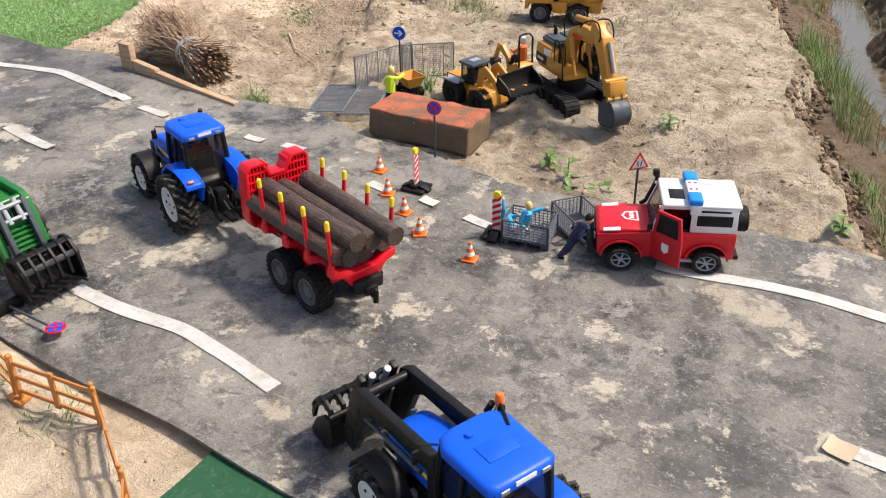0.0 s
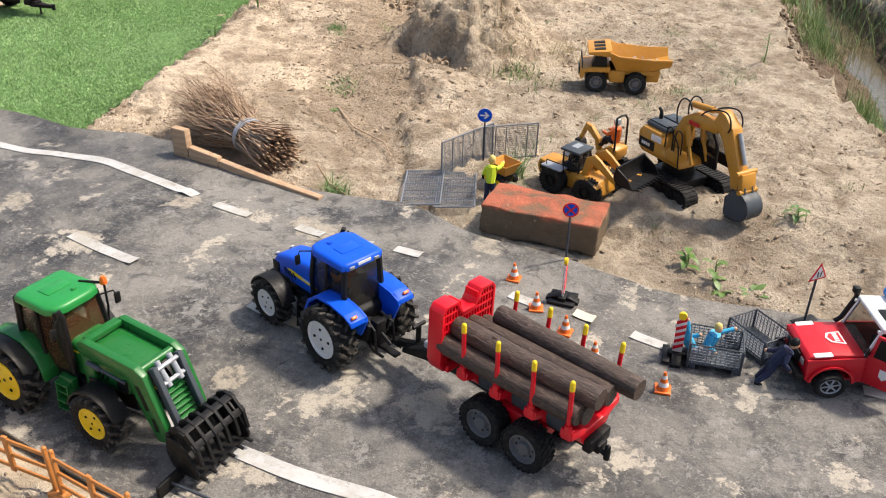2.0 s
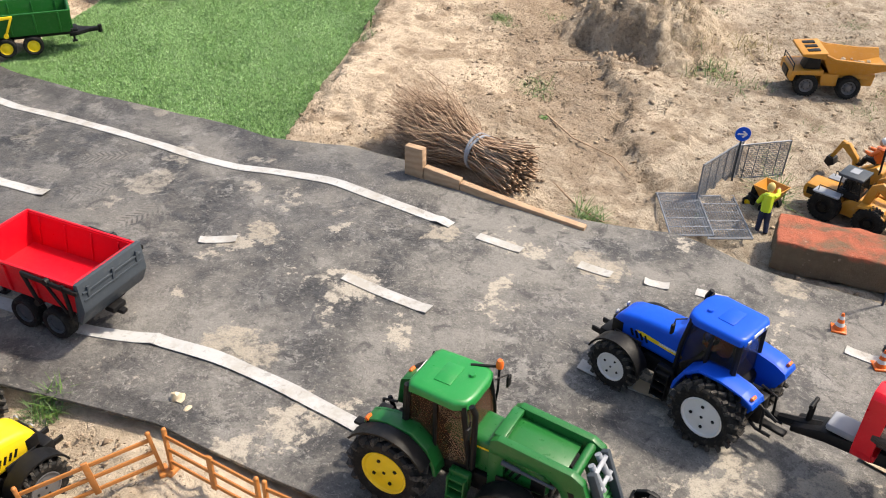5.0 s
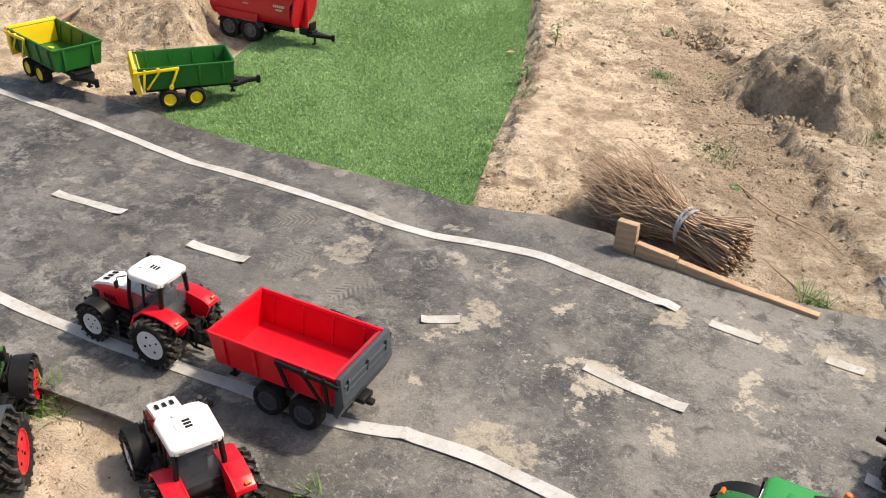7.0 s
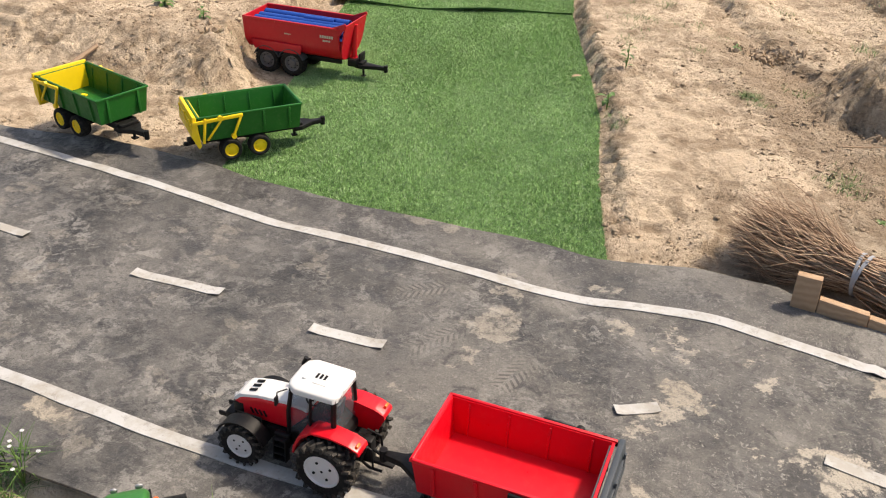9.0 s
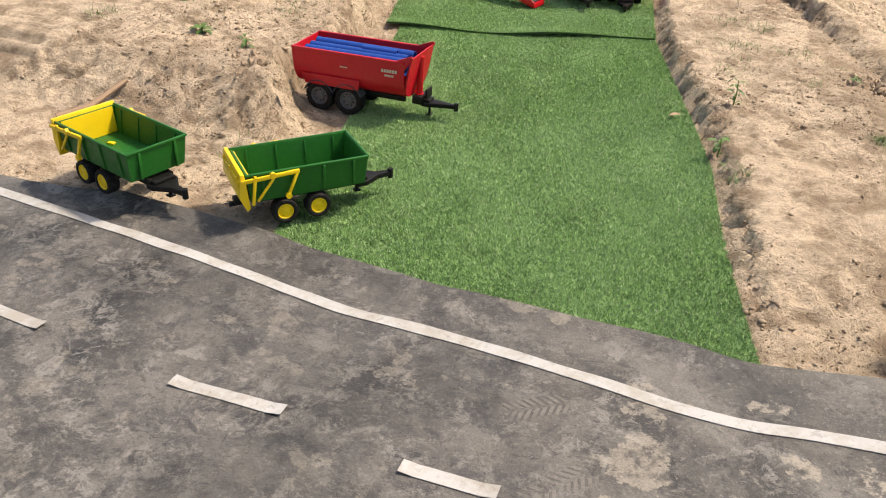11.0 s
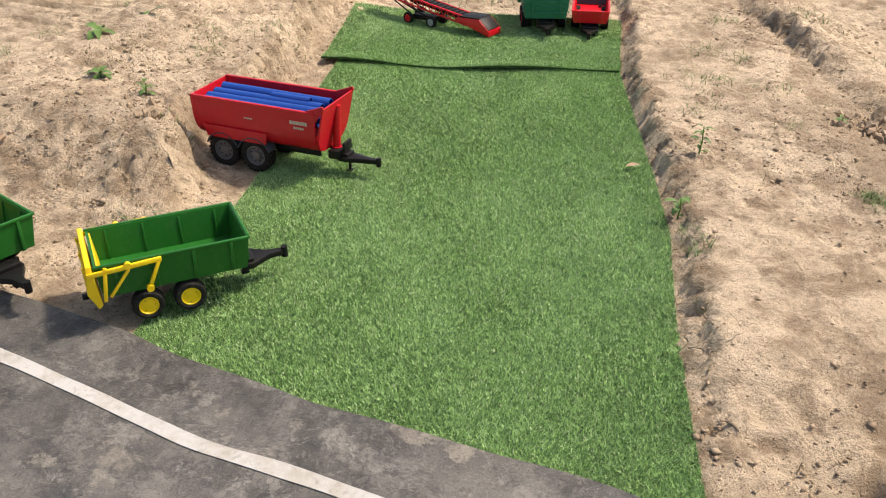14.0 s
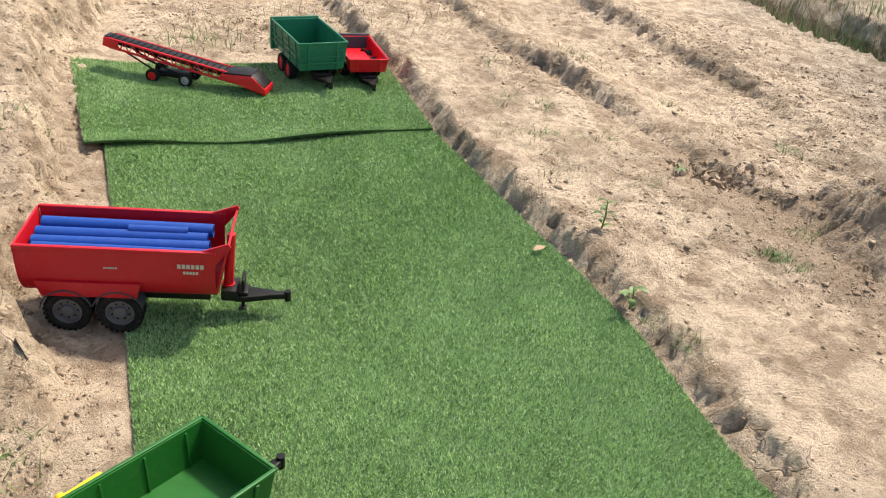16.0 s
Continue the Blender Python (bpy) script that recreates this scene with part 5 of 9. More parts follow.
def box_trailer(name, label, col, gate, rim, W1=0.135, L=0.24, z0=0.056, z1=0.116, arm=None, group="toy trailers", R=0.0295, wheelkind="rib", bed=None):
    """Tandem tipping trailer. x ahead; origin on the ground between the axles."""
    t = thing(name, label, "toy trailer", group)
    chassis(t, -0.09, 0.14, z0 - 0.012)
    tandem(t, (-0.034, 0.034), W1 * 0.82, R, 0.026, rim, wheelkind)
    x0 = 0.14
    body = tub(t, L, W1 * 0.9, W1, z0, z1, col, x0=x0)
    a = x0 - L
    b = BM()
    prism(b, [(a - 0.004, z0 - 0.014), (a - 0.017, z0 + 0.016), (a - 0.012, z1 + 0.005), (a - 0.004, z1 + 0.005), (a + 0.003, z0 - 0.008)], "y", -W1 / 2 - 0.003, W1 / 2 + 0.003, 0.001)
    tg = part("tailgate", b, gate, t)
    if gate != col:
        b = BM()
        prism(b, [(a + 0.0105, z0 + 0.005), (a + 0.0045, z1 - 0.001), (a + 0.0065, z1 - 0.001), (a + 0.0125, z0 + 0.005)], "y", -W1 / 2 + 0.009, W1 / 2 - 0.009)
        part("gate_lining", b, gate, tg)
    for y in (-0.3, 0.3):
        b = BM()
        bx(b, (x0 - 0.0005, y * W1, (z0 + z1) / 2), (0.005, 0.006, z1 - z0 - 0.004), 0.001)
        part("rib", b, col, body)
    b = BM()
    for i in range(3):
        bx(b, (a - 0.0145, 0, z0 + (z1 - z0) * (0.35 + 0.22 * i)), (0.004, W1 * 0.96, 0.004), 0.0008)
    for y in (-0.4, 0, 0.4):
        bx(b, (a - 0.0145, y * W1, z0 + (z1 - z0) * 0.6), (0.0035, 0.005, (z1 - z0) * 0.7), 0.0008, (0, -5, 0))
    part("tailgate_rail", b, gate, tg)
    if arm:
        for s in (1, -1):
            b = BM()
            y = s * (W1 / 2 + 0.006)
            bx(b, (a + 0.045, y, z1 - 0.006), (0.115, 0.005, 0.008), 0.001, (0, -3, 0))
            bx(b, (a + 0.012, y, z0 + 0.03), (0.006, 0.005, z1 - z0), 0.001, (0, 8, 0))
            bx(b, (a + 0.034, y, z0 + 0.028), (0.005, 0.004, 0.055), 0.001, (0, 38, 0))
            bx(b, (a + 0.088, y, z0 + 0.032), (0.006, 0.005, 0.056), 0.001, (0, 24, 0))
            cyl(b, (a + 0.05, y - 0.004, z1 - 0.004), (a + 0.05, y + 0.004, z1 - 0.004), 0.006)
            cyl(b, (a + 0.078, y - 0.004, z0 + 0.008), (a + 0.078, y + 0.004, z0 + 0.008), 0.006)
            part("gate_arm", b, arm, tg)
    if gate == GREY:
        b = BM()
        bx(b, (a + 0.04, 0.03, z0 + 0.007), (0.012, 0.009, 0.006), 0.001)
        part("floor_latch", b, BLACK, body, "small black latch on the floor")
    if gate == YELLOW:
        b = BM()
        bx(b, (a + 0.06, 0.012, z0 + 0.006), (0.016, 0.01, 0.004), 0.001, (0, 0, 20))
        part("floor_flap", b, YELLOW, body, "small yellow flap on the floor")
    drawbar(t, 0.13, 0.205, z0 - 0.018)
    b = BM()
    bx(b, (a - 0.006, 0, z0 - 0.02), (0.02, 0.03, 0.01), 0.002)
    bx(b, (a - 0.018, 0, z0 - 0.026), (0.016, 0.012, 0.008), 0.002)
    part("tow_hook", b, BLACK, t)
    return t


def log_trailer():
    """Timber trailer, x ahead, origin on the ground between the axles."""
    t = thing("log_trailer", "red and black timber trailer with yellow-tipped stakes, loaded with logs", "toy trailer", "toy trailers")
    b = BM()
    prism(b, [(-0.104, 0.058), (-0.104, 0.074), (0.12, 0.078), (0.2, 0.066), (0.238, 0.05), (0.238, 0.04), (0.19, 0.05), (0.1, 0.058)], "y", -0.02, 0.02, 0.003)
    part("chassis", b, BLACK, t)
    for x in (-0.058, 0.001, 0.06):
        b = BM()
        cyl(b, (x - 0.024, 0, 0.084), (x + 0.024, 0, 0.084), 0.03, n=20)
        part("tank", b, GREY, t, "dark round tank between the bunks")
    b = BM()
    tube(b, [(0.2, 0, 0.056), (0.235, 0, 0.046), (0.26, 0, 0.04)], [0.012, 0.009, 0.007], 8)
    bx(b, (0.262, 0, 0.04), (0.02, 0.014, 0.007), 0.002)
    part("drawbar", b, BLACK, t)
    b = BM()
    cyl(b, (0.222, 0.0, 0.05), (0.222, 0, 0.088), 0.0042)
    cyl(b, (0.222, -0.013, 0.09), (0.222, 0.013, 0.09), 0.0032)
    part("crank", b, BLACK, t)
    b = BM()
    bx(b, (0.176, 0, 0.077), (0.04, 0.038, 0.012), 0.004)
    part("coupling_cover", b, LTGREY, t)
    b = BM()
    bx(b, (-0.103, 0, 0.066), (0.014, 0.05, 0.02), 0.003)
    bx(b, (-0.11, 0, 0.058), (0.01, 0.022, 0.014), 0.002)
    tube(b, [(-0.11, 0, 0.054), (-0.118, 0, 0.05), (-0.121, 0, 0.05)], 0.0045)
    cyl(b, (-0.122, 0, 0.042), (-0.122, 0, 0.06), 0.0045)
    ball(b, (-0.122, 0, 0.061), 0.0045, u=10, v=6)
    part("tow_hook", b, BLACK, t)
    b = BM()
    prism(b, [(-0.04, 0.04), (-0.04, 0.062), (0.062, 0.062), (0.062, 0.04), (0.032, 0.032), (-0.008, 0.032)], "y", -0.03, 0.03, 0.003)
    part("bogie", b, RED, t)
    tandem(t, (-0.027, 0.049), 0.094, 0.036, 0.03, MIDGREY, "block")
    # bunks with stakes
    for x in (-0.0885, -0.0295, 0.0295, 0.0885):
        b = BM()
        prism(b, [(-0.056, 0.104), (-0.058, 0.092), (-0.038, 0.086), (-0.024, 0.066), (0.024, 0.066), (0.038, 0.086), (0.058, 0.092), (0.056, 0.104), (0.034, 0.1), (0.018, 0.09), (-0.018, 0.09), (-0.034, 0.1)], "x", x - 0.01, x + 0.01, 0.0015)
        bk = part("bunk", b, RED, t)
        for s in (1, -1):
            b = BM()
            bx(b, (x, s * 0.054, 0.098), (0.015, 0.01, 0.016), 0.002)
            cyl(b, (x, s * 0.054, 0.1), (x, s * 0.0545, 0.113), 0.0056, 0.0052, 12)
            cyl(b, (x, s * 0.054, 0.1), (x, s * 0.0585, 0.172), 0.0036, 0.0032, 10)
            part("stake", b, RED, bk)
            b = BM()
            cyl(b, (x, s * 0.0584, 0.17), (x, s * 0.0592, 0.182), 0.0037, 0.0036, 10)
            ball(b, (x, s * 0.0592, 0.182), 0.0036, u=10, v=6)
            part("stake_tip", b, YELLOW, bk, "yellow plastic cap")
    # headboard: a deep grid of slots with a dip in the middle, so that it looks solid from the side
    xh, dep = 0.14, 0.026
    out = [(-0.05, 0.082), (-0.056, 0.096), (-0.056, 0.178), (-0.05, 0.185), (-0.027, 0.185), (-0.014, 0.163), (0.014, 0.163), (0.027, 0.185), (0.05, 0.185), (0.056, 0.178), (0.056, 0.096), (0.05, 0.082)]
    b = BM()
    for p, q in zip(out, out[1:] + out[:1]):
        ang = math.degrees(math.atan2(q[1] - p[1], q[0] - p[0]))
        bx(b, (xh, (p[0] + q[0]) / 2, (p[1] + q[1]) / 2), (dep, math.dist(p, q) + 0.003, 0.005), 0.0008, (ang, 0, 0))
    bx(b, (xh - 0.004, 0, 0.081), (0.026, 0.09, 0.012), 0.002)
    hb = part("headboard", b, RED, t)
    for y in np.arange(-0.0495, 0.05, 0.0062):
        top = 0.163 if abs(y) < 0.016 else 0.184
        b = BM()
        bx(b, (xh, y, (0.083 + top) / 2), (dep - 0.003, 0.0022, top - 0.083))
        part("bar", b, RED, hb)
    for z in (0.1, 0.115, 0.13, 0.145, 0.158, 0.172):
        for s in (1, -1):
            lo = 0.0 if z < 0.16 else 0.022
            b = BM()
            bx(b, (xh, s * (lo + 0.056) / 2, z), (dep - 0.002, 0.056 - lo, 0.0028))
            part("crossbar", b, RED, hb)
    return t


def log_mesh(length, r, seed):
    rr = np.random.default_rng(seed)
    b = BM()
    n, k = 20, 26
    rings = []
    for i in range(k + 1):
        u = i / k
        x = (u - 0.5) * length
        ring = []
        for j in range(n):
            a = 2 * math.pi * j / n
            w = noise.noise(Vector((x * 9, math.cos(a) * 3.2, math.sin(a) * 3.2 + seed))) * 0.05 + noise.noise(Vector((x * 30, math.cos(a) * 9, math.sin(a) * 9 + seed))) * 0.035
            q = r * (1 + w) * (0.94 if i in (0, k) else 1)
            ring.append(b.verts.new((x, q * math.cos(a) + 0.002 * math.sin(x * 14 + seed), q * math.sin(a))))
        rings.append(ring)
    for p, q in zip(rings, rings[1:]):
        for j in range(n):
            b.faces.new((p[j], p[(j + 1) % n], q[(j + 1) % n], q[j]))
    b.faces.new(rings[0][::-1]), b.faces.new(rings[-1])
    bmesh.ops.recalc_face_normals(b, faces=b.faces)
    for i in range(2):
        x, a = rr.uniform(-0.35, 0.35) * length, rr.uniform(0, 6.28)
        ball(b, (x, r * 0.93 * math.cos(a), r * 0.93 * math.sin(a)), r * 0.22, u=8, v=6)
    return mesh_of(b, "log", BARK)


# the blue tractor with its timber trailer
blue = tractor("tractor", "blue toy tractor with white rims on the rubber road", BLUE, BLUE, WHITE, stripe=YELLOW, cabx=0.013)
stand(blue, -1.2215, 0.938, 163.6, 0.96)
lt = log_trailer()
LT = stand(lt, -0.8847, 0.8843, 167.7, 1.03, roll=2, tilt=-1).matrix_basis
r = 0.0158
for i, (y, z, dx, l, deg) in enumerate(((-0.038, 0.12, 0.0, 0.225, 0), (-0.006, 0.107, 0.004, 0.215, 0), (0.026, 0.116, -0.003, 0.225, 0), (0.043, 0.124, 0.004, 0.232, 0.6), (0.024, 0.147, -0.008, 0.238, 1.5), (-0.006, 0.137, -0.008, 0.238, 1.0), (-0.03, 0.152, -0.036, 0.238, -1.5))):
    lg = solo("log", log_mesh(l, r, i + 1), None, "dark brown bark-moulded log lying on the timber trailer", "log", "logs on the timber trailer")
    lg.matrix_basis = LT @ pose(0.016 + dx, y, z, 37 * i, 0.5 * (i % 3 - 1), deg)

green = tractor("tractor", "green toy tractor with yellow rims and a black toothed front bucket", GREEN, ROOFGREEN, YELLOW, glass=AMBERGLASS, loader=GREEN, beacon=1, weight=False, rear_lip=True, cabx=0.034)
for ob in green.children:
    if ob.name.split(".")[0] == "roof":
        ob.scale.x, ob.location.x = 0.79, 0.0405
    if ob.name.split(".")[0] == "step_ladder":
        ob.location.x -= 0.02
for sd in (1, -1):
    b = BM()
    prism(b, [(0.085, 0.117), (0.14, 0.117), (0.15, 0.1195), (0.085, 0.1195)], "y", sd * 0.0292, sd * 0.0298)
    part("decal", b, YELLOW, green, "thin yellow line along the hood")
stand(green, -1.582, 0.6235, -1.1)
blue2 = tractor("tractor", "blue toy tractor with a black front loader and grab bucket", BLUE, BLUE, WHITE, loader=BLACK, beacon=-1, weight=False, stripe=YELLOW)
stand(blue2, -0.321, 0.556, 162)
red1 = tractor("tractor", "red and white toy tractor hitched to the red trailer", RED, WHITE, WHITE, glass=CLEAR, hood_top=WHITE)
stand(red1, -2.5499, 0.6229, 184, 0.81)
red2 = tractor("tractor", "red and white toy tractor with white roof at the road edge", RED, WHITE, WHITE, glass=CLEAR, hood_top=WHITE)
stand(red2, -2.2539, 0.3740, 154, 0.87)
fendt = tractor("tractor", "light green toy tractor with white roof and red rims", FENDTGREEN, WHITE, RED, glass=CLEAR, beacon=-1, fender=GREY)
stand(fendt, -2.5961, 0.2380, 133)
jcb = tractor("tractor", "yellow toy tractor with black mudguards and grey rims on the sand", YELLOW, YELLOW, MIDGREY, fender=BLACK)
stand(jcb, -2.062, 0.172, 89, 0.94)

rtr = box_trailer("tipping_trailer", "bright red tipping trailer with dark grey tailgate", RED, GREY, GREY, W1=0.14, L=0.235, z0=0.066, z1=0.127, arm=BLACK, wheelkind="rib")
stand(rtr, -2.27, 0.636, 184)
gA = box_trailer("tipping_trailer", "dark green tipping trailer with yellow tailgate and rims, empty", DKGREEN, YELLOW, YELLOW, arm=YELLOW, L=0.245, R=0.0265)
stand(gA, -3.742, 1.345, -12, 1.06, z=0.032)
gB = box_trailer("tipping_trailer", "dark green trailer with yellow tailgate on the grass edge", DKGREEN, YELLOW, YELLOW, arm=YELLOW, L=0.245, R=0.0265)
stand(gB, -3.3666, 1.4518, 52, 1.04, z=0.012)


# ---- more trailers ----
def halfpipe_trailer():
    t = thing("halfpipe_trailer", "red half-pipe tipper with grey wheels, loaded with blue pipes", "toy trailer", "toy trailers")
    chassis(t, -0.09, 0.19, 0.052)
    tandem(t, (-0.042, 0.044), 0.116, 0.0395, 0.03, MIDGREY, "block")
    z0, z1, W, th = 0.062, 0.165, 0.142, 0.004
    def u(w, z, n=14, top=z1):
        return [(w / 2, top)] + [(w / 2 * math.cos(a) ** 0.55 if math.cos(a) > 0 else -(w / 2) * (-math.cos(a)) ** 0.55, z + 0.055 * (1 - math.sin(a))) for a in (math.pi * k / n for k in range(n + 1))] + [(-w / 2, top)]
    b = BM()
    outer, inner = u(W, z0), u(W - 2 * th, z0 + th)
    prism(b, outer + inner[::-1], "x", -0.112, 0.205)
    body = part("load_body", b, DKRED, t)
    for x, lean, nm in ((-0.112, -0.006, "rear_wall"), (0.2, 0.022, "front_wall")):
        b = BM()
        pts = u(W - 0.001, z0 + 0.001, top=z1 + (0.012 if x > 0 else 0.0))
        lo = [b.verts.new((x + lean * (p[1] - z0) / 0.1, *p)) for p in pts]
        hi = [b.verts.new((x + th + lean * (p[1] - z0) / 0.1, *p)) for p in pts]
        b.faces.new(lo), b.faces.new(hi[::-1])
        for i in range(len(pts)):
            j = (i + 1) % len(pts)
            b.faces.new((lo[i], hi[i], hi[j], lo[j]))
        bmesh.ops.recalc_face_normals(b, faces=b.faces)
        part(nm, b, DKRED, body)
    for s in (1, -1):
        b = BM()
        bx(b, (0.046, s * W / 2, z1), (0.322, 0.008, 0.006), 0.0015)
        part("rim_rail", b, DKRED, body)
        b = BM()
        prism(b, [(0.175, z1), (0.228, z1 + 0.02), (0.232, z1 + 0.013), (0.2, z1 - 0.03)], "y", s * (W / 2 - 0.003), s * (W / 2 + 0.001), 0.0006)
        part("side_fin", b, DKRED, body)
        b = BM()
        prism(b, [(-0.08, 0.072), (0.075, 0.072), (0.082, 0.1), (-0.09, 0.1)], "y", s * (W / 2 - 0.004), s * (W / 2 + 0.003), 0.001)
        part("side_skirt", b, DKRED, body)
        for lx, lz, ll, lh, ln in ((0.165, 0.138, 0.045, 0.008, 6), (0.165, 0.126, 0.026, 0.005, 5), (0.035, 0.13, 0.022, 0.003, 6)):
            b = BM()
            bars(b, lx, s * (W / 2 + 0.0008), lz, ll, lh, ln, s)
            part("lettering", b, PAPER, body, "pale bars of lettering on the side")
        for x in (-0.042, 0.042):
            b = BM()
            arc_plate(b, x, 0.0395, 0.0425, 0.0025, s * 0.043, s * 0.075, 20, 160)
            part("mudguard", b, GREY, t)
    b = BM()
    cyl(b, (0.218, 0, 0.06), (0.225, 0, 0.165), 0.009, 0.0075, 16)
    cyl(b, (0.217, 0, 0.05), (0.218, 0, 0.065), 0.012, n=16)
    part("tipping_ram", b, DKRED, t)
    b = BM()
    bx(b, (0.222, 0, 0.052), (0.03, 0.05, 0.022), 0.004)
    bx(b, (0.245, 0, 0.07), (0.006, 0.036, 0.024), 0.002)
    part("front_crossmember", b, BLACK, t)
    drawbar(t, 0.23, 0.315, 0.044, 0.02)
    return t


TIP = halfpipe_trailer()
TIPM = stand(TIP, -3.605, 2.028, 5, z=0.003).matrix_basis
for i, (y, z, dx, l, rr) in enumerate(((0.036, 0.150, 0.0, 0.29, 0.0125), (0.006, 0.147, -0.004, 0.285, 0.0125), (-0.023, 0.147, 0.0, 0.29, 0.0125), (-0.048, 0.148, 0.004, 0.285, 0.0115), (0.013, 0.158, 0.055, 0.1, 0.0085), (0.02, 0.125, 0.0, 0.28, 0.0125), (-0.012, 0.123, 0.0, 0.28, 0.0125))):
    b = BM()
    lathe(b, [(rr * 0.82, -l / 2), (rr, -l / 2), (rr, l / 2), (rr * 0.82, l / 2)], spin((0, 90, 0)), 18, closed=True)
    solo("pipe", b, LIGHTBLUE, "blue plastic pipe lying in the red tipper", "pipe", "blue pipes", m=TIPM @ pose(0.045 + dx, y, z, 0, 0, 0.6 * (i % 3 - 1)))

teal = box_trailer("high_sided_trailer", "bottle green high-sided trailer on the artificial grass", TEALGREEN, TEALGREEN, RED, W1=0.15, L=0.255, z0=0.058, z1=0.14)
for z in (0.08, 0.098, 0.116):
    for f, yy in (((0.255, 0.003, 0.004), 0.0735), ((0.255, 0.003, 0.004), -0.0735)):
        b = BM()
        bx(b, (0.0125, yy, z), f, 0.001)
        part("ridge", b, TEALGREEN, teal)
    b = BM()
    bx(b, (0.1405, 0, z), (0.003, 0.13, 0.004), 0.001)
    part("ridge", b, TEALGREEN, teal)
stand(teal, -3.419, 3.381, -63.5)
low = box_trailer("low_sided_trailer", "red low-sided trailer with dark rim beside the green one", RED, GREY, RED, W1=0.12, L=0.24, z0=0.045, z1=0.085)
stand(low, -3.267, 3.447, -72)


def conveyor():
    t = thing("conveyor_belt", "red lattice conveyor with black belt on small wheels", "toy conveyor")
    def zz(x):
        return 0.034 + max(0, x - 0.04) * 0.14
    for s in (1, -1):
        b = BM()
        y = s * 0.026
        for off in (0.0, 0.028):
            tube(b, [(0.03, y, zz(0.03) + off), (0.24, y, zz(0.24) + off), (0.445, y, zz(0.445) + off)], 0.0038, 6)
        for i in range(13):
            x = 0.05 + i * 0.03
            tube(b, [(x, y, zz(x)), (x + 0.015, y, zz(x + 0.015) + 0.028), (x + 0.03, y, zz(x + 0.03))], 0.0024, 5)
        bx(b, (0.44, y, zz(0.44) + 0.013), (0.05, 0.005, 0.03), 0.002, (0, -11, 0))
        part("side_truss", b, RED, t)
    b = BM()
    bx(b, (0.25, 0, zz(0.25) + 0.021), (0.43, 0.044, 0.018), 0.001, (0, -8.2, 0))
    for i in range(20):
        x = 0.045 + i * 0.021
        bx(b, (x, 0, zz(x) + 0.0315), (0.003, 0.042, 0.004), 0.0005, (0, -8.2, 0))
    part("belt", b, BLACK, t)
    b = BM()
    for s in (1, -1):
        prism(b, [(-0.07, 0.012), (-0.075, 0.03), (-0.03, 0.068), (0.07, 0.062), (0.075, 0.05)], "y", s * 0.036, s * 0.04, 0.001)
    bx(b, (-0.073, 0, 0.022), (0.004, 0.078, 0.022), 0.001)
    hp = part("hopper", b, RED, t)
    b = BM()
    prism(b, [(-0.03, 0.066), (0.06, 0.063), (0.06, 0.068), (-0.03, 0.072)], "y", -0.038, 0.038, 0.001)
    prism(b, [(-0.068, 0.03), (-0.03, 0.064), (-0.03, 0.07), (-0.072, 0.036)], "y", -0.036, 0.036, 0.001)
    part("hopper_cover", b, BLACK, hp)
    b = BM()
    for s in (1, -1):
        tube(b, [(0.18, s * 0.022, 0.02), (0.36, s * 0.022, zz(0.36))], 0.003)
        tube(b, [(0.27, s * 0.022, 0.02), (0.4, s * 0.022, zz(0.4))], 0.003)
    bx(b, (0.24, 0, 0.026), (0.1, 0.04, 0.018), 0.003)
    part("undercarriage", b, BLACK, t)
    for x, rim in ((0.19, LTGREY), (0.3, RED)):
        for s in (1, -1):
            wheel(t, (x, s * 0.036, 0.022), 0.022, 0.016, rim, "rib", 0.013)
    return t


stand(conveyor(), -3.565, 3.172, 171, 0.9)


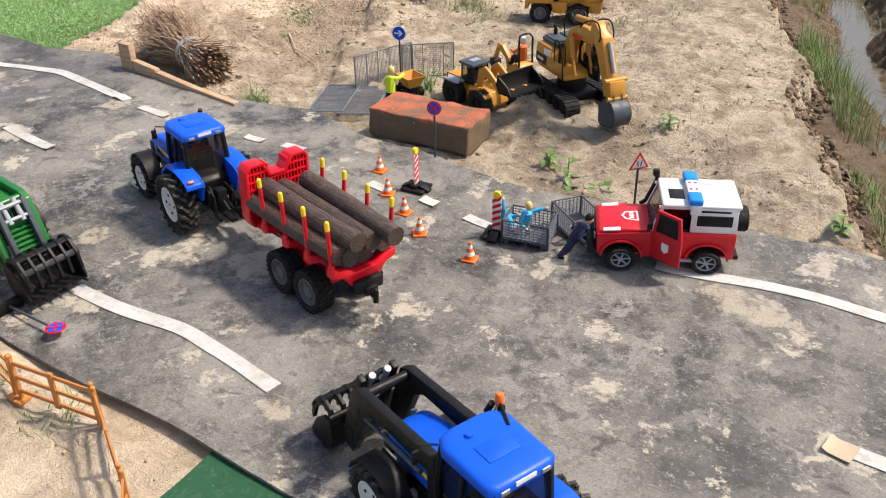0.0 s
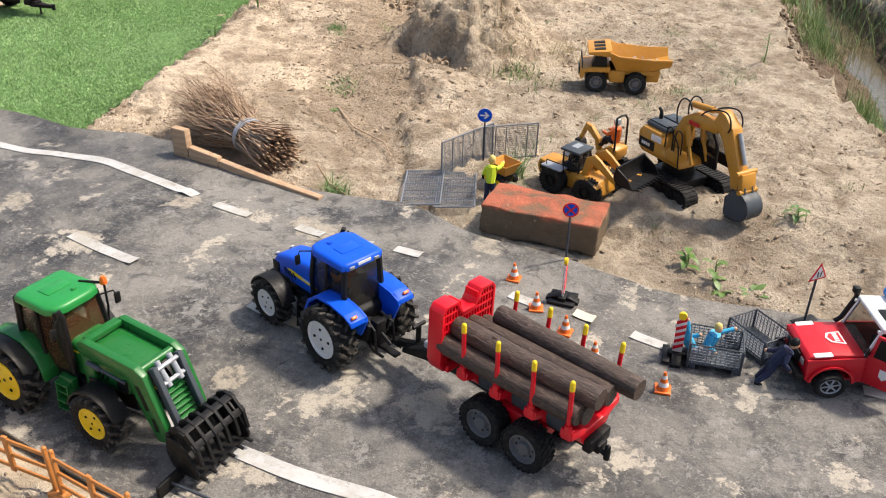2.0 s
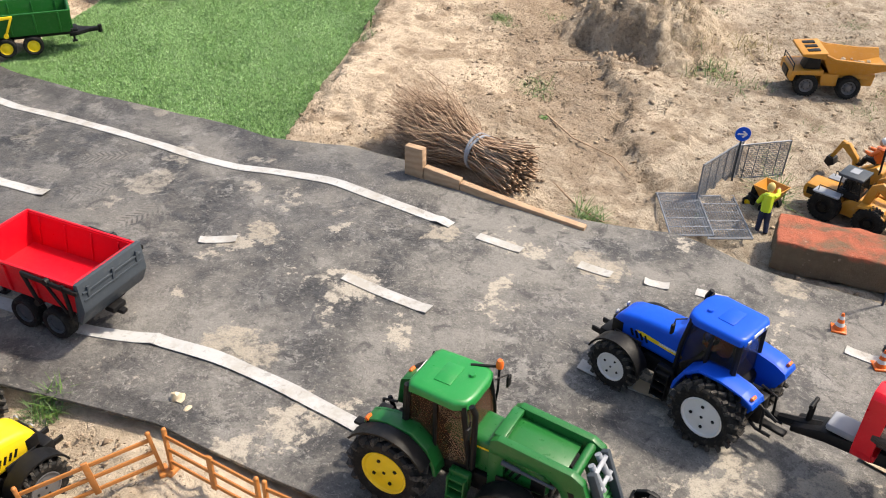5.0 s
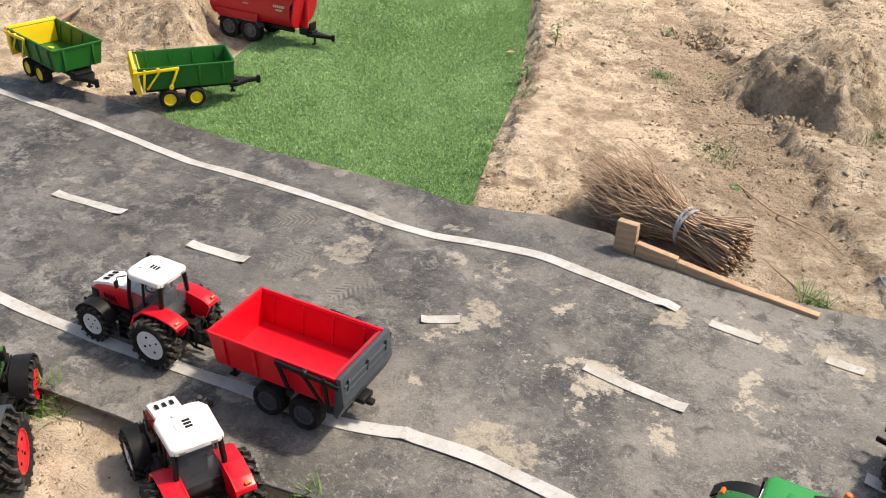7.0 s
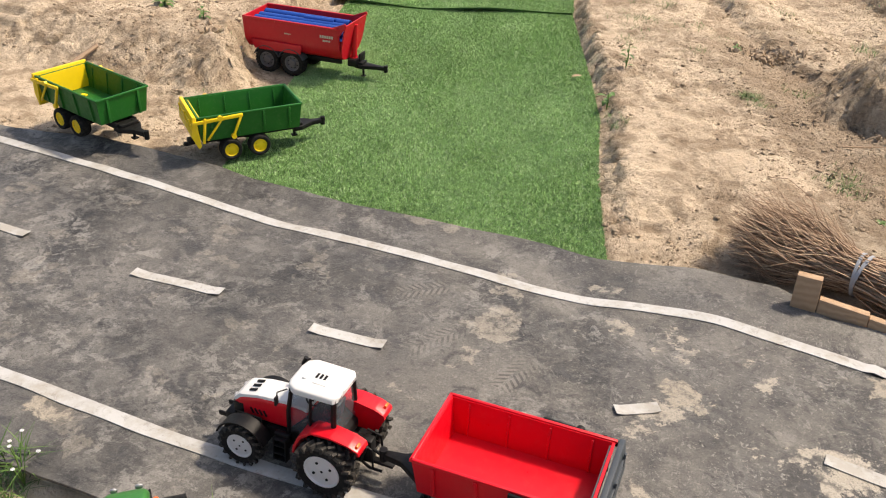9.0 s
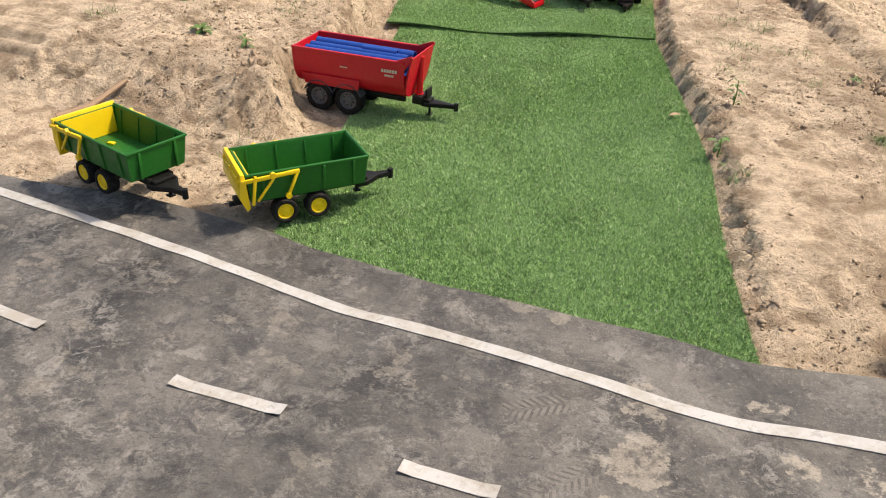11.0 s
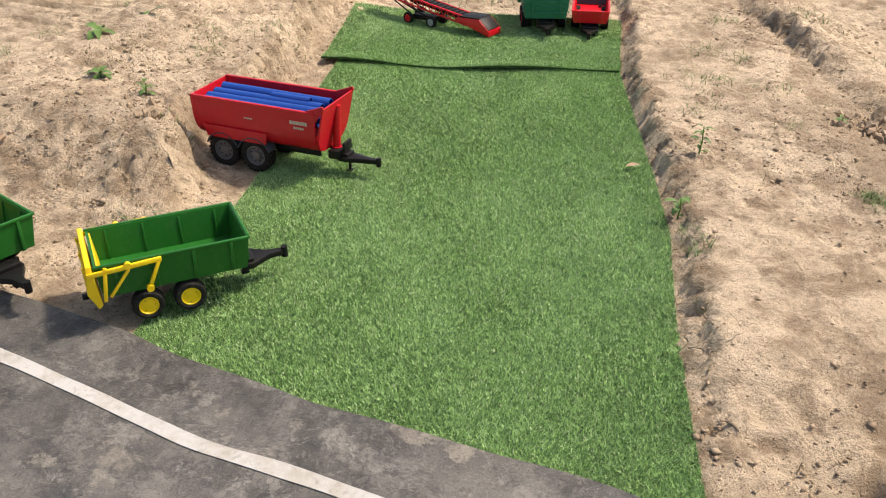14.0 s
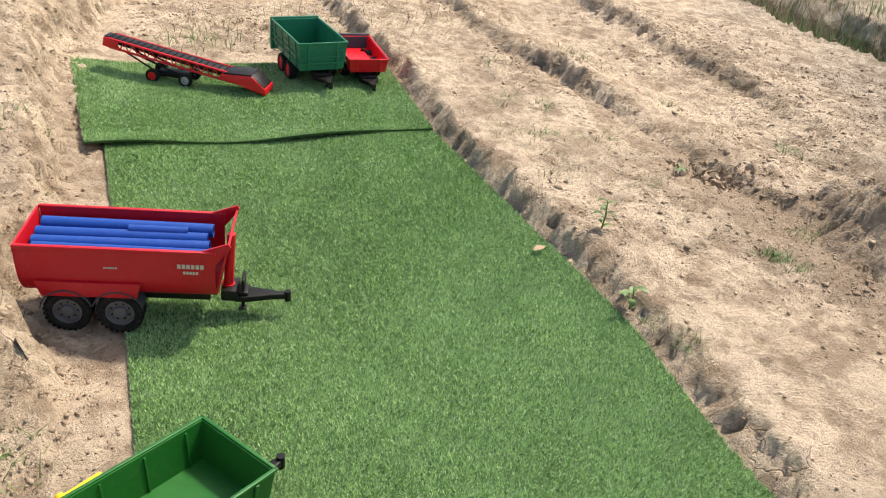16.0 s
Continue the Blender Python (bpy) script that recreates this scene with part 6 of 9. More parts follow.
# ---- rescue jeep ----
def jeep():
    t = thing("jeep", "red and white toy jeep with blue light bar, door open", "toy car")
    R, WB, hw = 0.027, 0.1475, 0.052
    for s in (1, -1):
        wheel(t, (0, s * 0.05, R), R, 0.024, LTGREY, "spoke", R * 0.66)
        wheel(t, (WB, s * 0.05, R), R, 0.024, LTGREY, "spoke", R * 0.66)
    b = BM()
    bx(b, (0.075, 0, 0.03), (0.24, 0.05, 0.014), 0.002)
    for x in (0, WB):
        cyl(b, (x, -0.045, R), (x, 0.045, R), 0.006)
    part("chassis", b, BLACK, t)
    def arch(cx):
        return [(cx + 0.034 * math.cos(radians(a)), 0.033 + 0.034 * math.sin(radians(a)) * 0.9) for a in range(180, -1, -20)]
    side = [(-0.046, 0.036), *arch(0), (0.05, 0.033), (0.1, 0.033), *arch(WB), (0.19, 0.036), (0.192, 0.082), (0.1, 0.09), (0.1, 0.094), (-0.046, 0.094)]
    b = BM()
    for s in (1, -1):
        prism(b, side, "y", s * (hw - 0.004), s * hw, 0.0008)
    bx(b, (-0.044, 0, 0.066), (0.004, 2 * hw - 0.004, 0.056), 0.001)
    bx(b, (0.188, 0, 0.06), (0.006, 2 * hw - 0.004, 0.044), 0.002)
    prism(b, [(0.098, 0.088), (0.098, 0.0945), (0.15, 0.0935), (0.186, 0.088), (0.193, 0.08), (0.19, 0.074)], "y", -hw + 0.0045, hw - 0.0045, 0.002)
    bx(b, (0.04, 0, 0.037), (0.17, 2 * hw - 0.01, 0.004))
    part("body", b, DKRED, t)
    for s in (1, -1):
        for cx in (0, WB):
            b = BM()
            arc_plate(b, cx, 0.033, 0.034, 0.004, s * (hw - 0.001), s * (hw + 0.004), 0, 180, 14)
            part("wheel_arch", b, DKRED, t)
        b = BM()
        bx(b, (0.166, s * 0.0445, 0.0905), (0.03, 0.011, 0.0022), 0.0006, (0, 7, 0))
        part("wing_panel", b, WHITE, t, "white wing-top panel")
        b = BM()
        bx(b, (0.045, s * (hw + 0.004), 0.031), (0.075, 0.008, 0.004), 0.001)
        part("side_step", b, LTGREY, t)
        b = BM()
        bx(b, (0.1945, s * 0.036, 0.069), (0.003, 0.012, 0.012), 0.003)
        part("headlight", b, SILVER, t)
        b = BM()
        bx(b, (-0.0475, s * 0.04, 0.075), (0.003, 0.007, 0.012), 0.001)
        part("rear_lamp", b, ORANGE, t)
    b = BM()
    bx(b, (0.1945, 0, 0.066), (0.004, 0.05, 0.022), 0.001)
    for k in range(5):
        bx(b, (0.1968, 0, 0.058 + k * 0.004), (0.0012, 0.046, 0.0018))
    part("grille", b, BLACK, t)
    b = BM()
    bx(b, (0.2, 0, 0.043), (0.014, 0.106, 0.014), 0.003)
    part("bumper", b, BLACK, t)
    b = BM()
    bx(b, (-0.05, 0, 0.038), (0.01, 0.1, 0.01), 0.002)
    part("bumper", b, BLACK, t)
    b = BM()
    prism(b, [(0.118, -0.018), (0.118, 0.018), (0.142, 0.013), (0.148, 0.0), (0.142, -0.013)], "z", 0.0945, 0.0952)
    part("badge", b, WHITE, t, "plain white shield on the bonnet")
    b = BM()
    prism(b, [(0.121, -0.014), (0.121, 0.014), (0.139, 0.01), (0.144, 0.0), (0.139, -0.01)], "z", 0.0952, 0.0957)
    part("badge", b, DKRED, t, "red field on the white shield")
    b = BM()
    for k in range(4):
        bx(b, (0.13, -0.009 + k * 0.006, 0.0958), (0.008, 0.004, 0.0006))
    part("badge", b, WHITE, t, "plain pale bars on the red field")
    # upper body
    b = BM()
    for s in (1, -1):
        prism(b, [(-0.046, 0.094), (-0.044, 0.15), (0.034, 0.15), (0.034, 0.094)], "y", s * (hw - 0.006), s * (hw - 0.002), 0.0006)
        tube(b, [(0.099, s * (hw - 0.005), 0.093), (0.082, s * (hw - 0.007), 0.15)], 0.0028, 6)
        bx(b, (0.06, s * (hw - 0.006), 0.148), (0.06, 0.004, 0.006), 0.001)
    bx(b, (-0.043, 0, 0.122), (0.004, 2 * hw - 0.008, 0.056), 0.001)
    part("upper_body", b, WHITE, t, "white upper body")
    b = BM()
    bx(b, (0.018, 0, 0.1535), (0.134, 2 * hw - 0.002, 0.009), 0.004, seg=3)
    for y in (-0.03, -0.01, 0.01, 0.03):
        bx(b, (0.0, y, 0.1585), (0.08, 0.004, 0.0016), 0.0006)
    rf = part("roof", b, WHITE, t, "ribbed white roof")
    b = BM()
    bx(b, (0.058, 0.012, 0.1588), (0.026, 0.034, 0.0022), 0.0008)
    part("sunroof", b, BLACK, rf)
    for s in (1, -1):
        b = BM()
        bx(b, (-0.006, s * (hw + 0.0002 - 0.002), 0.122), (0.06, 0.0016, 0.024), 0.0007)
        part("window_pane", b, BLACK, t, "dark side window")
        b = BM()
        bx(b, (-0.006, s * (hw - 0.0008), 0.144), (0.05, 0.0016, 0.004), 0.0007)
        part("window_pane", b, BLACK, t, "dark side window")
    b = BM()
    prism(b, [(0.1005, 0.095), (0.0835, 0.149), (0.0815, 0.149), (0.0985, 0.095)], "y", -hw + 0.009, hw - 0.009)
    part("windscreen", b, GLASS, t)
    b = BM()
    for s in (1, -1):
        bx(b, (0.035, s * 0.022, 0.062), (0.03, 0.03, 0.024), 0.004)
        bx(b, (0.02, s * 0.022, 0.09), (0.008, 0.03, 0.045), 0.003, (0, -8, 0))
    bx(b, (0.088, 0, 0.082), (0.018, 0.09, 0.02), 0.004)
    part("seat", b, BLACK, t)
    # open door on the left side
    b = BM()
    prism(b, [(0.0, 0.036), (0.0, 0.094), (-0.006, 0.148), (-0.01, 0.148), (-0.054, 0.148), (-0.06, 0.094), (-0.06, 0.036)], "y", -0.0022, 0.0022, 0.0008)
    d = part("door", b, DKRED, t, "red door standing open")
    d.matrix_basis = pose(0.096, hw, 0, 0, 0, -42)
    b = BM()
    prism(b, [(-0.007, 0.1), (-0.011, 0.142), (-0.049, 0.142), (-0.053, 0.1)], "y", -0.003, 0.003, 0.0006)
    part("door_pane", b, BLACK, d)
    b = BM()
    prism(b, [(-0.022, 0.08), (-0.036, 0.08), (-0.036, 0.064), (-0.029, 0.057), (-0.022, 0.064)], "y", 0.0024, 0.003)
    part("door_badge", b, WHITE, d, "plain white shield on the door")
    b = BM()
    bx(b, (0.002, 0.008, 0.108), (0.004, 0.012, 0.016), 0.001)
    part("door_mirror", b, BLACK, d)
    # light bar, snorkel, spare wheel
    b = BM()
    bx(b, (0.03, 0, 0.165), (0.022, 0.05, 0.012), 0.003)
    for s in (1, -1):
        bx(b, (0.03, s * (hw + 0.001), 0.15), (0.016, 0.006, 0.024), 0.001)
    lb = part("light_bar", b, WHITE, t)
    for s in (1, -1):
        b = BM()
        bx(b, (0.03, s * 0.04, 0.166), (0.024, 0.034, 0.015), 0.004, seg=3)
        part("blue_lamp", b, CLEARBLUE, lb, "clear blue flashing lamp")
        for xx in (0.025, 0.035):
            b = BM()
            cyl(b, (xx, s * 0.012, 0.1708), (xx, s * 0.012, 0.172), 0.0026, n=10)
            part("red_spot", b, RED, lb, "small round red lamp")
    b = BM()
    tube(b, [(0.11, -hw - 0.003, 0.09), (0.1, -hw - 0.003, 0.1), (0.085, -hw - 0.001, 0.15), (0.086, -hw - 0.001, 0.165)], 0.0045, 8)
    bx(b, (0.088, -hw - 0.001, 0.168), (0.012, 0.012, 0.014), 0.003)
    part("snorkel", b, BLACK, t)
    sp = wheel(t, (-0.058, 0.004, 0.095), R, 0.02, BLACK, "rib", R * 0.6)
    sp.name = "spare_wheel"
    sp.matrix_basis = pose(-0.06, 0.0, 0.1, 0, 0, 90)
    return t


jp = stand(jeep(), -0.422, 1.3255, 209)
jp.scale = (0.95, 0.97, 0.8)


# ---- site machines ----
def track(t, y, L, R, w, label="black rubber crawler track"):
    b = BM()
    def oval(r):
        return [(L / 2 + r * math.cos(radians(a)), R + r * math.sin(radians(a))) for a in range(-90, 91, 15)] + [(-L / 2 + r * math.cos(radians(a)), R + r * math.sin(radians(a))) for a in range(90, 271, 15)]
    o, i = oval(R), oval(R * 0.8)
    n = len(o)
    vo = [[b.verts.new((p[0], yy, p[1])) for p in ring] for ring in (o, i) for yy in (y - w / 2, y + w / 2)]
    for k in range(n):
        j = (k + 1) % n
        for p, q in ((vo[0], vo[1]), (vo[2], vo[3]), (vo[0], vo[2]), (vo[1], vo[3])):
            b.faces.new((p[k], p[j], q[j], q[k]))
    per = 2 * L + 2 * math.pi * R
    m = int(per / 0.0085)
    for k in range(m):
        s = per * k / m
        if s < L:
            p, a = (-L / 2 + s, 2 * R), 0
        elif s < L + math.pi * R:
            a = -(s - L) / R
            p = (L / 2 - R * math.sin(a), R + R * math.cos(a))
        elif s < 2 * L + math.pi * R:
            p, a = (L / 2 - (s - L - math.pi * R), 0), 0
        else:
            a = -(s - 2 * L - math.pi * R) / R
            p = (-L / 2 + R * math.sin(a), R - R * math.cos(a))
        bx(b, (p[0], y, p[1]), (0.0048, w, 0.0034), 0, (0, -math.degrees(a), 0))
    bmesh.ops.recalc_face_normals(b, faces=b.faces)
    tr = part("crawler_track", b, RUBBER, t, label)
    b = BM()
    bx(b, (0, y, R), (L, w * 0.7, R * 1.1), 0.003)
    for x in np.linspace(-L / 2, L / 2, 6):
        cyl(b, (x, y - w * 0.42, R), (x, y + w * 0.42, R), R * 0.55, n=12)
    part("track_frame", b, BLACK, tr)


def excavator():
    t = thing("excavator", "yellow crawler excavator with its bucket set on the ground", "toy excavator", "site machines")
    for s in (1, -1):
        track(t, s * 0.052, 0.155, 0.021, 0.034)
    b = BM()
    bx(b, (0, 0, 0.03), (0.1, 0.075, 0.02), 0.004)
    cyl(b, (0, 0, 0.035), (0, 0, 0.05), 0.034, n=24)
    part("undercarriage", b, BLACK, t)
    up = Matrix.Rotation(radians(-1), 4, "Z")
    def sub(name, b, mat, parent=t, label=""):
        b.transform(up)
        return part(name, b, mat, parent, label)
    b = BM()
    cyl(b, (0, 0, 0.045), (0, 0, 0.072), 0.032, n=24)
    sub("slew_ring", b, BLACK)
    b = BM()
    prism(b, [(-0.07, 0.068), (-0.082, 0.078), (-0.084, 0.11), (-0.074, 0.124), (-0.016, 0.124), (-0.006, 0.09), (0.046, 0.084), (0.05, 0.068)], "y", -0.048, 0.048, 0.007)
    bx(b, (0.024, -0.036, 0.086), (0.04, 0.024, 0.03), 0.004)
    body = sub("body", b, CATYELLOW)
    b = BM()
    bx(b, (-0.042, 0.0, 0.1285), (0.062, 0.076, 0.01), 0.004)
    for k in (-1, 1):
        bx(b, (-0.042, k * 0.018, 0.135), (0.056, 0.03, 0.003), 0.001)
    sub("engine_cover", b, GREY, body)
    b = BM()
    cyl(b, (-0.06, -0.012, 0.13), (-0.06, -0.012, 0.148), 0.0042)
    tube(b, [(-0.06, -0.012, 0.147), (-0.062, -0.012, 0.154), (-0.068, -0.012, 0.156)], 0.0036, 8)
    sub("exhaust", b, BLACK, body)
    for x in (-0.004, 0.022):
        b = BM()
        tube(b, eased([(x, -0.044, 0.1), (x, -0.044, 0.142), (x + 0.01, -0.044, 0.148), (x + 0.02, -0.044, 0.142), (x + 0.021, -0.044, 0.1)], 2), 0.0015)
        sub("handrail", b, BLACK, body)
    b = BM()
    tube(b, eased([(0.045, -0.049, 0.072), (0.042, -0.05, 0.12), (0.022, -0.05, 0.138)], 2), 0.0015)
    sub("handrail", b, BLACK, body)
    b = BM()
    prism(b, [(-0.076, 0.08), (-0.076, 0.1), (-0.03, 0.1), (-0.03, 0.08)], "y", -0.0478, -0.0492)
    sub("side_vent", b, BLACK, body)
    b = BM()
    bx(b, (-0.026, -0.0486, 0.11), (0.03, 0.0016, 0.013), 0.0004)
    bars(b, -0.055, -0.0496, 0.09, 0.026, 0.006, 4, -1)
    sub("decal", b, WHITE, body, "plain white decal bars")
    b = BM()
    for q in ([(0.0, 0.072), (0.0, 0.16), (0.006, 0.16), (0.006, 0.072)], [(0.0, 0.154), (0.0, 0.16), (0.06, 0.16), (0.084, 0.125), (0.078, 0.122), (0.056, 0.154)], [(0.078, 0.126), (0.084, 0.126), (0.088, 0.072), (0.082, 0.072)], [(0.0, 0.072), (0.0, 0.096), (0.086, 0.096), (0.088, 0.072)]):
        for y0 in (0.012, 0.046):
            prism(b, q, "y", y0, y0 + 0.005, 0.0008, 1)
    bx(b, (0.03, 0.031, 0.159), (0.062, 0.042, 0.005), 0.002)
    bx(b, (0.02, 0.031, 0.098), (0.026, 0.024, 0.03), 0.004)
    cabp = sub("cab", b, BLACK)
    b = BM()
    for y0 in (0.0135, 0.0485):
        prism(b, [(0.005, 0.095), (0.005, 0.156), (0.056, 0.156), (0.08, 0.124), (0.083, 0.095)], "y", y0, y0 + 0.001)
    sub("cab_pane", b, GLASS, cabp)
    b = BM()
    prism(b, [(-0.006, 0.068), (-0.022, 0.098), (-0.008, 0.135), (0.008, 0.166), (0.036, 0.183), (0.094, 0.186), (0.105, 0.172), (0.1, 0.161), (0.054, 0.158), (0.024, 0.147), (0.008, 0.108), (0.016, 0.068)], "y", -0.019, 0.005, 0.003)
    boom = sub("boom", b, CATYELLOW)
    b = BM()
    bars(b, 0.045, -0.0226, 0.164, 0.03, 0.008, 5, -1)
    sub("lettering", b, DKRED, boom, "worn dark lettering bars")
    for s in (0.013, -0.027):
        b = BM()
        cyl(b, (0.06, s, 0.082), (0.045, s, 0.118), 0.0034)
        cyl(b, (0.045, s, 0.118), (0.034, s, 0.158), 0.0058)
        sub("boom_ram", b, CATYELLOW, boom)
    b = BM()
    cyl(b, (0.02, -0.007, 0.194), (0.075, -0.007, 0.2), 0.0066)
    cyl(b, (0.075, -0.007, 0.2), (0.108, -0.007, 0.203), 0.0034)
    sub("stick_ram", b, CATYELLOW, boom)
    b = BM()
    prism(b, [(0.092, 0.188), (0.104, 0.212), (0.118, 0.206), (0.142, 0.186), (0.176, 0.11), (0.18, 0.075), (0.161, 0.072), (0.156, 0.092), (0.12, 0.158), (0.102, 0.174)], "y", -0.02, 0.006, 0.003)
    stick = sub("stick", b, CATYELLOW, boom)
    b = BM()
    cyl(b, (0.182, -0.032, 0.112), (0.182, 0.018, 0.112), 0.005)
    bx(b, (0.188, -0.007, 0.095), (0.012, 0.036, 0.034), 0.002, (0, -10, 0))
    cyl(b, (0.193, -0.03, 0.078), (0.193, 0.016, 0.078), 0.005)
    sub("bucket_link", b, CATYELLOW, stick)
    b = BM()
    cyl(b, (0.15, -0.007, 0.18), (0.176, -0.007, 0.125), 0.0045)
    sub("bucket_ram", b, SILVER, stick)
    for s in (0.008, -0.022):
        b = BM()
        tube(b, eased([(-0.002, s, 0.15), (-0.008, s, 0.178), (0.002, s, 0.204), (0.024, s, 0.206), (0.034, s, 0.188)]), 0.0016)
        sub("hose", b, BLACK, boom, "black hydraulic hose")
        b = BM()
        tube(b, eased([(0.06, s, 0.187), (0.072, s, 0.2), (0.1, s, 0.212), (0.128, s, 0.215), (0.14, s, 0.192), (0.134, s, 0.178)]), 0.0016)
        sub("hose", b, BLACK, boom, "black hydraulic hose")
    b = BM()
    arc = [(0.19 + 0.04 * math.cos(radians(k)), 0.038 + 0.037 * math.sin(radians(k))) for k in range(112, -86, -18)]
    inn = [(0.19 + 0.037 * math.cos(radians(k)), 0.038 + 0.034 * math.sin(radians(k))) for k in range(-86, 113, 18)]
    prism(b, arc + inn, "y", -0.033, 0.018)
    for s in (-0.033, 0.016):
        prism(b, arc + [(0.158, 0.004), (0.154, 0.05)], "y", s, s + 0.002)
    for s in (-0.02, 0.004):
        prism(b, [(0.17, 0.07), (0.172, 0.084), (0.2, 0.088), (0.204, 0.074)], "y", s - 0.002, s + 0.002)
    smaller = Matrix.Translation((0.182, -0.007, 0.084)) @ Matrix.Scale(0.8, 4) @ Matrix.Translation((-0.182, 0.007, -0.084))
    b.transform(smaller)
    bk = sub("bucket", b, GREY, stick, "dark grey toothed bucket")
    for k in range(5):
        b = BM()
        bx(b, (0.178, -0.029 + k * 0.0112, 0.002), (0.03, 0.007, 0.005), 0.0008, (0, -6, 0))
        b.transform(smaller)
        sub("tooth", b, BLACK, bk)
    return t


stand(excavator(), -0.942, 1.807, -31, 1.08, z=0.026)


def wheel_loader():
    t = thing("wheel_loader", "yellow wheel loader with a dark bucket, standing behind the brick", "toy loader", "site machines")
    R = 0.034
    for x in (0, 0.1):
        for s in (1, -1):
            wheel(t, (x, s * 0.04, R), R, 0.026, BLACK, "block", R * 0.5)
    b = BM()
    prism(b, [(-0.055, 0.03), (-0.06, 0.05), (-0.055, 0.066), (0.01, 0.066), (0.03, 0.05), (0.03, 0.025)], "y", -0.028, 0.028, 0.004)
    bx(b, (0.0, 0, 0.058), (0.04, 0.09, 0.006), 0.001)
    body = part("engine_body", b, CATYELLOW, t)
    b = BM()
    prism(b, [(0.03, 0.02), (0.03, 0.05), (0.055, 0.07), (0.12, 0.06), (0.135, 0.03), (0.12, 0.015)], "y", -0.026, 0.026, 0.003)
    fr = part("front_frame", b, CATYELLOW, t)
    for s in (1, -1):
        b = BM()
        bx(b, (0.0, s * 0.04, 0.0665), (0.058, 0.028, 0.004), 0.0012)
        part("side_deck", b, LTGREY, t)
        b = BM()
        prism(b, [(0.062, 0.05), (0.07, 0.066), (0.1, 0.068), (0.13, 0.056), (0.132, 0.052), (0.1, 0.063), (0.072, 0.061)], "y", s * 0.026, s * 0.05, 0.001)
        part("mudguard", b, CATYELLOW, t)
        b = BM()
        bx(b, (-0.035, s * 0.0285, 0.05), (0.03, 0.001, 0.016))
        part("side_vent", b, BLACK, body)
        b = BM()
        prism(b, [(0.068, 0.064), (0.078, 0.108), (0.1, 0.122), (0.118, 0.112), (0.158, 0.082), (0.2, 0.092), (0.202, 0.078), (0.156, 0.068), (0.112, 0.092), (0.096, 0.1), (0.086, 0.062)], "y", s * 0.017, s * 0.025, 0.0015)
        part("lift_arm", b, CATYELLOW, fr)
        b = BM()
        tube(b, [(-0.02, s * 0.044, 0.06), (-0.02, s * 0.044, 0.08), (0.03, s * 0.044, 0.08), (0.03, s * 0.044, 0.06)], 0.0014, 5)
        part("handrail", b, BLACK, body)
    b = BM()
    prism(b, [(0.012, 0.06), (0.012, 0.076), (0.062, 0.076), (0.066, 0.06)], "y", -0.026, 0.026, 0.002)
    bx(b, (0.028, 0, 0.084), (0.02, 0.024, 0.022), 0.003)
    cb = part("cab", b, BLACK, t)
    for s in (1, -1):
        for x0, x1 in ((0.0135, 0.0145), (0.038, 0.036), (0.0615, 0.0555)):
            b = BM()
            tube(b, [(x0, s * 0.0245, 0.074), (x1, s * 0.0235, 0.109)], 0.0019, 6)
            part("pillar", b, BLACK, cb)
        b = BM()
        prism(b, [(0.0145, 0.076), (0.0155, 0.108), (0.055, 0.108), (0.061, 0.076)], "y", s * 0.0235, s * 0.0242)
        part("cab_pane", b, GLASS, cb)
    b = BM()
    prism(b, [(0.061, 0.076), (0.055, 0.108), (0.0557, 0.108), (0.0617, 0.076)], "y", -0.022, 0.022)
    part("cab_pane", b, GLASS, cb)
    b = BM()
    bx(b, (0.034, 0, 0.1115), (0.056, 0.058, 0.007), 0.0025)
    rf = part("cab_roof", b, GREY, cb)
    b = BM()
    bx(b, (0.032, 0.004, 0.1155), (0.018, 0.026, 0.001))
    part("decal", b, LTGREY, rf, "pale plain label on the cab roof")
    b = BM()
    for k in range(4):
        bx(b, (-0.0585, 0, 0.036 + k * 0.006), (0.003, 0.04, 0.003))
    part("radiator", b, BLACK, body)
    b = BM()
    prism(b, [(0.158, 0.06), (0.15, 0.03), (0.158, 0.006), (0.205, 0.003), (0.205, 0.006), (0.164, 0.01), (0.156, 0.03), (0.163, 0.06)], "y", -0.058, 0.058)
    for s in (1, -1):
        prism(b, [(0.158, 0.06), (0.15, 0.03), (0.158, 0.006), (0.2, 0.003), (0.19, 0.03)], "y", s * 0.055, s * 0.058)
    bk = part("bucket", b, BLACK, fr, "dark loading bucket")
    bk.matrix_basis = pose(0.028, 0, 0.064, 0, -6, 0) @ Matrix.Diagonal((1.0, 0.95, 0.8, 1))
    for k in range(9):
        b = BM()
        bx(b, (0.208, -0.052 + k * 0.013, 0.005), (0.014, 0.004, 0.004), 0.0008)
        part("tooth", b, BLACK, bk)
    return t


stand(wheel_loader(), -1.178, 1.711, -15, 0.95, roll=1)


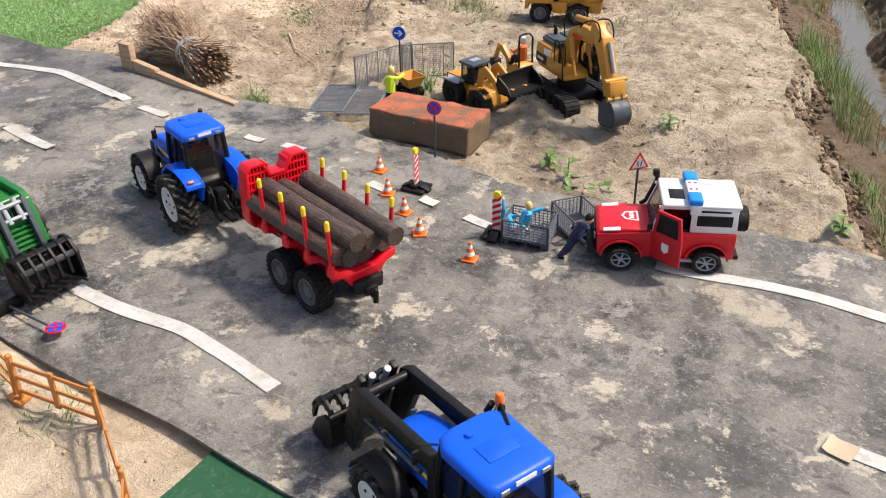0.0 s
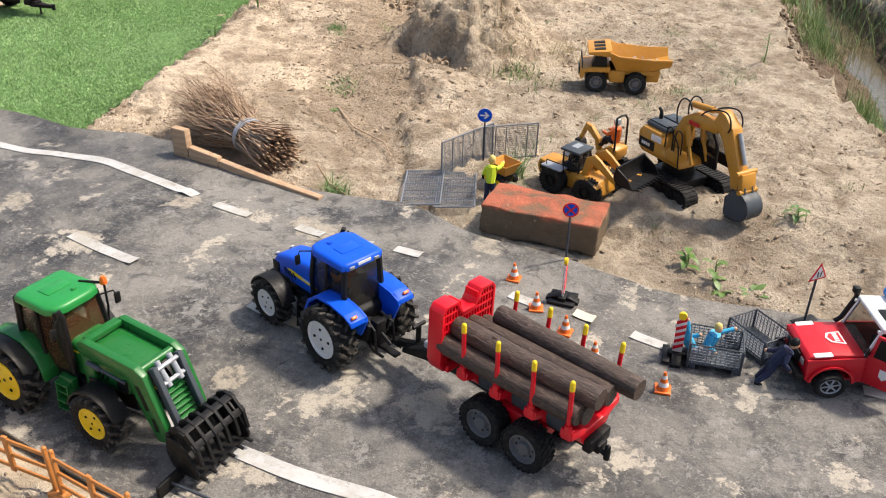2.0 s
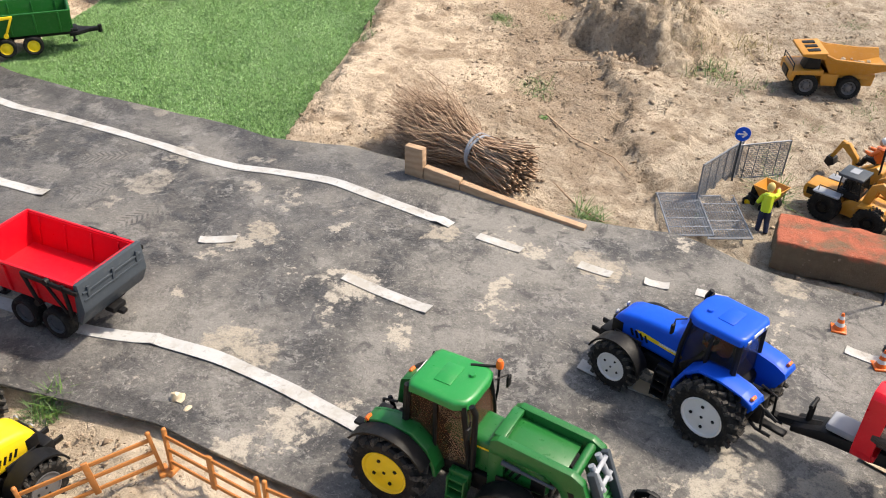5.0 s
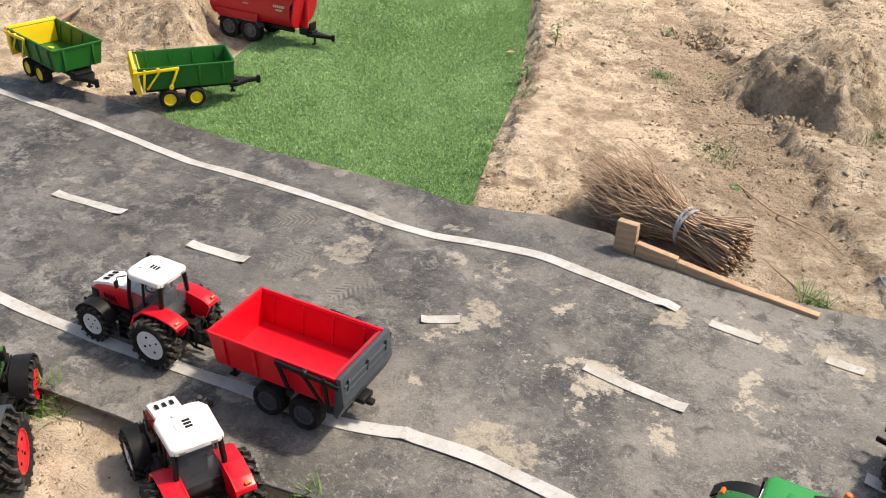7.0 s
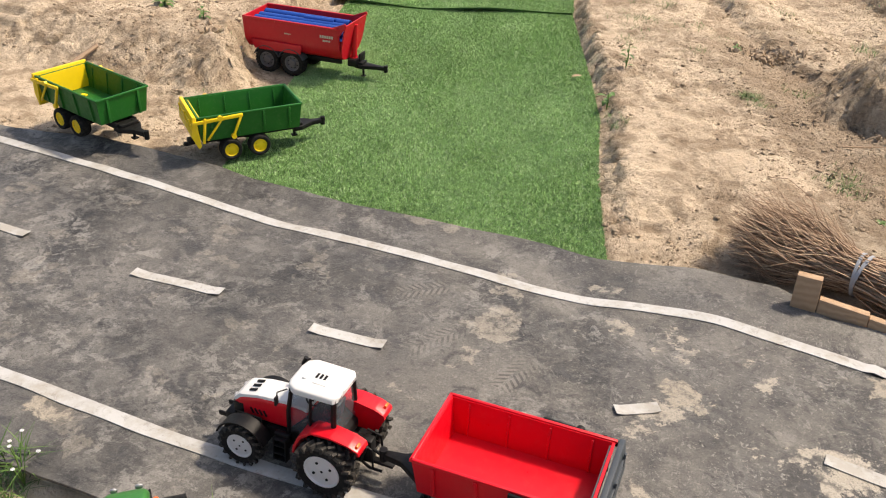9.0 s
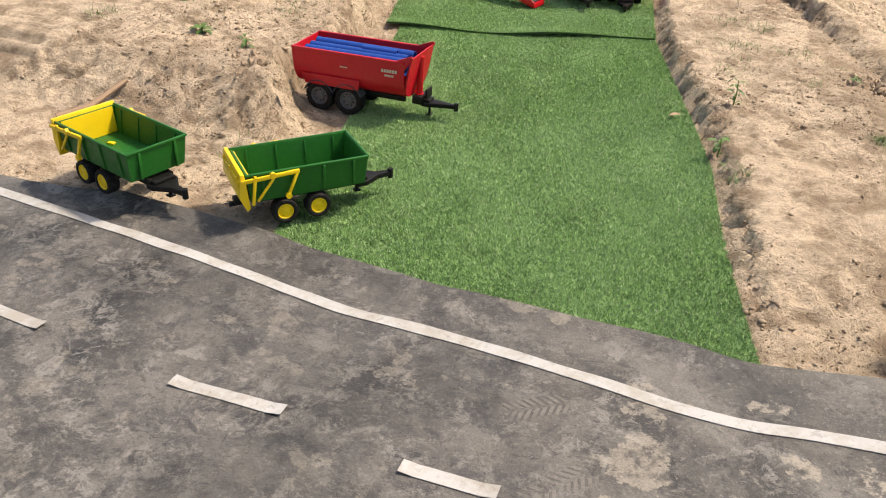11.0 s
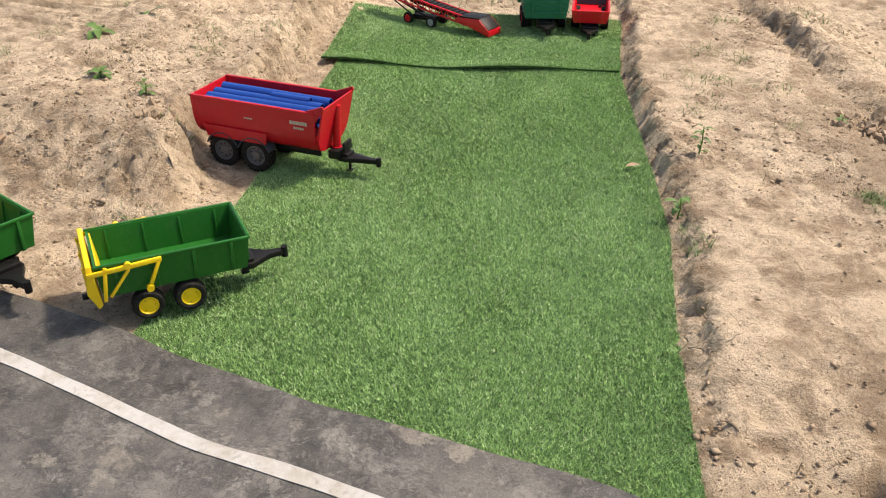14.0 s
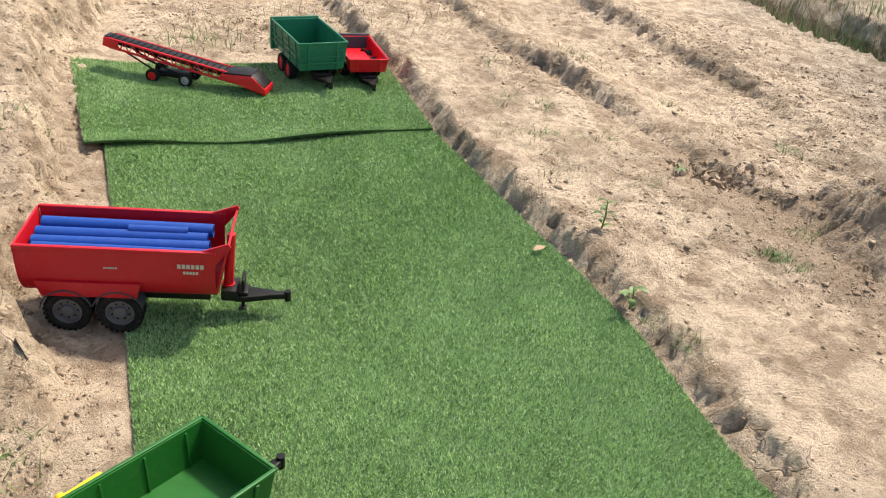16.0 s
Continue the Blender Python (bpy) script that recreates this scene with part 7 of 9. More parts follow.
def mini_excavator():
    t = thing("mini_excavator", "small yellow excavator with open seat and roll bar", "toy excavator", "site machines")
    for s in (1, -1):
        track(t, s * 0.026, 0.06, 0.01, 0.015)
    b = BM()
    bx(b, (0, 0, 0.026), (0.05, 0.045, 0.014), 0.003)
    prism(b, [(-0.035, 0.03), (-0.038, 0.055), (-0.02, 0.065), (-0.005, 0.055), (0.02, 0.038), (0.025, 0.03)], "y", -0.024, 0.024, 0.004)
    part("body", b, CATYELLOW, t)
    b = BM()
    for s in (1, -1):
        tube(b, [(-0.03, s * 0.022, 0.05), (-0.028, s * 0.022, 0.122), (-0.024, s * 0.016, 0.132), (-0.024, 0, 0.134)], 0.0026)
    part("roll_bar", b, BLACK, t)
    b = BM()
    prism(b, [(0.022, 0.03), (0.028, 0.06), (0.055, 0.088), (0.07, 0.086), (0.072, 0.078), (0.04, 0.055), (0.034, 0.03)], "y", -0.006, 0.006, 0.0015)
    boom = part("boom", b, CATYELLOW, t)
    b = BM()
    prism(b, [(0.062, 0.088), (0.072, 0.09), (0.09, 0.045), (0.083, 0.042)], "y", -0.005, 0.005, 0.0012)
    part("stick", b, CATYELLOW, boom)
    b = BM()
    prism(b, [(0.078, 0.044), (0.094, 0.046), (0.098, 0.03), (0.086, 0.022), (0.074, 0.03)], "y", -0.012, 0.012, 0.0015)
    part("bucket", b, BLACK, boom)
    return t


stand(mini_excavator(), -1.125, 1.862, 163, 1.0)


def mini_dumper():
    t = thing("mini_dumper", "little yellow skip dumper parked by the mesh fence", "toy dumper", "site machines")
    for x in (-0.018, 0.02):
        for s in (1, -1):
            wheel(t, (x, s * 0.02, 0.012), 0.012, 0.012, YELLOW, "block", 0.006)
    b = BM()
    bx(b, (0, 0, 0.02), (0.055, 0.024, 0.014), 0.003)
    bx(b, (-0.018, 0, 0.034), (0.012, 0.02, 0.02), 0.003)
    part("chassis", b, BLACK, t)
    b = BM()
    vs = lambda w0, x0, x1, z: [b.verts.new(p) for p in ((x0, -w0, z), (x1, -w0, z), (x1, w0, z), (x0, w0, z))]
    o0, o1, i1, i0 = vs(0.014, 0.0, 0.03, 0.028), vs(0.025, -0.014, 0.042, 0.055), vs(0.023, -0.012, 0.04, 0.055), vs(0.012, 0.002, 0.028, 0.032)
    for p, q in ((o0, o1), (o1, i1), (i1, i0)):
        for k in range(4):
            b.faces.new((p[k], p[(k + 1) % 4], q[(k + 1) % 4], q[k]))
    b.faces.new(o0[::-1]), b.faces.new(i0)
    bmesh.ops.recalc_face_normals(b, faces=b.faces)
    part("skip", b, CATYELLOW, t)
    return t


stand(mini_dumper(), -1.31, 1.648, -20, 1.05)


def dump_truck():
    t = thing("dump_truck", "yellow mining dump truck with a little sand in its tray", "toy truck", "site machines")
    R = 0.0295
    for s in (1, -1):
        wheel(t, (0, s * 0.043, R), R, 0.03, MIDGREY, "block", R * 0.58)
        wheel(t, (0.105, s * 0.043, R), R, 0.024, MIDGREY, "block", R * 0.58)
    b = BM()
    bx(b, (0.05, 0, 0.038), (0.17, 0.045, 0.022), 0.003)
    prism(b, [(-0.05, 0.05), (-0.05, 0.062), (0.07, 0.062), (0.07, 0.05)], "y", -0.04, 0.04, 0.002)
    prism(b, [(-0.062, 0.03), (-0.066, 0.062), (-0.03, 0.066), (-0.028, 0.03)], "y", -0.035, 0.035, 0.003)
    prism(b, [(0.03, 0.03), (0.03, 0.062), (0.075, 0.062), (0.07, 0.03)], "y", -0.05, 0.05, 0.003)
    prism(b, [(0.07, 0.058), (0.07, 0.072), (0.148, 0.066), (0.15, 0.04), (0.14, 0.04), (0.138, 0.056)], "y", -0.054, 0.054, 0.002)
    body = part("body", b, CATYELLOW, t)
    b = BM()
    prism(b, [(0.078, 0.07), (0.082, 0.1), (0.112, 0.1), (0.12, 0.07)], "y", 0.004, 0.046, 0.003)
    part("cab", b, BLACK, t, "dark cab with tinted windows")
    b = BM()
    tube(b, [(0.145, -0.05, 0.066), (0.145, -0.05, 0.084), (0.145, 0.05, 0.084), (0.145, 0.05, 0.066)], 0.0015)
    tube(b, [(0.145, -0.05, 0.075), (0.145, 0.05, 0.075)], 0.0012)
    bx(b, (0.15, 0, 0.05), (0.004, 0.05, 0.02), 0.001)
    part("handrail", b, BLACK, body)
    b = BM()
    def sec(x, w, z, wi, zi):
        return [b.verts.new(p) for p in ((x, -w, z), (x, -w * 0.72, zi - 0.006), (x, w * 0.72, zi - 0.006), (x, w, z))], [b.verts.new(p) for p in ((x, -w + 0.004, z), (x, -w * 0.72 + 0.004, zi), (x, w * 0.72 - 0.004, zi), (x, w - 0.004, z))]
    cuts = [sec(-0.09, 0.06, 0.1, 0, 0.084), sec(-0.04, 0.06, 0.098, 0, 0.07), sec(0.05, 0.059, 0.104, 0, 0.062), sec(0.072, 0.058, 0.114, 0, 0.1)]
    for (o, i), (o2, i2) in zip(cuts, cuts[1:]):
        for k in range(3):
            b.faces.new((o[k], o[k + 1], o2[k + 1], o2[k]))
            b.faces.new((i[k + 1], i[k], i2[k], i2[k + 1]))
        b.faces.new((o[0], o2[0], i2[0], i[0])), b.faces.new((i[3], i2[3], o2[3], o[3]))
    for (o, i) in (cuts[0], cuts[-1]):
        for k in range(3):
            b.faces.new((o[k], i[k], i[k + 1], o[k + 1]))
    bmesh.ops.recalc_face_normals(b, faces=b.faces)
    prism(b, [(0.066, 0.1), (0.07, 0.118), (0.132, 0.112), (0.132, 0.105)], "y", -0.056, 0.056, 0.002)
    tray = part("tray", b, CATYELLOW, t)
    for s in (1, -1):
        b = BM()
        prism(b, [(-0.09, 0.095), (-0.04, 0.093), (0.05, 0.099), (0.075, 0.109), (0.075, 0.116), (0.05, 0.106), (-0.04, 0.1), (-0.09, 0.102)], "y", s * 0.057, s * 0.063, 0.001)
        part("tray_rail", b, CATYELLOW, tray)
    b = BM()
    for k in range(3):
        bx(b, (0.1, -0.03 + k * 0.03, 0.1155), (0.03, 0.018, 0.003), 0.0005, (0, 8, 0))
    part("canopy_slot", b, BLACK, tray)
    b = BM()
    for k in range(60):
        a = rng.uniform(-0.06, 0.045)
        ball(b, (a, rng.uniform(-0.036, 0.036), 0.074 + 0.12 * max(0, -a - 0.02) * 0.7 + rng.uniform(-0.003, 0.002)), rng.uniform(0.003, 0.007), (1, 1, 0.6), 7, 5)
    part("sand_load", b, EARTH, tray, "dry sand lying in the tray")
    return t


stand(dump_truck(), -1.256, 2.43, 203, 1.07)


# ---- site furniture ----
def mesh_fence(L=0.175, H=0.09):
    t = thing("mesh_fence", "small galvanised site fence panel of fine wire mesh", "fence panel", "site fence panels")
    b = BM()
    for p, q in (((0, 0, 0.003), (L, 0, 0.003)), ((0, 0, H), (L, 0, H)), ((0, 0, 0), (0, 0, H)), ((L, 0, 0), (L, 0, H))):
        cyl(b, p, q, 0.002, n=8)
    part("frame", b, STEEL, t)
    for k in range(1, 5):
        b = BM()
        cyl(b, (L * k / 5, 0, 0.003), (L * k / 5, 0, H), 0.0012, n=6)
        part("bar", b, STEEL, t)
    b = BM()
    for x in np.arange(0.004, L, 0.0042):
        bx(b, (x, 0, H / 2), (0.0008, 0.0008, H - 0.004))
    for z in np.arange(0.008, H, 0.0055):
        bx(b, (L / 2, 0, z), (L, 0.0008, 0.0008))
    tagged(part("wire_mesh", b, STEEL, t, "fine grey wire mesh"), kind="stuff")
    return t


f0 = mesh_fence()
def span(ob, p, q, tilt, z):
    ob.matrix_basis = Matrix.Translation((p[0], p[1], z)) @ pose(0, 0, 0, 0, 0, math.degrees(math.atan2(q[1] - p[1], q[0] - p[0]))) @ pose(0, 0, 0, tilt)
    return ob


span(f0, (-1.437, 1.6), (-1.398, 1.738), 0, 0.012)
copies = [copy_thing(f0, Matrix()) for _ in range(3)]
span(copies[0], (-1.396, 1.738), (-1.299, 1.827), 2, 0.012).scale = (0.76, 1, 1)
span(copies[1], (-1.447, 1.426), (-1.526, 1.588), 87, 0.016)
span(copies[2], (-1.375, 1.452), (-1.45, 1.606), 87, 0.018)
for c in copies[1:]:
    tagged(c, "galvanised wire mesh fence panel lying flat on the ground")
tagged(copies[0], "galvanised wire mesh fence panel standing upright")
tagged(f0, "galvanised wire mesh fence panel standing upright")


def wire_crate():
    t = thing("wire_crate", "grey wire mesh crate with open top", "crate", "wire crates")
    L, W, H = 0.084, 0.06, 0.047
    b = BM()
    for z in (0.01, H):
        for p, q in (((-L, -W), (L, -W)), ((L, -W), (L, W)), ((L, W), (-L, W)), ((-L, W), (-L, -W))):
            cyl(b, (p[0] / 2, p[1] / 2, z), (q[0] / 2, q[1] / 2, z), 0.0016, n=6)
    for x in (-1, 1):
        for y in (-1, 1):
            bx(b, (x * L / 2, y * W / 2, H / 2), (0.004, 0.004, H), 0.0008)
            bx(b, (x * (L / 2 - 0.006), y * (W / 2 - 0.004), 0.005), (0.014, 0.01, 0.01), 0.001)
    part("frame", b, GREY, t)
    b = BM()
    bx(b, (0, 0, 0.011), (L - 0.004, W - 0.004, 0.002))
    part("base", b, GREY, t)
    for y in (-1, 1):
        b = BM()
        for z in np.arange(0.015, H - 0.002, 0.0052):
            bx(b, (0, y * W / 2, z), (L, 0.0013, 0.0013))
        for x in np.arange(-L / 2 + 0.006, L / 2, 0.0075):
            bx(b, (x, y * W / 2, H / 2 + 0.005), (0.0011, 0.0011, H - 0.01))
        part("mesh_side", b, STEEL, t)
    for x in (-1, 1):
        b = BM()
        for z in np.arange(0.015, H - 0.002, 0.0052):
            bx(b, (x * L / 2, 0, z), (0.0013, W, 0.0013))
        for y in np.arange(-W / 2 + 0.006, W / 2, 0.0075):
            bx(b, (x * L / 2, y, H / 2 + 0.005), (0.0011, 0.0011, H - 0.01))
        part("mesh_side", b, STEEL, t)
    return t


c0 = wire_crate()
stand(c0, -0.700, 1.217, 14)
stand(copy_thing(c0, Matrix()), -0.645, 1.292, -34)


def cone(x, y, tilt=0.0, spin_deg=0.0, z=None):
    t = thing("traffic_cone", "orange traffic cone with white bands on the road", "traffic cone", "traffic cones")
    b = BM()
    bx(b, (0, 0, 0.002), (0.026, 0.026, 0.004), 0.0012)
    part("foot", b, ORANGE, t)
    prof = [(0.0105, 0.004), (0.0085, 0.011), (0.0066, 0.018), (0.0048, 0.0245), (0.0034, 0.0305), (0.0022, 0.036)]
    for i, mat_ in enumerate((ORANGE, WHITE, ORANGE, WHITE, ORANGE)):
        b = BM()
        (r0, h0), (r1, h1) = prof[i], prof[i + 1]
        lathe(b, [(r0, h0), (r1, h1)], Matrix(), 16)
        part("band", b, mat_, t)
    stand(t, x, y, spin_deg, 1.0, z, tilt)
    return t


for x, y, a in ((-1.097, 1.277, 10), (-1.02, 1.208, 25), (-0.946, 1.166, 5), (-0.875, 1.12, 40), (-0.75, 1.1, 15)):
    cone(x, y, 0, a)
cone(-0.598, 1.262, 62, 20, 0.022)


def pole_sign(name, label, h, foot=True):
    t = thing(name, label, "road sign", "road signs")
    b = BM()
    cyl(b, (0, 0, 0.002), (0, 0, h), 0.0022, n=8)
    part("pole", b, GREY, t)
    if foot:
        b = BM()
        bx(b, (0, 0, 0.003), (0.05, 0.022, 0.006), 0.002)
        part("foot", b, BLACK, t)
    return t


def disc_face(t, z, r, rings, crosses=None, mats=()):
    """Stacked thin discs facing -y."""
    for k, (rr, mt) in enumerate(rings):
        b = BM()
        cyl(b, (0, -0.0022 - 0.0006 * k, z), (0, -0.003 - 0.0006 * k, z), rr, n=28)
        part("plate" if k == 0 else "disc", b, mt, t)


def nostop(t, z, r):
    disc_face(t, z, r, ((r, RED), (r * 0.8, BLUE)))
    for a in (45, -45):
        b = BM()
        bx(b, (0, -0.0042 - (0.0001 if a > 0 else 0), z), (r * 1.62, 0.0008, r * 0.2), 0, (0, a, 0))
        part("bar", b, RED, t)


s1 = pole_sign("no_stopping_sign", "round blue and red no-stopping sign standing by the brick", 0.118)
nostop(s1, 0.122, 0.0155)
stand(s1, -1.037, 1.39, 25, z=0.008)
s2 = pole_sign("no_stopping_sign", "round blue and red no-stopping sign knocked flat on the road", 0.118)
nostop(s2, 0.122, 0.0155)
s2.matrix_basis = Matrix.Translation((-1.272, 0.546, road_z(-1.272, 0.546) + 0.012)) @ pose(0, 0, 0, 0, 0, 3) @ pose(0, 0, 0, 0, 90, 0) @ pose(0, 0, 0, 0, 0, 180 + 90)
s3 = pole_sign("arrow_sign", "round blue sign with a white arrow on a thin pole", 0.125)
disc_face(s3, 0.128, 0.0175, ((0.0175, WHITE), (0.0168, BLUE)))
b = BM()
prism(b, [(-0.0115, 0.1262), (0.003, 0.1262), (-0.002, 0.1212), (0.0015, 0.1196), (0.0105, 0.128), (0.0015, 0.1364), (-0.002, 0.1348), (0.003, 0.1298), (-0.0115, 0.1298)], "y", -0.0038, -0.0046)
part("arrow", b, WHITE, s3)
stand(s3, -1.39, 1.722, 22, z=0.01)
s4 = pole_sign("warning_sign", "red and white triangular warning sign leaning on a thin pole", 0.1)
for k, (q, mt) in enumerate(((0.02, RED), (0.0145, WHITE))):
    b = BM()
    zc = 0.108
    prism(b, [(-q, zc - q * 0.58), (q, zc - q * 0.58), (0, zc + q * 1.15)], "y", -0.002 - 0.0006 * k, -0.0028 - 0.0006 * k)
    part("plate", b, mt, s4)
b = BM()
for sx in (-0.003, 0.004):
    bx(b, (sx, -0.0036, 0.108), (0.0018, 0.0008, 0.012), 0, (0, sx * 2500, 0))
part("pictogram", b, BLACK, s4)
stand(s4, -0.588, 1.412, 52, z=0.012, tilt=-2, roll=3)


def beacon_board(x, y, deg, tilt=0.0):
    t = thing("beacon_board", "red and white striped beacon board on a black foot", "beacon", "beacon boards")
    b = BM()
    for s in (1, -1):
        prism(b, [(s * 0.006, 0.0), (s * 0.03, 0.0), (s * 0.03, 0.006), (s * 0.012, 0.013), (s * 0.006, 0.013)], "x", -0.008, 0.008, 0.001)
    bx(b, (0, 0, 0.008), (0.03, 0.014, 0.012), 0.002)
    for s in (1, -1):
        bx(b, (s * 0.017, 0, 0.005), (0.012, 0.05, 0.005), 0.001)
    part("foot", b, BLACK, t)
    b = BM()
    bx(b, (0, 0, 0.045), (0.016, 0.003, 0.066), 0.0006)
    bd = part("board", b, WHITE, t)
    for f in (1, -1):
        for k in range(5):
            b = BM()
            z = 0.018 + k * 0.0125
            prism(b, [(-0.008, z), (0.008, z + 0.008), (0.008, z + 0.0145), (-0.008, z + 0.0065)], "y", f * 0.0016, f * 0.0022)
            part("stripe", b, RED, bd)
    b = BM()
    cyl(b, (0, -0.003, 0.085), (0, 0.003, 0.085), 0.0068, n=16)
    part("lamp", b, YELLOW, t)
    return stand(t, x, y, deg, tilt=tilt)


beacon_board(-0.99, 1.262, 100)
beacon_board(-0.757, 1.196, 15)


# ---- dolls, each one plain shape ----
def doll(label, tops, legs, hair, joints, m):
    """One mesh: limbs as tapered rods between joints, a ball for the head."""
    b = BM()
    J = {k: Vector(v) for k, v in joints.items()}
    def limb(p, q, r0, r1, slot):
        n0 = len(b.faces)
        tube(b, [p, (p + q) / 2, q], [r0, (r0 + r1) / 2 * 1.08, r1], 9)
        b.faces.ensure_lookup_table()
        for f in b.faces[n0:]:
            f.material_index = slot
    limb(J["hip"], J["neck"], 0.0105, 0.0115, 0)
    for s in ("l", "r"):
        limb(J["hip"] + Vector((0, 0.005 if s == "l" else -0.005, 0)), J["knee_" + s], 0.0072, 0.0056, 1)
        limb(J["knee_" + s], J["foot_" + s], 0.0056, 0.0045, 1)
        limb(J["foot_" + s], J["foot_" + s] + Vector((0.011, 0, -0.001)), 0.0045, 0.004, 3)
        limb(J["neck"] + Vector((0, 0.010 if s == "l" else -0.010, -0.004)), J["elbow_" + s], 0.0052, 0.0043, 0)
        limb(J["elbow_" + s], J["hand_" + s], 0.0043, 0.0036, 0)
        n0 = len(b.faces)
        ball(b, J["hand_" + s], 0.0042, u=8, v=6)
        b.faces.ensure_lookup_table()
        for f in b.faces[n0:]:
            f.material_index = 2
    for c, r, sl in ((J["head"], 0.0085, 2), (J["head"] + Vector((-0.002, 0, 0.003)), 0.0088, 4)):
        n0 = len(b.faces)
        ball(b, c, r, (0.95, 0.9, 1.1), 12, 8)
        b.faces.ensure_lookup_table()
        for f in b.faces[n0:]:
            f.material_index = sl
    me = mesh_of(b, "toy_figure", [tops, legs, SKIN, BLACK, hair])
    return solo("toy_figure", me, None, label, "toy figure", "toy figures", m=m)


STANDING = dict(hip=(0, 0, 0.05), neck=(0.002, 0, 0.087), head=(0.003, 0, 0.101), knee_l=(0.002, 0.007, 0.027), knee_r=(0.003, -0.007, 0.027), foot_l=(0, 0.008, 0.005), foot_r=(-0.004, -0.009, 0.005),
                elbow_l=(0.006, 0.018, 0.066), elbow_r=(0.006, -0.018, 0.066), hand_l=(0.024, 0.016, 0.062), hand_r=(0.024, -0.014, 0.06))
CROUCHED = {**STANDING, "knee_l": (0.014, 0.008, 0.036), "knee_r": (0.012, -0.008, 0.036), "foot_l": (-0.004, 0.009, 0.028), "foot_r": (-0.004, -0.009, 0.028)}
doll("toy worker in lime yellow top and dark trousers beside the dumper", HIVIS, NAVY, BLONDE, {**STANDING, "elbow_r": (0.014, -0.018, 0.085), "hand_r": (0.03, -0.018, 0.09)}, pose(-1.288, 1.55, ground(-1.288, 1.55) + 0.002, 0, 6, 100))
doll("toy figure in navy clothes leaning against the red jeep", NAVY, NAVY, BLACK, {**STANDING, "hand_l": (-0.01, 0.03, 0.05), "elbow_l": (-0.002, 0.022, 0.062)}, pose(-0.626, 1.198, 0.01, 0, 28, 20) @ Matrix.Scale(0.92, 4))
doll("toy figure in sky blue top leaning over the crate rim", SKYBLUE, LTGREY, BLONDE, {**CROUCHED, "hand_l": (0.02, 0.035, 0.098), "elbow_l": (0.01, 0.022, 0.09)}, pose(-0.722, 1.22, -0.002, 0, 14, -20) @ Matrix.Scale(0.84, 4))
doll("toy figure in sky blue top slumped in the wire crate", SKYBLUE, LTGREY, BLACK, {**CROUCHED, "elbow_r": (0.02, -0.014, 0.098), "hand_r": (0.03, -0.01, 0.118)}, pose(-0.712, 1.218, -0.004, 0, -38, 10) @ Matrix.Scale(0.8, 4))
SEATED = dict(hip=(-0.012, 0, 0.062), neck=(-0.014, 0, 0.096), head=(-0.012, 0, 0.109), knee_l=(0.012, 0.008, 0.066), knee_r=(0.012, -0.008, 0.066), foot_l=(0.018, 0.008, 0.046), foot_r=(0.018, -0.008, 0.046),
              elbow_l=(0.0, 0.016, 0.08), elbow_r=(0.0, -0.016, 0.08), hand_l=(0.016, 0.012, 0.082), hand_r=(0.016, -0.012, 0.082))
doll("toy driver in orange vest seated on the small excavator", ORANGE, BLACK, WHITE, SEATED, pose(-1.125, 1.868, ground(-1.125, 1.868) + 0.003, 0, 0, 163))
doll("toy driver seated in the blue tractor cab", ORANGE, NAVY, BLONDE, {k: (v[0] + 0.036, v[1], v[2] + 0.05) for k, v in SEATED.items()}, blue.matrix_basis)

# ---- brick, boards, twig bundle ----
b = BM()
bx(b, (0, 0, 0.033), (0.246, 0.118, 0.066), 0.004, seg=3)
bmesh.ops.subdivide_edges(b, edges=b.edges[:], cuts=7, use_grid_fill=True)
for v in b.verts:
    v.co += Vector((noise.noise(v.co * 30), noise.noise(v.co * 30 + Vector((9, 0, 0))), noise.noise(v.co * 30 + Vector((0, 9, 0))))) * 0.0036 + Vector((noise.noise(v.co * 95), noise.noise(v.co * 95 + Vector((7, 0, 0))), noise.noise(v.co * 95 + Vector((0, 7, 0))))) * 0.0022
br = solo("brick", b, CLAY, "old red clay brick caked with dry soil", "brick", m=pose(-1.131, 1.497, 0.004, -1, 1, 8.5))

bt = thing("wooden_edging", "stepped edging of raw pine boards holding the twig bundle", "board")
for pts, (y0, y1) in (([(-2.02, 0.02), (-2.02, 0.106), (-1.976, 0.106), (-1.974, 0.02)], (1.338, 1.356)), ([(-1.973, 0.02), (-1.973, 0.066), (-1.885, 0.058), (-1.885, 0.02)], (1.339, 1.356)), ([(-1.884, 0.018), (-1.884, 0.052), (-1.74, 0.038), (-1.6, 0.03), (-1.6, 0.012), (-1.74, 0.014)], (1.34, 1.357))):
    b = BM()
    prism(b, pts, "y", y0, y1, 0.0015)
    part("board", b, WOOD, bt)


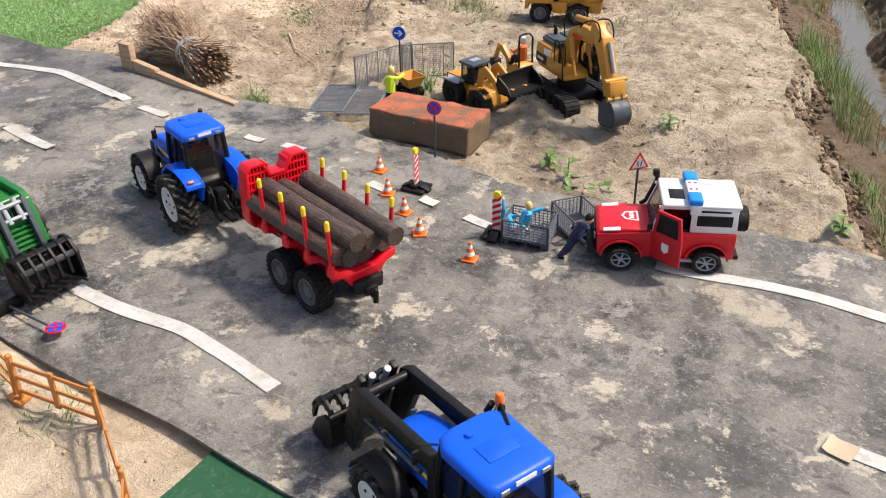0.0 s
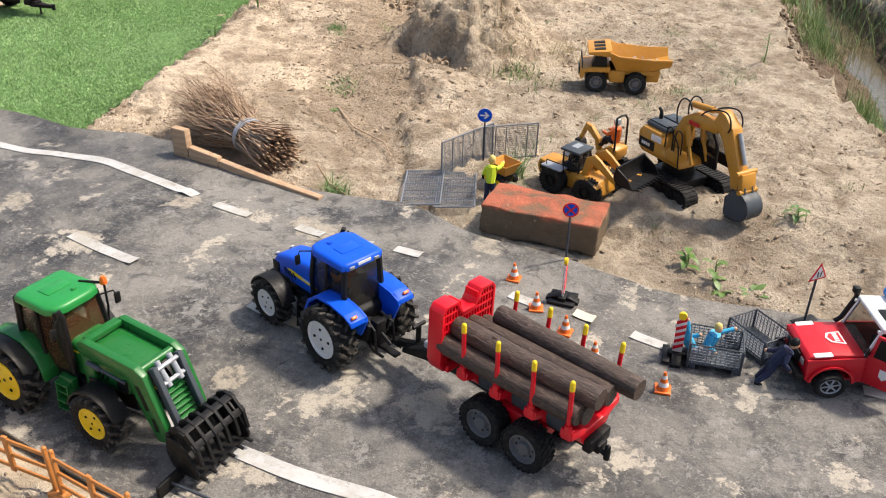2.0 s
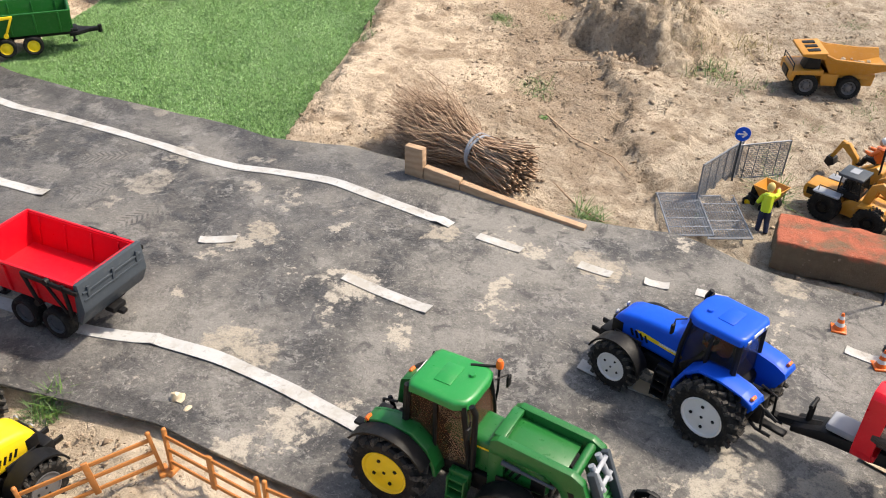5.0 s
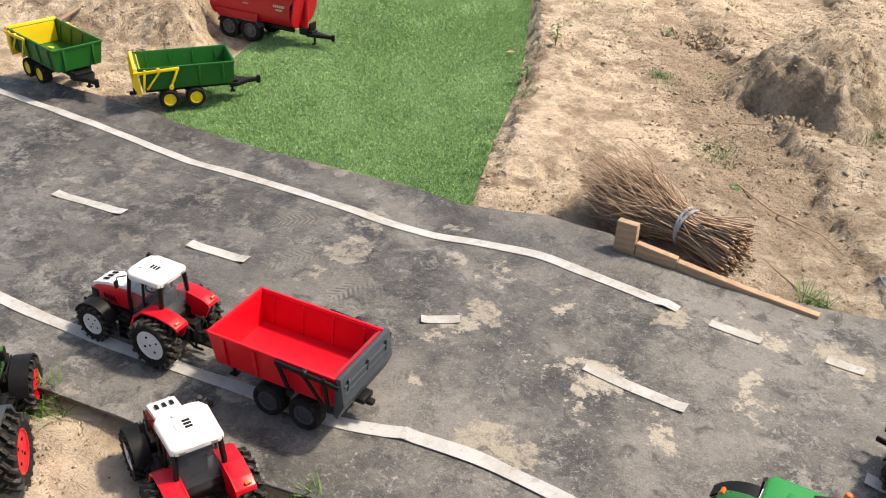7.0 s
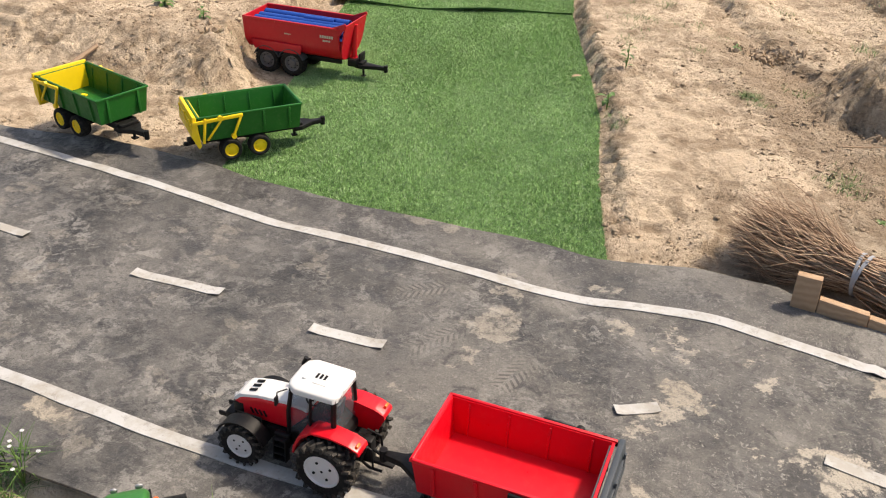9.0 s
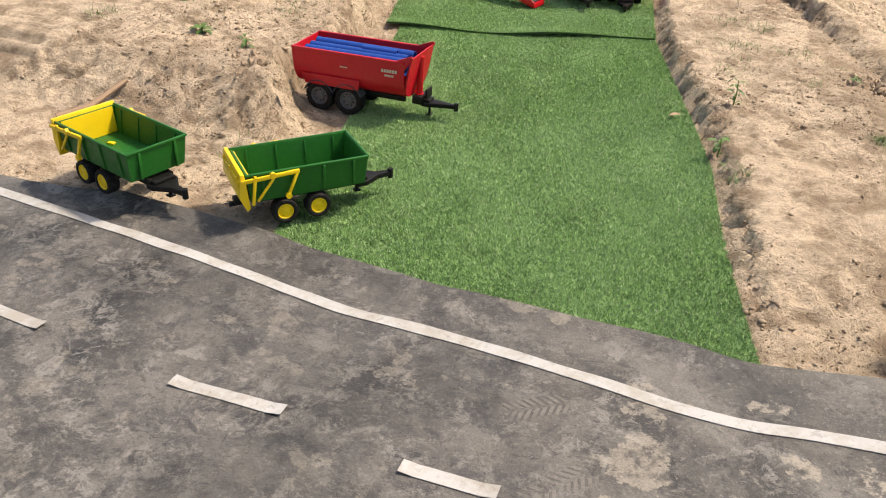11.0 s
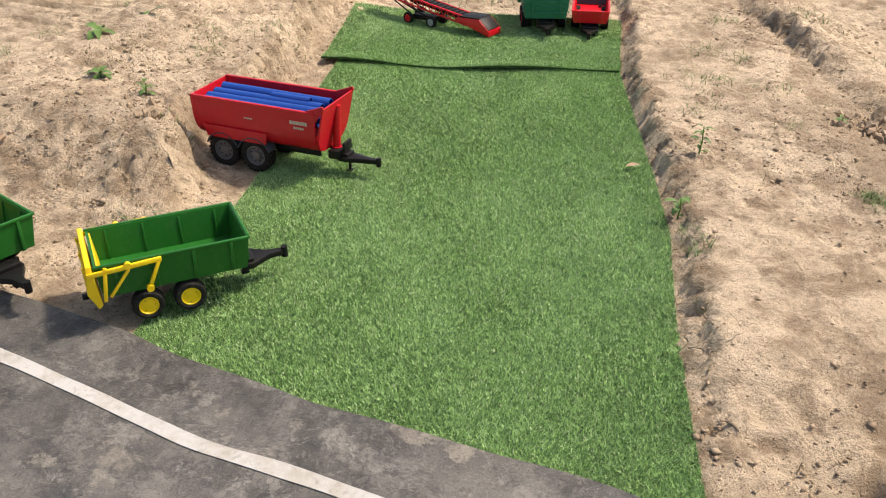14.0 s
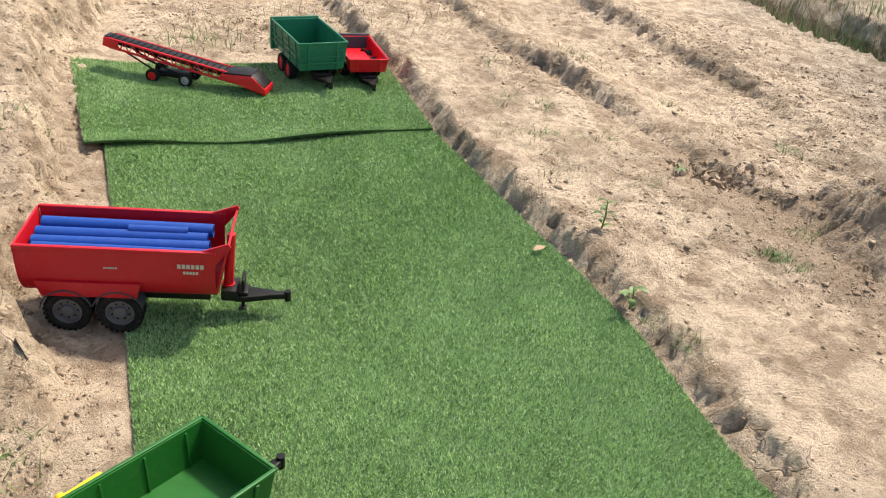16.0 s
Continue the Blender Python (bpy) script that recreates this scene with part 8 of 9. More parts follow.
def twig_bundle():
    t = thing("twig_bundle", "bundle of dry brown twigs tied with a pale band", "bundle of twigs")
    r = np.random.default_rng(3)
    V, F = [], []
    n = 820
    for i in range(n):
        a, q = r.uniform(0, 6.28), math.sqrt(r.random())
        cut = r.normal(0.0, 0.006)
        end = r.uniform(0.29, 0.39) if r.random() < 0.8 else r.uniform(0.14, 0.3)
        w = r.uniform(0.0012, 0.0025)
        for s in range(1 if r.random() < 0.4 else 3):
            fan = r.uniform(0.7, 1.25)
            wob = r.normal(0, 0.03, 2) if s else r.normal(0, 0.016, 2)
            kink = r.normal(0, 0.011, (5, 2))
            turn = r.normal(0, 0.7)
            start = 0 if s == 0 else r.uniform(0.35, 0.6)
            pts = []
            for m, u in enumerate(np.array((0, 0.3, 0.5, 0.75, 1.0)) * (1 - start) + start):
                x = cut + (end - cut) * u
                rad = q * np.interp(x, [0, 0.13, 0.4], [0.047, 0.04, 0.06 * fan])
                sag = 0.02 * max(0, u - 0.5)
                k = np.clip(abs(x - 0.127) / 0.11, 0.15, 1)
                an = a + turn * (u - 0.3)
                pts.append((x, rad * math.cos(an) + wob[0] * u * k + kink[m][0] * k, rad * math.sin(an) * 0.9 + wob[1] * u * k + sag + kink[m][1] * k))
            base = len(V)
            for j, p in enumerate(pts):
                ww = w * (1 - 0.16 * j) * (1 if s == 0 else 0.7)
                for k in range(3):
                    V.append((p[0], p[1] + ww * math.cos(2.1 * k), p[2] + ww * math.sin(2.1 * k)))
            for j in range(4):
                for k in range(3):
                    F.append((base + j * 3 + k, base + j * 3 + (k + 1) % 3, base + j * 3 + 3 + (k + 1) % 3, base + j * 3 + 3 + k))
            F.append((base, base + 1, base + 2, base + 2))
    tagged(part("twig_mass", raw_mesh("twig_mass", V, [f for f in F if len(set(f)) == 4], TWIG), None, t, "thin dry brown twigs"), kind="stuff")
    b = BM()
    for k, x in enumerate((0.122, 0.13)):
        lathe(b, [(0.043 + 0.001 * k, -0.0035), (0.0465, -0.003), (0.0465, 0.003), (0.043, 0.0035)], Matrix.Translation((x, 0, 0)) @ spin((0, 86 + 9 * k, 7 * k - 3)) @ Matrix.Diagonal((0.92, 1, 1, 1)), 28, closed=True)
    part("band", b, LTGREY, t, "pale grey tie band")
    t.matrix_basis = pose(-1.79, 1.448, 0.056, 0, 0, 163)
    return t


twig_bundle()


# ---- caramel fence along the sand ----
def fence_panel(p, q):
    t = thing("toy_fence", "caramel brown plastic rail fence beside the road", "fence", "toy fence panels")
    L = math.dist(p, q) - 0.012
    z0 = (ground(*p) + ground(*q)) / 2
    H = 0.082
    for x in (0.006, L + 0.006):
        b = BM()
        bx(b, (x, 0, H / 2), (0.0055, 0.006, H), 0.0012)
        bx(b, (x, 0, 0.004), (0.014, 0.022, 0.008), 0.002)
        ball(b, (x, 0, H), 0.0038, u=8, v=6)
        part("post", b, FENCEBROWN, t)
    for z in (0.022, 0.046, 0.07):
        b = BM()
        bx(b, (L / 2 + 0.006, 0, z), (L, 0.0028, 0.0065), 0.0008)
        part("rail", b, FENCEBROWN, t)
    b = BM()
    bx(b, (L / 2 + 0.006, -0.0005, 0.046), (0.009, 0.0045, 0.062), 0.001)
    part("middle_post", b, FENCEBROWN, t)
    slope = math.degrees(math.atan2(ground(*q) - ground(*p), math.dist(p, q)))
    t.matrix_basis = pose(p[0], p[1], ground(*p), random.uniform(-2, 2), -slope, math.degrees(math.atan2(q[1] - p[1], q[0] - p[0])))
    return t


POSTS = [(-1.97, 0.285), (-1.866, 0.436), (-1.694, 0.428), (-1.523, 0.437), (-1.372, 0.452), (-1.222, 0.448), (-1.072, 0.436), (-0.917, 0.466), (-0.762, 0.392), (-0.63, 0.29)]
for p, q in zip(POSTS, POSTS[1:]):
    fence_panel(p, q)

# ---- felt, papers, pebble ----
U = lambda nm, f, mt, th, *a, **k: solo(nm, strip_grid(nm, 24, 12, f, mt, th), None, *a, **k)
U("felt_sheet", lambda u, v: (-0.735 + 0.95 * u - 0.03 * v, 0.2 + 0.325 * v, 0.006 + 0.003 * wavy(u * 3, v * 2, 4, 51)), CARPET, 0.004, "dark green felt sheet lying beside the road", "felt sheet")
U("paper_scrap", lambda u, v: (-0.955 + 0.04 * u, 1.222 + 0.024 * v - 0.006 * u, road_z(-0.935 + 0 * u, 1.232) + 0.003 + 0.006 * (u - 0.4) ** 2), PAPER, 0.0006, "crumpled beige paper scrap on the road", "paper")


def stones():
    """Loose stones and clods, strewn over the soil."""
    r = np.random.default_rng(17)
    n = 60000
    X, Y = r.uniform(-4.5, 0.1, 4 * n), r.uniform(0.1, 4.4, 4 * n)
    ok = ~((Y > road_near(X) - 0.03) & (Y < road_far(X) + 0.02)) & ~((X > turf_left(Y) - 0.02) & (X < turf_right(Y)) & (Y > 1.3) & (Y < 3.55)) & (X < bank_edge(Y) + 0.1)
    steep = np.abs(earth_z(X + 0.03, Y) - earth_z(X - 0.03, Y)) + np.abs(earth_z(X, Y + 0.03) - earth_z(X, Y - 0.03))
    ok &= (wavy(X, Y, 5, 61) + 0.5 * wavy(X, Y, 21, 62) + 14 * steep + r.normal(0, 0.5, 4 * n)) > 0.1
    X, Y = X[ok][:n], Y[ok][:n]
    n = len(X)
    S = 0.001 + 0.003 * r.random(n) ** 3 + 0.0065 * r.random(n) ** 22
    Z = earth_z(X, Y) + roughness_noise(X, Y) + 0.001
    octa = np.array([(1, 0, 0), (0, 1, 0), (-1, 0, 0), (0, -1, 0), (0, 0, 1), (0, 0, -1)], float)
    V = octa[None] * r.uniform(0.5, 1.5, (n, 6, 1)) + r.normal(0, 0.32, (n, 6, 3))
    V[..., 2] *= 0.55
    a = r.uniform(0, 6.28, n)
    c, s = np.cos(a)[:, None], np.sin(a)[:, None]
    V = np.stack([V[..., 0] * c - V[..., 1] * s, V[..., 0] * s + V[..., 1] * c, V[..., 2]], -1) * S[:, None, None] + np.stack([X, Y, Z], -1)[:, None]
    f = np.array([(0, 1, 4), (1, 2, 4), (2, 3, 4), (3, 0, 4), (1, 0, 5), (2, 1, 5), (3, 2, 5), (0, 3, 5)])
    F = (np.arange(n)[:, None, None] * 6 + f[None]).reshape(-1, 3)
    solo("loose_stones", raw_mesh("loose_stones", V.reshape(-1, 3), F, STONE), None, "loose pebbles and dry clods strewn over the earth", "stones", kind="stuff")


stones()


def bank_clods():
    """Dark moist clods broken from the edge of the ditch."""
    r = np.random.default_rng(29)
    n = 7000
    Y = r.uniform(1.45, 4.4, n)
    X = bank_edge(Y) + r.uniform(0.015, 0.13, n)
    X = X - 0.03 * wavy(X, Y, 9, 5)
    S = 0.0014 + 0.009 * r.random(n) ** 6
    ico = BM()
    bmesh.ops.create_icosphere(ico, subdivisions=1, radius=1.0)
    ico.verts.index_update()
    pts = np.array([v.co[:] for v in ico.verts])
    tri = np.array([[v.index for v in f.verts] for f in ico.faces])
    ico.free()
    V = pts[None] * r.uniform(0.35, 1.6, (n, len(pts), 1)) * r.uniform(0.6, 1.4, (n, 1, 3))
    V[..., 2] *= 0.7
    V = V * S[:, None, None] + np.stack([X, Y, earth_z(X, Y) + S * 0.3], -1)[:, None]
    F = (np.arange(n)[:, None, None] * len(pts) + tri[None]).reshape(-1, 3)
    solo("bank_clods", raw_mesh("bank_clods", V.reshape(-1, 3), F, CLOD), None, "dark moist clods broken from the ditch edge", "clods", kind="stuff")


bank_clods()


def clod_heap(x, y, spread, n, seed):
    """A patch of broken brown clods on the soil."""
    r = np.random.default_rng(seed)
    b = BM()
    for _ in range(n):
        px, py = x + r.normal(0, spread), y + r.normal(0, spread * 0.6)
        q = 0.003 + 0.009 * r.random() ** 2
        k = len(b.verts)
        bmesh.ops.create_icosphere(b, subdivisions=1, radius=q, matrix=Matrix.Translation((px, py, ground(px, py) + q * 0.4)) @ spin(r.uniform(0, 360, 3)) @ Matrix.Diagonal((1.3, 0.9, 0.7, 1)))
        b.verts.ensure_lookup_table()
        for v in b.verts[k:]:
            v.co += Vector(r.normal(0, q * 0.22, 3))
    tagged(solo("clods", mesh_of(b, "clods", STONE, 10), None, "heap of broken brown clods on the bare earth", "clods", "clod heaps"), kind="stuff")


clod_heap(-2.298, 2.810, 0.07, 90, 1)
clod_heap(-3.80, 1.93, 0.05, 60, 2)
clod_heap(-1.86, 2.27, 0.06, 50, 3)
b = BM()
bmesh.ops.create_icosphere(b, subdivisions=2, radius=0.011, matrix=Matrix.Translation((0, 0, 0.005)) @ Matrix.Diagonal((1.1, 0.8, 0.75, 1)))
for v in b.verts:
    v.co += Vector((noise.noise(v.co * 90), noise.noise(v.co * 90 + Vector((5, 0, 0))), noise.noise(v.co * 90 + Vector((0, 5, 0))))) * 0.009
solo("pebble", b, PALESTONE, "pale stone lying on the rubber road", "stone", m=pose(-1.962, 0.556, road_z(-1.962, 0.556), 0, 0, 20))




def lump(x, y, r, seed, label, lift=0.0):
    """A single flat-sided stone set into the soil."""
    b = BM()
    bmesh.ops.create_icosphere(b, subdivisions=2, radius=r, matrix=Matrix.Diagonal((1.3, 0.9, 0.6, 1)))
    for v in b.verts:
        v.co += Vector((noise.noise(v.co / r + Vector((seed, 0, 0))), noise.noise(v.co / r + Vector((0, seed, 0))), noise.noise(v.co / r + Vector((0, 0, seed))))) * r * 0.5
    me = mesh_of(b, "stone", PALESTONE, 15)
    solo("stone", me, None, label, "stone", "single stones", m=pose(x, y, ground(x, y) + lift, 0, 0, 40 * seed))


lump(-1.935, 0.548, 0.006, 2, "small chip of pale stone on the rubber road")
lump(-3.735, 1.94, 0.016, 3, "pale flat stone set in the crumbling earth bank", 0.012)

# ---- plants ----
def blade(V, F, p, a, lean, h, w, segs=3, curl=1.6):
    """A grass blade or narrow leaf as a bent, tapering strip."""
    base = len(V)
    for i in range(segs + 1):
        u = i / segs
        d = lean * u ** curl
        x, y, z = p[0] + math.cos(a) * d, p[1] + math.sin(a) * d, p[2] + h * (u - 0.25 * (lean / max(h, 1e-4)) * u * u * 0.5)
        ww = w * (1 - u) ** 0.7 * (0.6 + 1.2 * u * (1 - u)) if i < segs else w * 0.05
        V.append((x - math.sin(a) * ww, y + math.cos(a) * ww, z))
        V.append((x + math.sin(a) * ww, y - math.cos(a) * ww, z))
    for i in range(segs):
        k = base + 2 * i
        F.append((k, k + 1, k + 3, k + 2))


def grass_tuft(x, y, n, h, spread, seed, label, material=None):
    r = np.random.default_rng(seed)
    V, F = [], []
    for _ in range(int(n * 1.3)):
        a, q = r.uniform(0, 6.28), spread * r.random() ** 0.8
        px, py = x + q * math.cos(a), y + q * math.sin(a)
        hh = h * r.uniform(0.3, 0.95)
        blade(V, F, (px, py, ground(px, py) + float(roughness_noise(np.float64(px), np.float64(py))) * (not road_near(px) < py < road_far(px)) - 0.005), r.uniform(0, 6.28), h * r.uniform(0.4, 1.3), hh, 0.0009 + h * 0.012)
    solo("grass_tuft", raw_mesh("grass_tuft", V, F, material or LEAF), None, label, "grass", "grass tufts", kind="stuff")


def leaf_face(V, F, p, a, up, L, w, droop):
    base = len(V)
    prof = (0.12, 0.6, 1.0, 0.95, 0.6, 0.05)
    for i, k in enumerate(prof):
        u = i / 5
        d, z = L * u, up * L * u - droop * L * u * u
        for s in (-1, 0, 1):
            V.append((p[0] + math.cos(a) * d - math.sin(a) * s * w * k, p[1] + math.sin(a) * d + math.cos(a) * s * w * k, p[2] + z + (0.25 * w * k if s else 0)))
    for i in range(5):
        for s in range(2):
            k = base + i * 3 + s
            F.append((k, k + 1, k + 4, k + 3))


def weed(x, y, n, L, seed, label, tall=0.0):
    t = thing("weed", label, "weed", "weeds")
    r = np.random.default_rng(seed)
    z = ground(x, y)
    if tall:
        b = BM()
        tube(b, [(x, y, z - 0.005), (x + 0.004, y, z + tall * 0.5), (x + 0.002, y + 0.004, z + tall)], [0.0022, 0.0018, 0.001], 6)
        part("stem", b, LEAF, t)
    for i in range(n):
        V, F = [], []
        hh = tall * (i + 1) / n if tall else 0.003
        leaf_face(V, F, (x, y, z + hh), 2.4 * i + r.uniform(-0.4, 0.4), r.uniform(0.3, 0.9), L * r.uniform(0.6, 1.1), L * r.uniform(0.14, 0.24), r.uniform(0.3, 0.9))
        part("leaf", raw_mesh("leaf", V, F, LEAF, True), None, t)
    return t


GT = "tuft of thin green grass growing from the earth"
for i, (x, y, n, h, sp) in enumerate(((-1.62, 1.43, 70, 0.05, 0.035), (-1.97, 1.95, 60, 0.03, 0.06), (-2.24, 2.33, 70, 0.025, 0.035), (-1.29, 1.69, 45, 0.075, 0.03), (-1.33, 1.9, 25, 0.04, 0.06), (-0.98, 2.58, 40, 0.03, 0.05),
                                      (-2.15, 2.51, 50, 0.03, 0.06), (-1.99, 1.98, 60, 0.03, 0.07), (-1.6, 2.36, 90, 0.05, 0.08), (-1.5, 2.3, 60, 0.035, 0.1), (-0.7, 1.76, 30, 0.025, 0.05), (-0.6, 1.95, 25, 0.025, 0.05),
                                      (-2.14, 0.455, 90, 0.04, 0.03), (-2.636, 0.408, 60, 0.05, 0.04), (-2.985, 0.385, 120, 0.055, 0.05), (-1.0, 0.44, 40, 0.03, 0.05), (-1.12, 0.40, 40, 0.03, 0.06), (-3.62, 1.62, 45, 0.035, 0.07),
                                      (-3.9, 1.5, 40, 0.035, 0.08), (-4.0, 2.35, 50, 0.03, 0.08), (-3.98, 2.6, 50, 0.035, 0.1), (-3.45, 3.75, 60, 0.06, 0.12), (-3.8, 3.6, 60, 0.06, 0.15), (-2.3, 3.3, 40, 0.03, 0.07), (-2.0, 3.05, 50, 0.04, 0.06), (-2.6, 2.1, 25, 0.025, 0.03),
                                      (-2.55, 2.02, 30, 0.03, 0.03), (-2.8, 2.95, 35, 0.025, 0.08), (-1.18, 2.32, 35, 0.03, 0.06), (-1.05, 2.45, 35, 0.03, 0.08), (-2.58, 2.9, 40, 0.03, 0.1), (-0.93, 1.62, 25, 0.02, 0.05), (-1.28, 2.15, 25, 0.02, 0.04))):
    grass_tuft(x, y, n, h, sp, 100 + i, GT, LEAF)
for i, (x, y, n, h, sp) in enumerate(((-1.82, 2.5, 160, 0.03, 0.2), (-1.66, 2.42, 90, 0.04, 0.14), (-3.6, 3.85, 150, 0.06, 0.35), (-1.55, 2.6, 80, 0.05, 0.1), (-4.15, 2.2, 60, 0.04, 0.15), (-2.2, 3.1, 60, 0.03, 0.15), (-3.05, 4.0, 120, 0.06, 0.3), (-2.4, 2.4, 40, 0.03, 0.2))):
    grass_tuft(x, y, n, h, sp, 200 + i, "dry yellowed grass on the bare earth", DRYGRASS)
for i, (x, y, n, h, sp) in enumerate(((-4.5, 2.05, 60, 0.035, 0.06), (-4.52, 2.25, 40, 0.03, 0.05), (-4.5, 2.6, 90, 0.035, 0.09), (-4.55, 2.88, 80, 0.035, 0.1), (-4.08, 2.445, 60, 0.03, 0.07), (-3.72, 1.93, 30, 0.035, 0.04), (-3.83, 1.55, 35, 0.025, 0.04),
                                      (-2.49, 2.665, 40, 0.022, 0.05), (-2.72, 2.93, 60, 0.03, 0.05), (-2.7, 3.14, 45, 0.03, 0.05), (-2.815, 3.175, 60, 0.03, 0.07), (-2.545, 3.56, 60, 0.04, 0.1), (-2.275, 2.37, 120, 0.025, 0.035), (-2.71, 2.7, 45, 0.025, 0.06), (-2.83, 3.5, 40, 0.035, 0.06))):
    grass_tuft(x, y, n, h, sp, 400 + i, GT, LEAF)
_g = np.random.default_rng(77)
for i in range(46):
    x, y = _g.uniform(-4.4, -0.7), _g.uniform(1.55, 3.9)
    if turf_left(y) - 0.1 < x < turf_right(y) + 0.06 or x > bank_edge(y) - 0.08 or (-1.5 < x < -0.6 and y < 2.6) or (-2.3 < x < -1.7 and y < 1.75):
        continue
    grass_tuft(x, y, int(_g.uniform(10, 34)), _g.uniform(0.014, 0.03), _g.uniform(0.02, 0.07), 300 + i, "sparse low grass on the sandy earth" if i % 3 else "dry yellowed grass on the bare earth", LEAF if i % 3 else DRYGRASS)
for i, (x, y) in enumerate(((-1.294, 2.935), (-1.118, 2.448), (-1.025, 2.666))):
    grass_tuft(x, y, 70, 0.022, 0.055, 500 + i, "low trampled grass growing on the bare earth")
weed(-0.952, 2.749, 12, 0.02, 21, "thin upright weed with small leaves on the earth", 0.09)
weed(-0.745, 1.45, 9, 0.034, 1, "broad-leaved green weed at the road edge")
weed(-0.69, 1.47, 8, 0.036, 2, "broad-leaved green weed at the road edge")
weed(-0.83, 1.51, 7, 0.035, 3, "leafy green weed on the earth", 0.03)
weed(-0.77, 1.48, 6, 0.03, 4, "thin green weed with an upright stem", 0.05)
weed(-0.672, 1.75, 8, 0.03, 5, "leafy green weed on the earth", 0.03)
weed(-0.25, 1.555, 8, 0.035, 6, "leafy green weed by the road edge", 0.03)
weed(-1.885, 1.80, 6, 0.02, 8, "small green weed on the earth")
weed(-4.112, 2.05, 9, 0.04, 9, "broad-leaved green weed on the earth", 0.012)
weed(-4.34, 2.27, 6, 0.065, 10, "broad-leaved green weed on the earth", 0.01)
weed(-0.12, 1.75, 6, 0.07, 11, "broad-leaved green weed by the ditch", 0.03)
weed(-4.3, 2.43, 2, 0.06, 13, "single broad green leaf lying on the earth")
weed(-3.93, 2.02, 7, 0.03, 14, "small green weed on the trampled earth", 0.03)
weed(-2.65, 2.415, 10, 0.032, 15, "upright green weed on the earth bank", 0.07)
weed(-2.628, 2.16, 6, 0.04, 16, "thin-leaved weed growing at the edge of the turf", 0.05)
weed(-2.385, 2.78, 8, 0.024, 17, "small green weed on the trampled earth", 0.015)
weed(-1.415, 1.545, 3, 0.03, 12, "green leaf growing through the lying fence")


def flowers(x, y):
    t = thing("wildflower", "white flowering weed with thin stems beside the road", "wildflower")
    r = np.random.default_rng(9)
    z = ground(x, y)
    for i in range(8):
        a, h, d = r.uniform(0, 6.28), r.uniform(0.05, 0.09), r.uniform(0.015, 0.05)
        top = (x + d * math.cos(a), y + d * math.sin(a), z + h)
        b = BM()
        tube(b, [(x, y, z - 0.004), (x + d * 0.3 * math.cos(a), y + d * 0.3 * math.sin(a), z + h * 0.6), top], 0.0008, 5)
        st = part("stem", b, LEAF, t)
        b = BM()
        ball(b, top, 0.0016, u=7, v=5)
        for k in range(7):
            aa = k * 0.9
            ball(b, (top[0] + 0.0022 * math.cos(aa), top[1] + 0.0022 * math.sin(aa), top[2] + 0.001), 0.0013, (1.2, 0.8, 0.6), 6, 4)
        part("blossom", b, WHITE, st, "small white blossom")


flowers(-2.96, 0.398)


def sticks():
    for i, pts in enumerate((((-1.885, 1.82), (-1.78, 1.74), (-1.66, 1.70), (-1.6, 1.64)), ((-2.0, 2.18), (-1.9, 2.22), (-1.8, 2.2)), ((-1.1, 0.42), (-1.16, 0.4), (-1.22, 0.36)), ((-1.75, 1.53), (-1.65, 1.45), (-1.58, 1.42)))):
        b = BM()
        tube(b, [(x, y, ground(x, y) + 0.006) for x, y in pts], [0.0022, 0.002, 0.0016, 0.001][:len(pts)], 6)
        solo("dry_stalk", b, TWIG, "thin dry plant stalk lying on the earth", "stalk", "dry stalks")


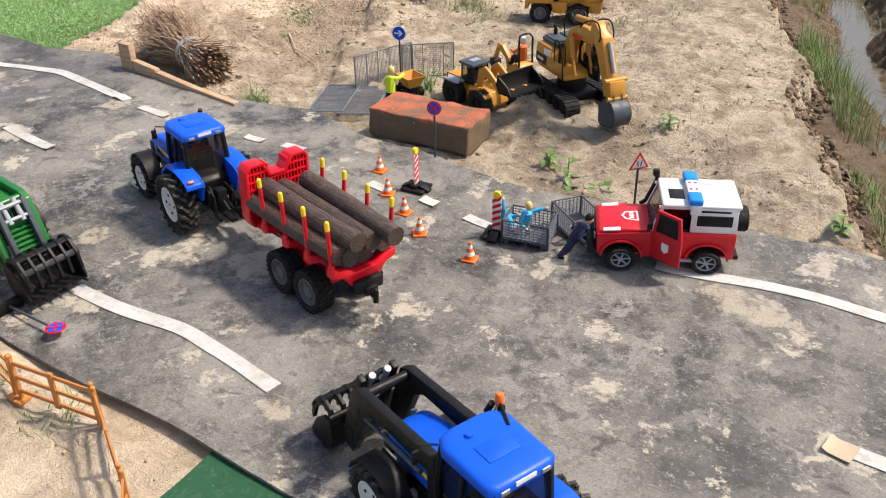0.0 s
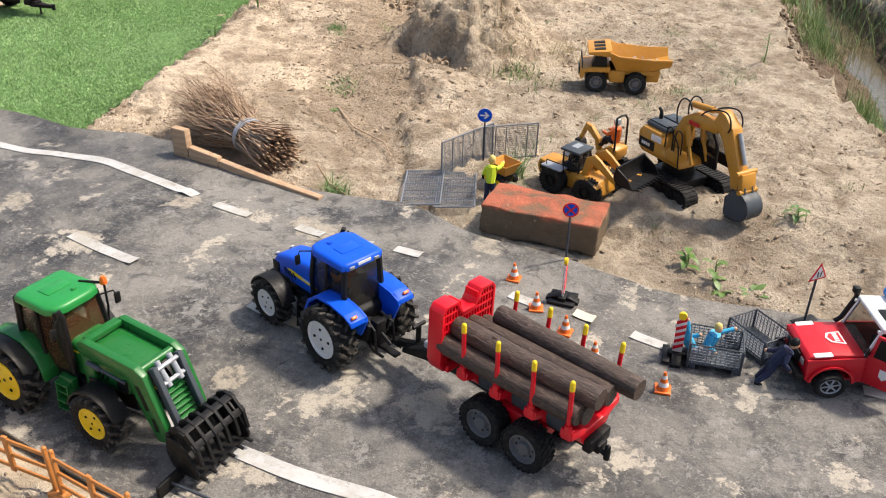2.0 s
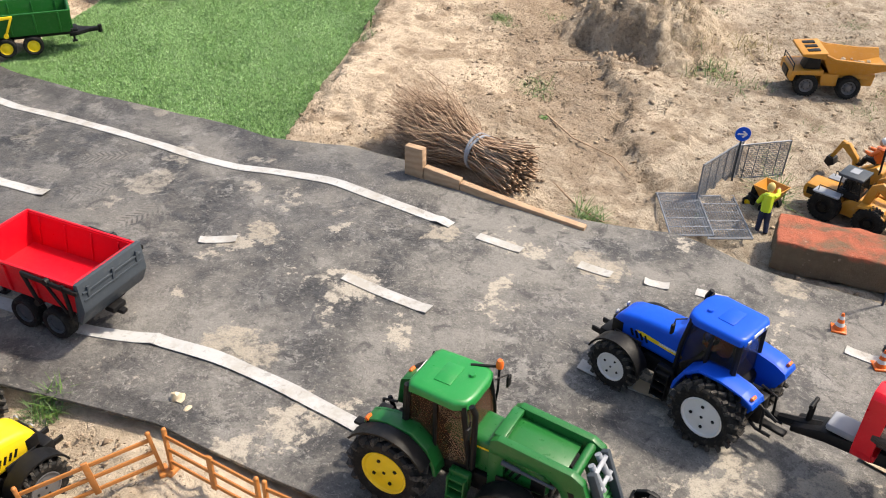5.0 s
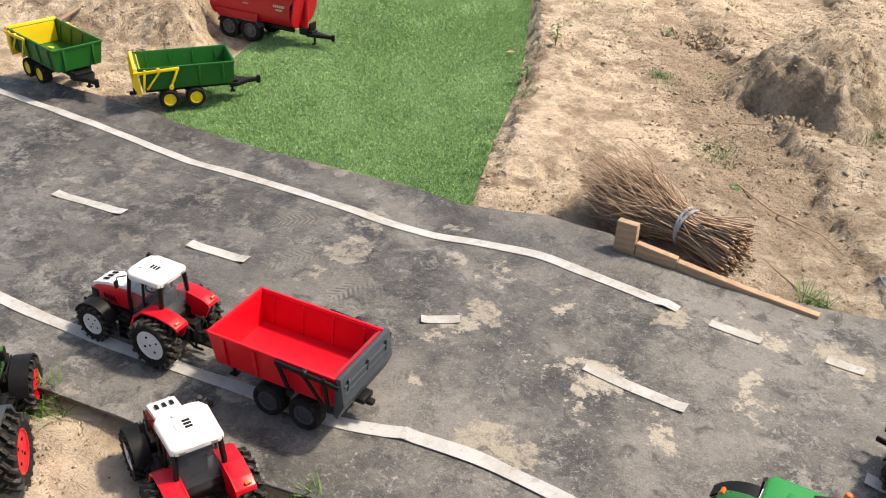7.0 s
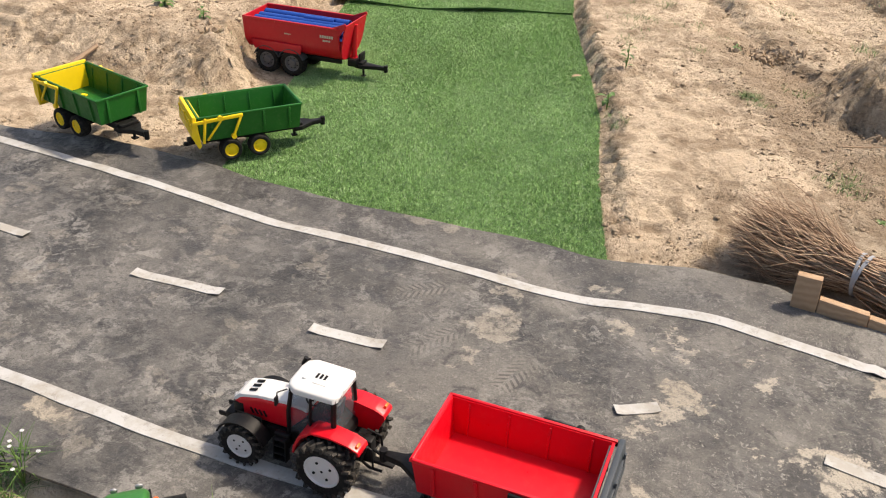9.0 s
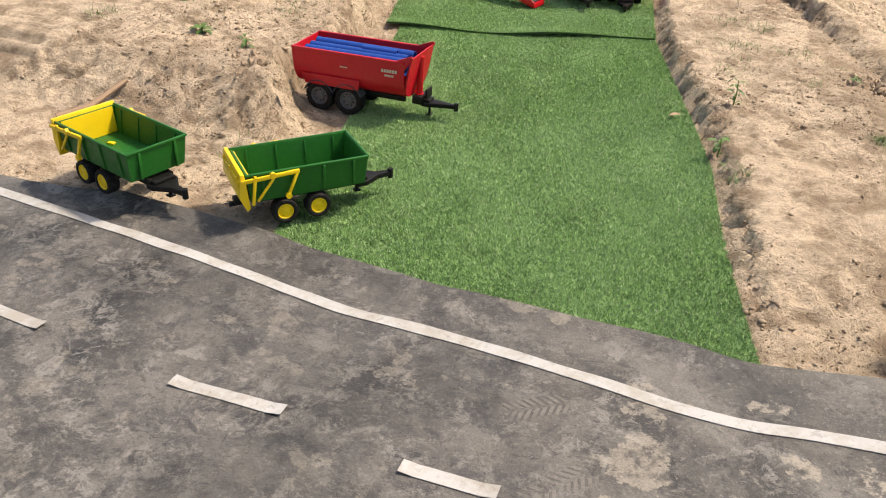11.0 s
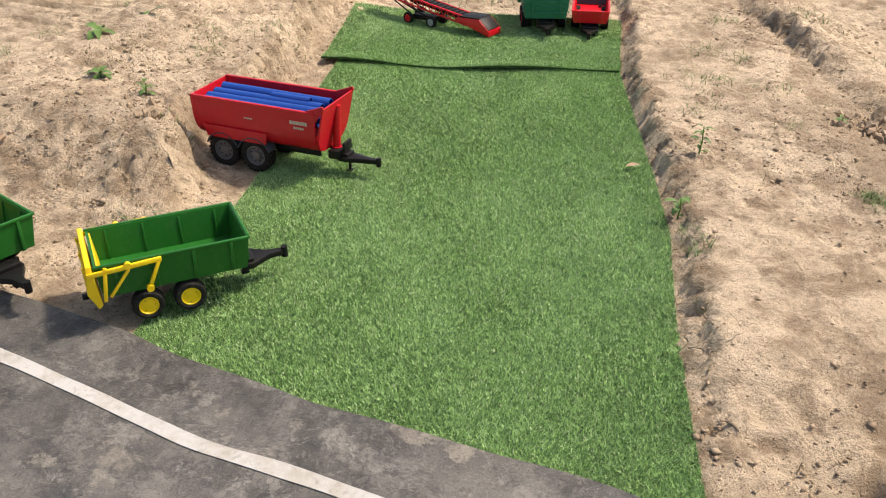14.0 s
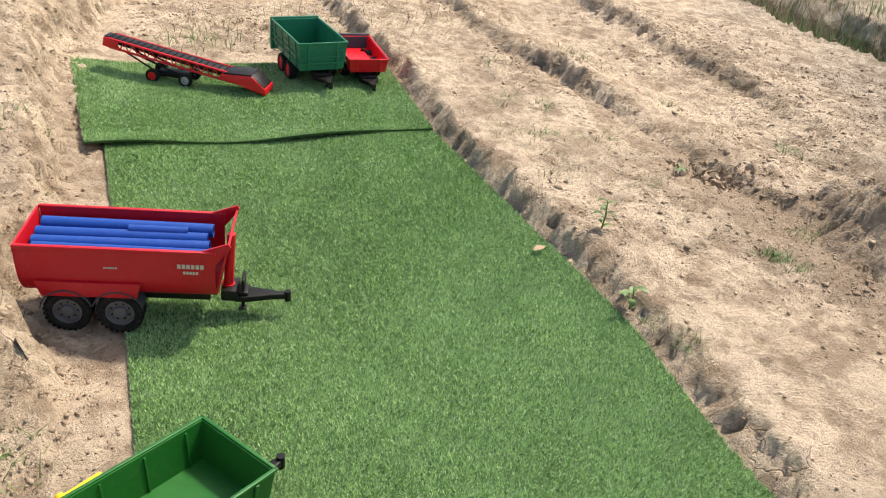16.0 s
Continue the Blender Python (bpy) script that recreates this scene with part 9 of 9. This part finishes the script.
sticks()
b = BM()
tube(b, [(-4.19, 1.56, ground(-4.19, 1.56) + 0.008), (-4.146, 1.639, ground(-4.146, 1.639) + 0.01), (-4.112, 1.74, ground(-4.112, 1.74) + 0.012)], [0.009, 0.0085, 0.007], 9)
solo("branch", b, TWIG, "thick dry grey-brown branch lying on the earth", "branch")
V, F = [], []
leaf_face(V, F, (-2.8, 2.36, ground(-2.8, 2.36) + 0.009), 0.6, 0.15, 0.034, 0.009, 0.1)
solo("fallen_leaf", raw_mesh("fallen_leaf", V, F, TWIG, True), None, "dry brown leaf lying on the artificial grass", "leaf")


def reeds():
    """Tall green growth along the ditch."""
    r = np.random.default_rng(23)
    V, F = [], []
    for _ in range(8000):
        y = r.uniform(1.5, 4.9)
        off = 0.15 + abs(r.normal(0.03, 0.06)) if r.random() < 0.5 else r.uniform(0.44, 1.3)
        x = float(bank_edge(y)) + off
        if wavy(x, y, 5, 71) < -0.35:
            continue
        h = r.uniform(0.04, 0.12)
        blade(V, F, (x, y, float(earth_z(np.float64(x), np.float64(y))) - 0.01), r.uniform(0, 6.28), h * r.uniform(0.1, 0.7), h, r.uniform(0.0007, 0.0014), 4)
    for _ in range(12000):
        y = r.uniform(1.4, 4.9)
        x = float(bank_edge(y)) + (0.11 + abs(r.normal(0.0, 0.09)) if r.random() < 0.5 else r.uniform(0.42, 1.2))
        if wavy(x, y, 8, 72) < -0.5:
            continue
        h = r.uniform(0.015, 0.06)
        blade(V, F, (x, y, float(earth_z(np.float64(x), np.float64(y))) - 0.006), r.uniform(0, 6.28), h * r.uniform(0.3, 1.0), h, r.uniform(0.001, 0.002), 2)
    for _ in range(4500):
        y = r.uniform(3.6, 6.0)
        x = float(bank_edge(y)) + r.uniform(0.0, 1.6)
        h = r.uniform(0.05, 0.17)
        blade(V, F, (x, y, float(earth_z(np.float64(x), np.float64(y))) - 0.01), r.uniform(0, 6.28), h * r.uniform(0.2, 0.7), h, r.uniform(0.0012, 0.0028), 4)
    solo("reeds", raw_mesh("reeds", V, F, REED), None, "tall green reeds and grass along the ditch", "reeds", kind="stuff")


reeds()
U("water", lambda u, v: (-1.6 + 3.4 * u - 0.5 * v, 1.6 + 4.4 * v, -0.125 + 0 * u), WATER, 0.02, "muddy water standing in the ditch", "water", kind="structure")
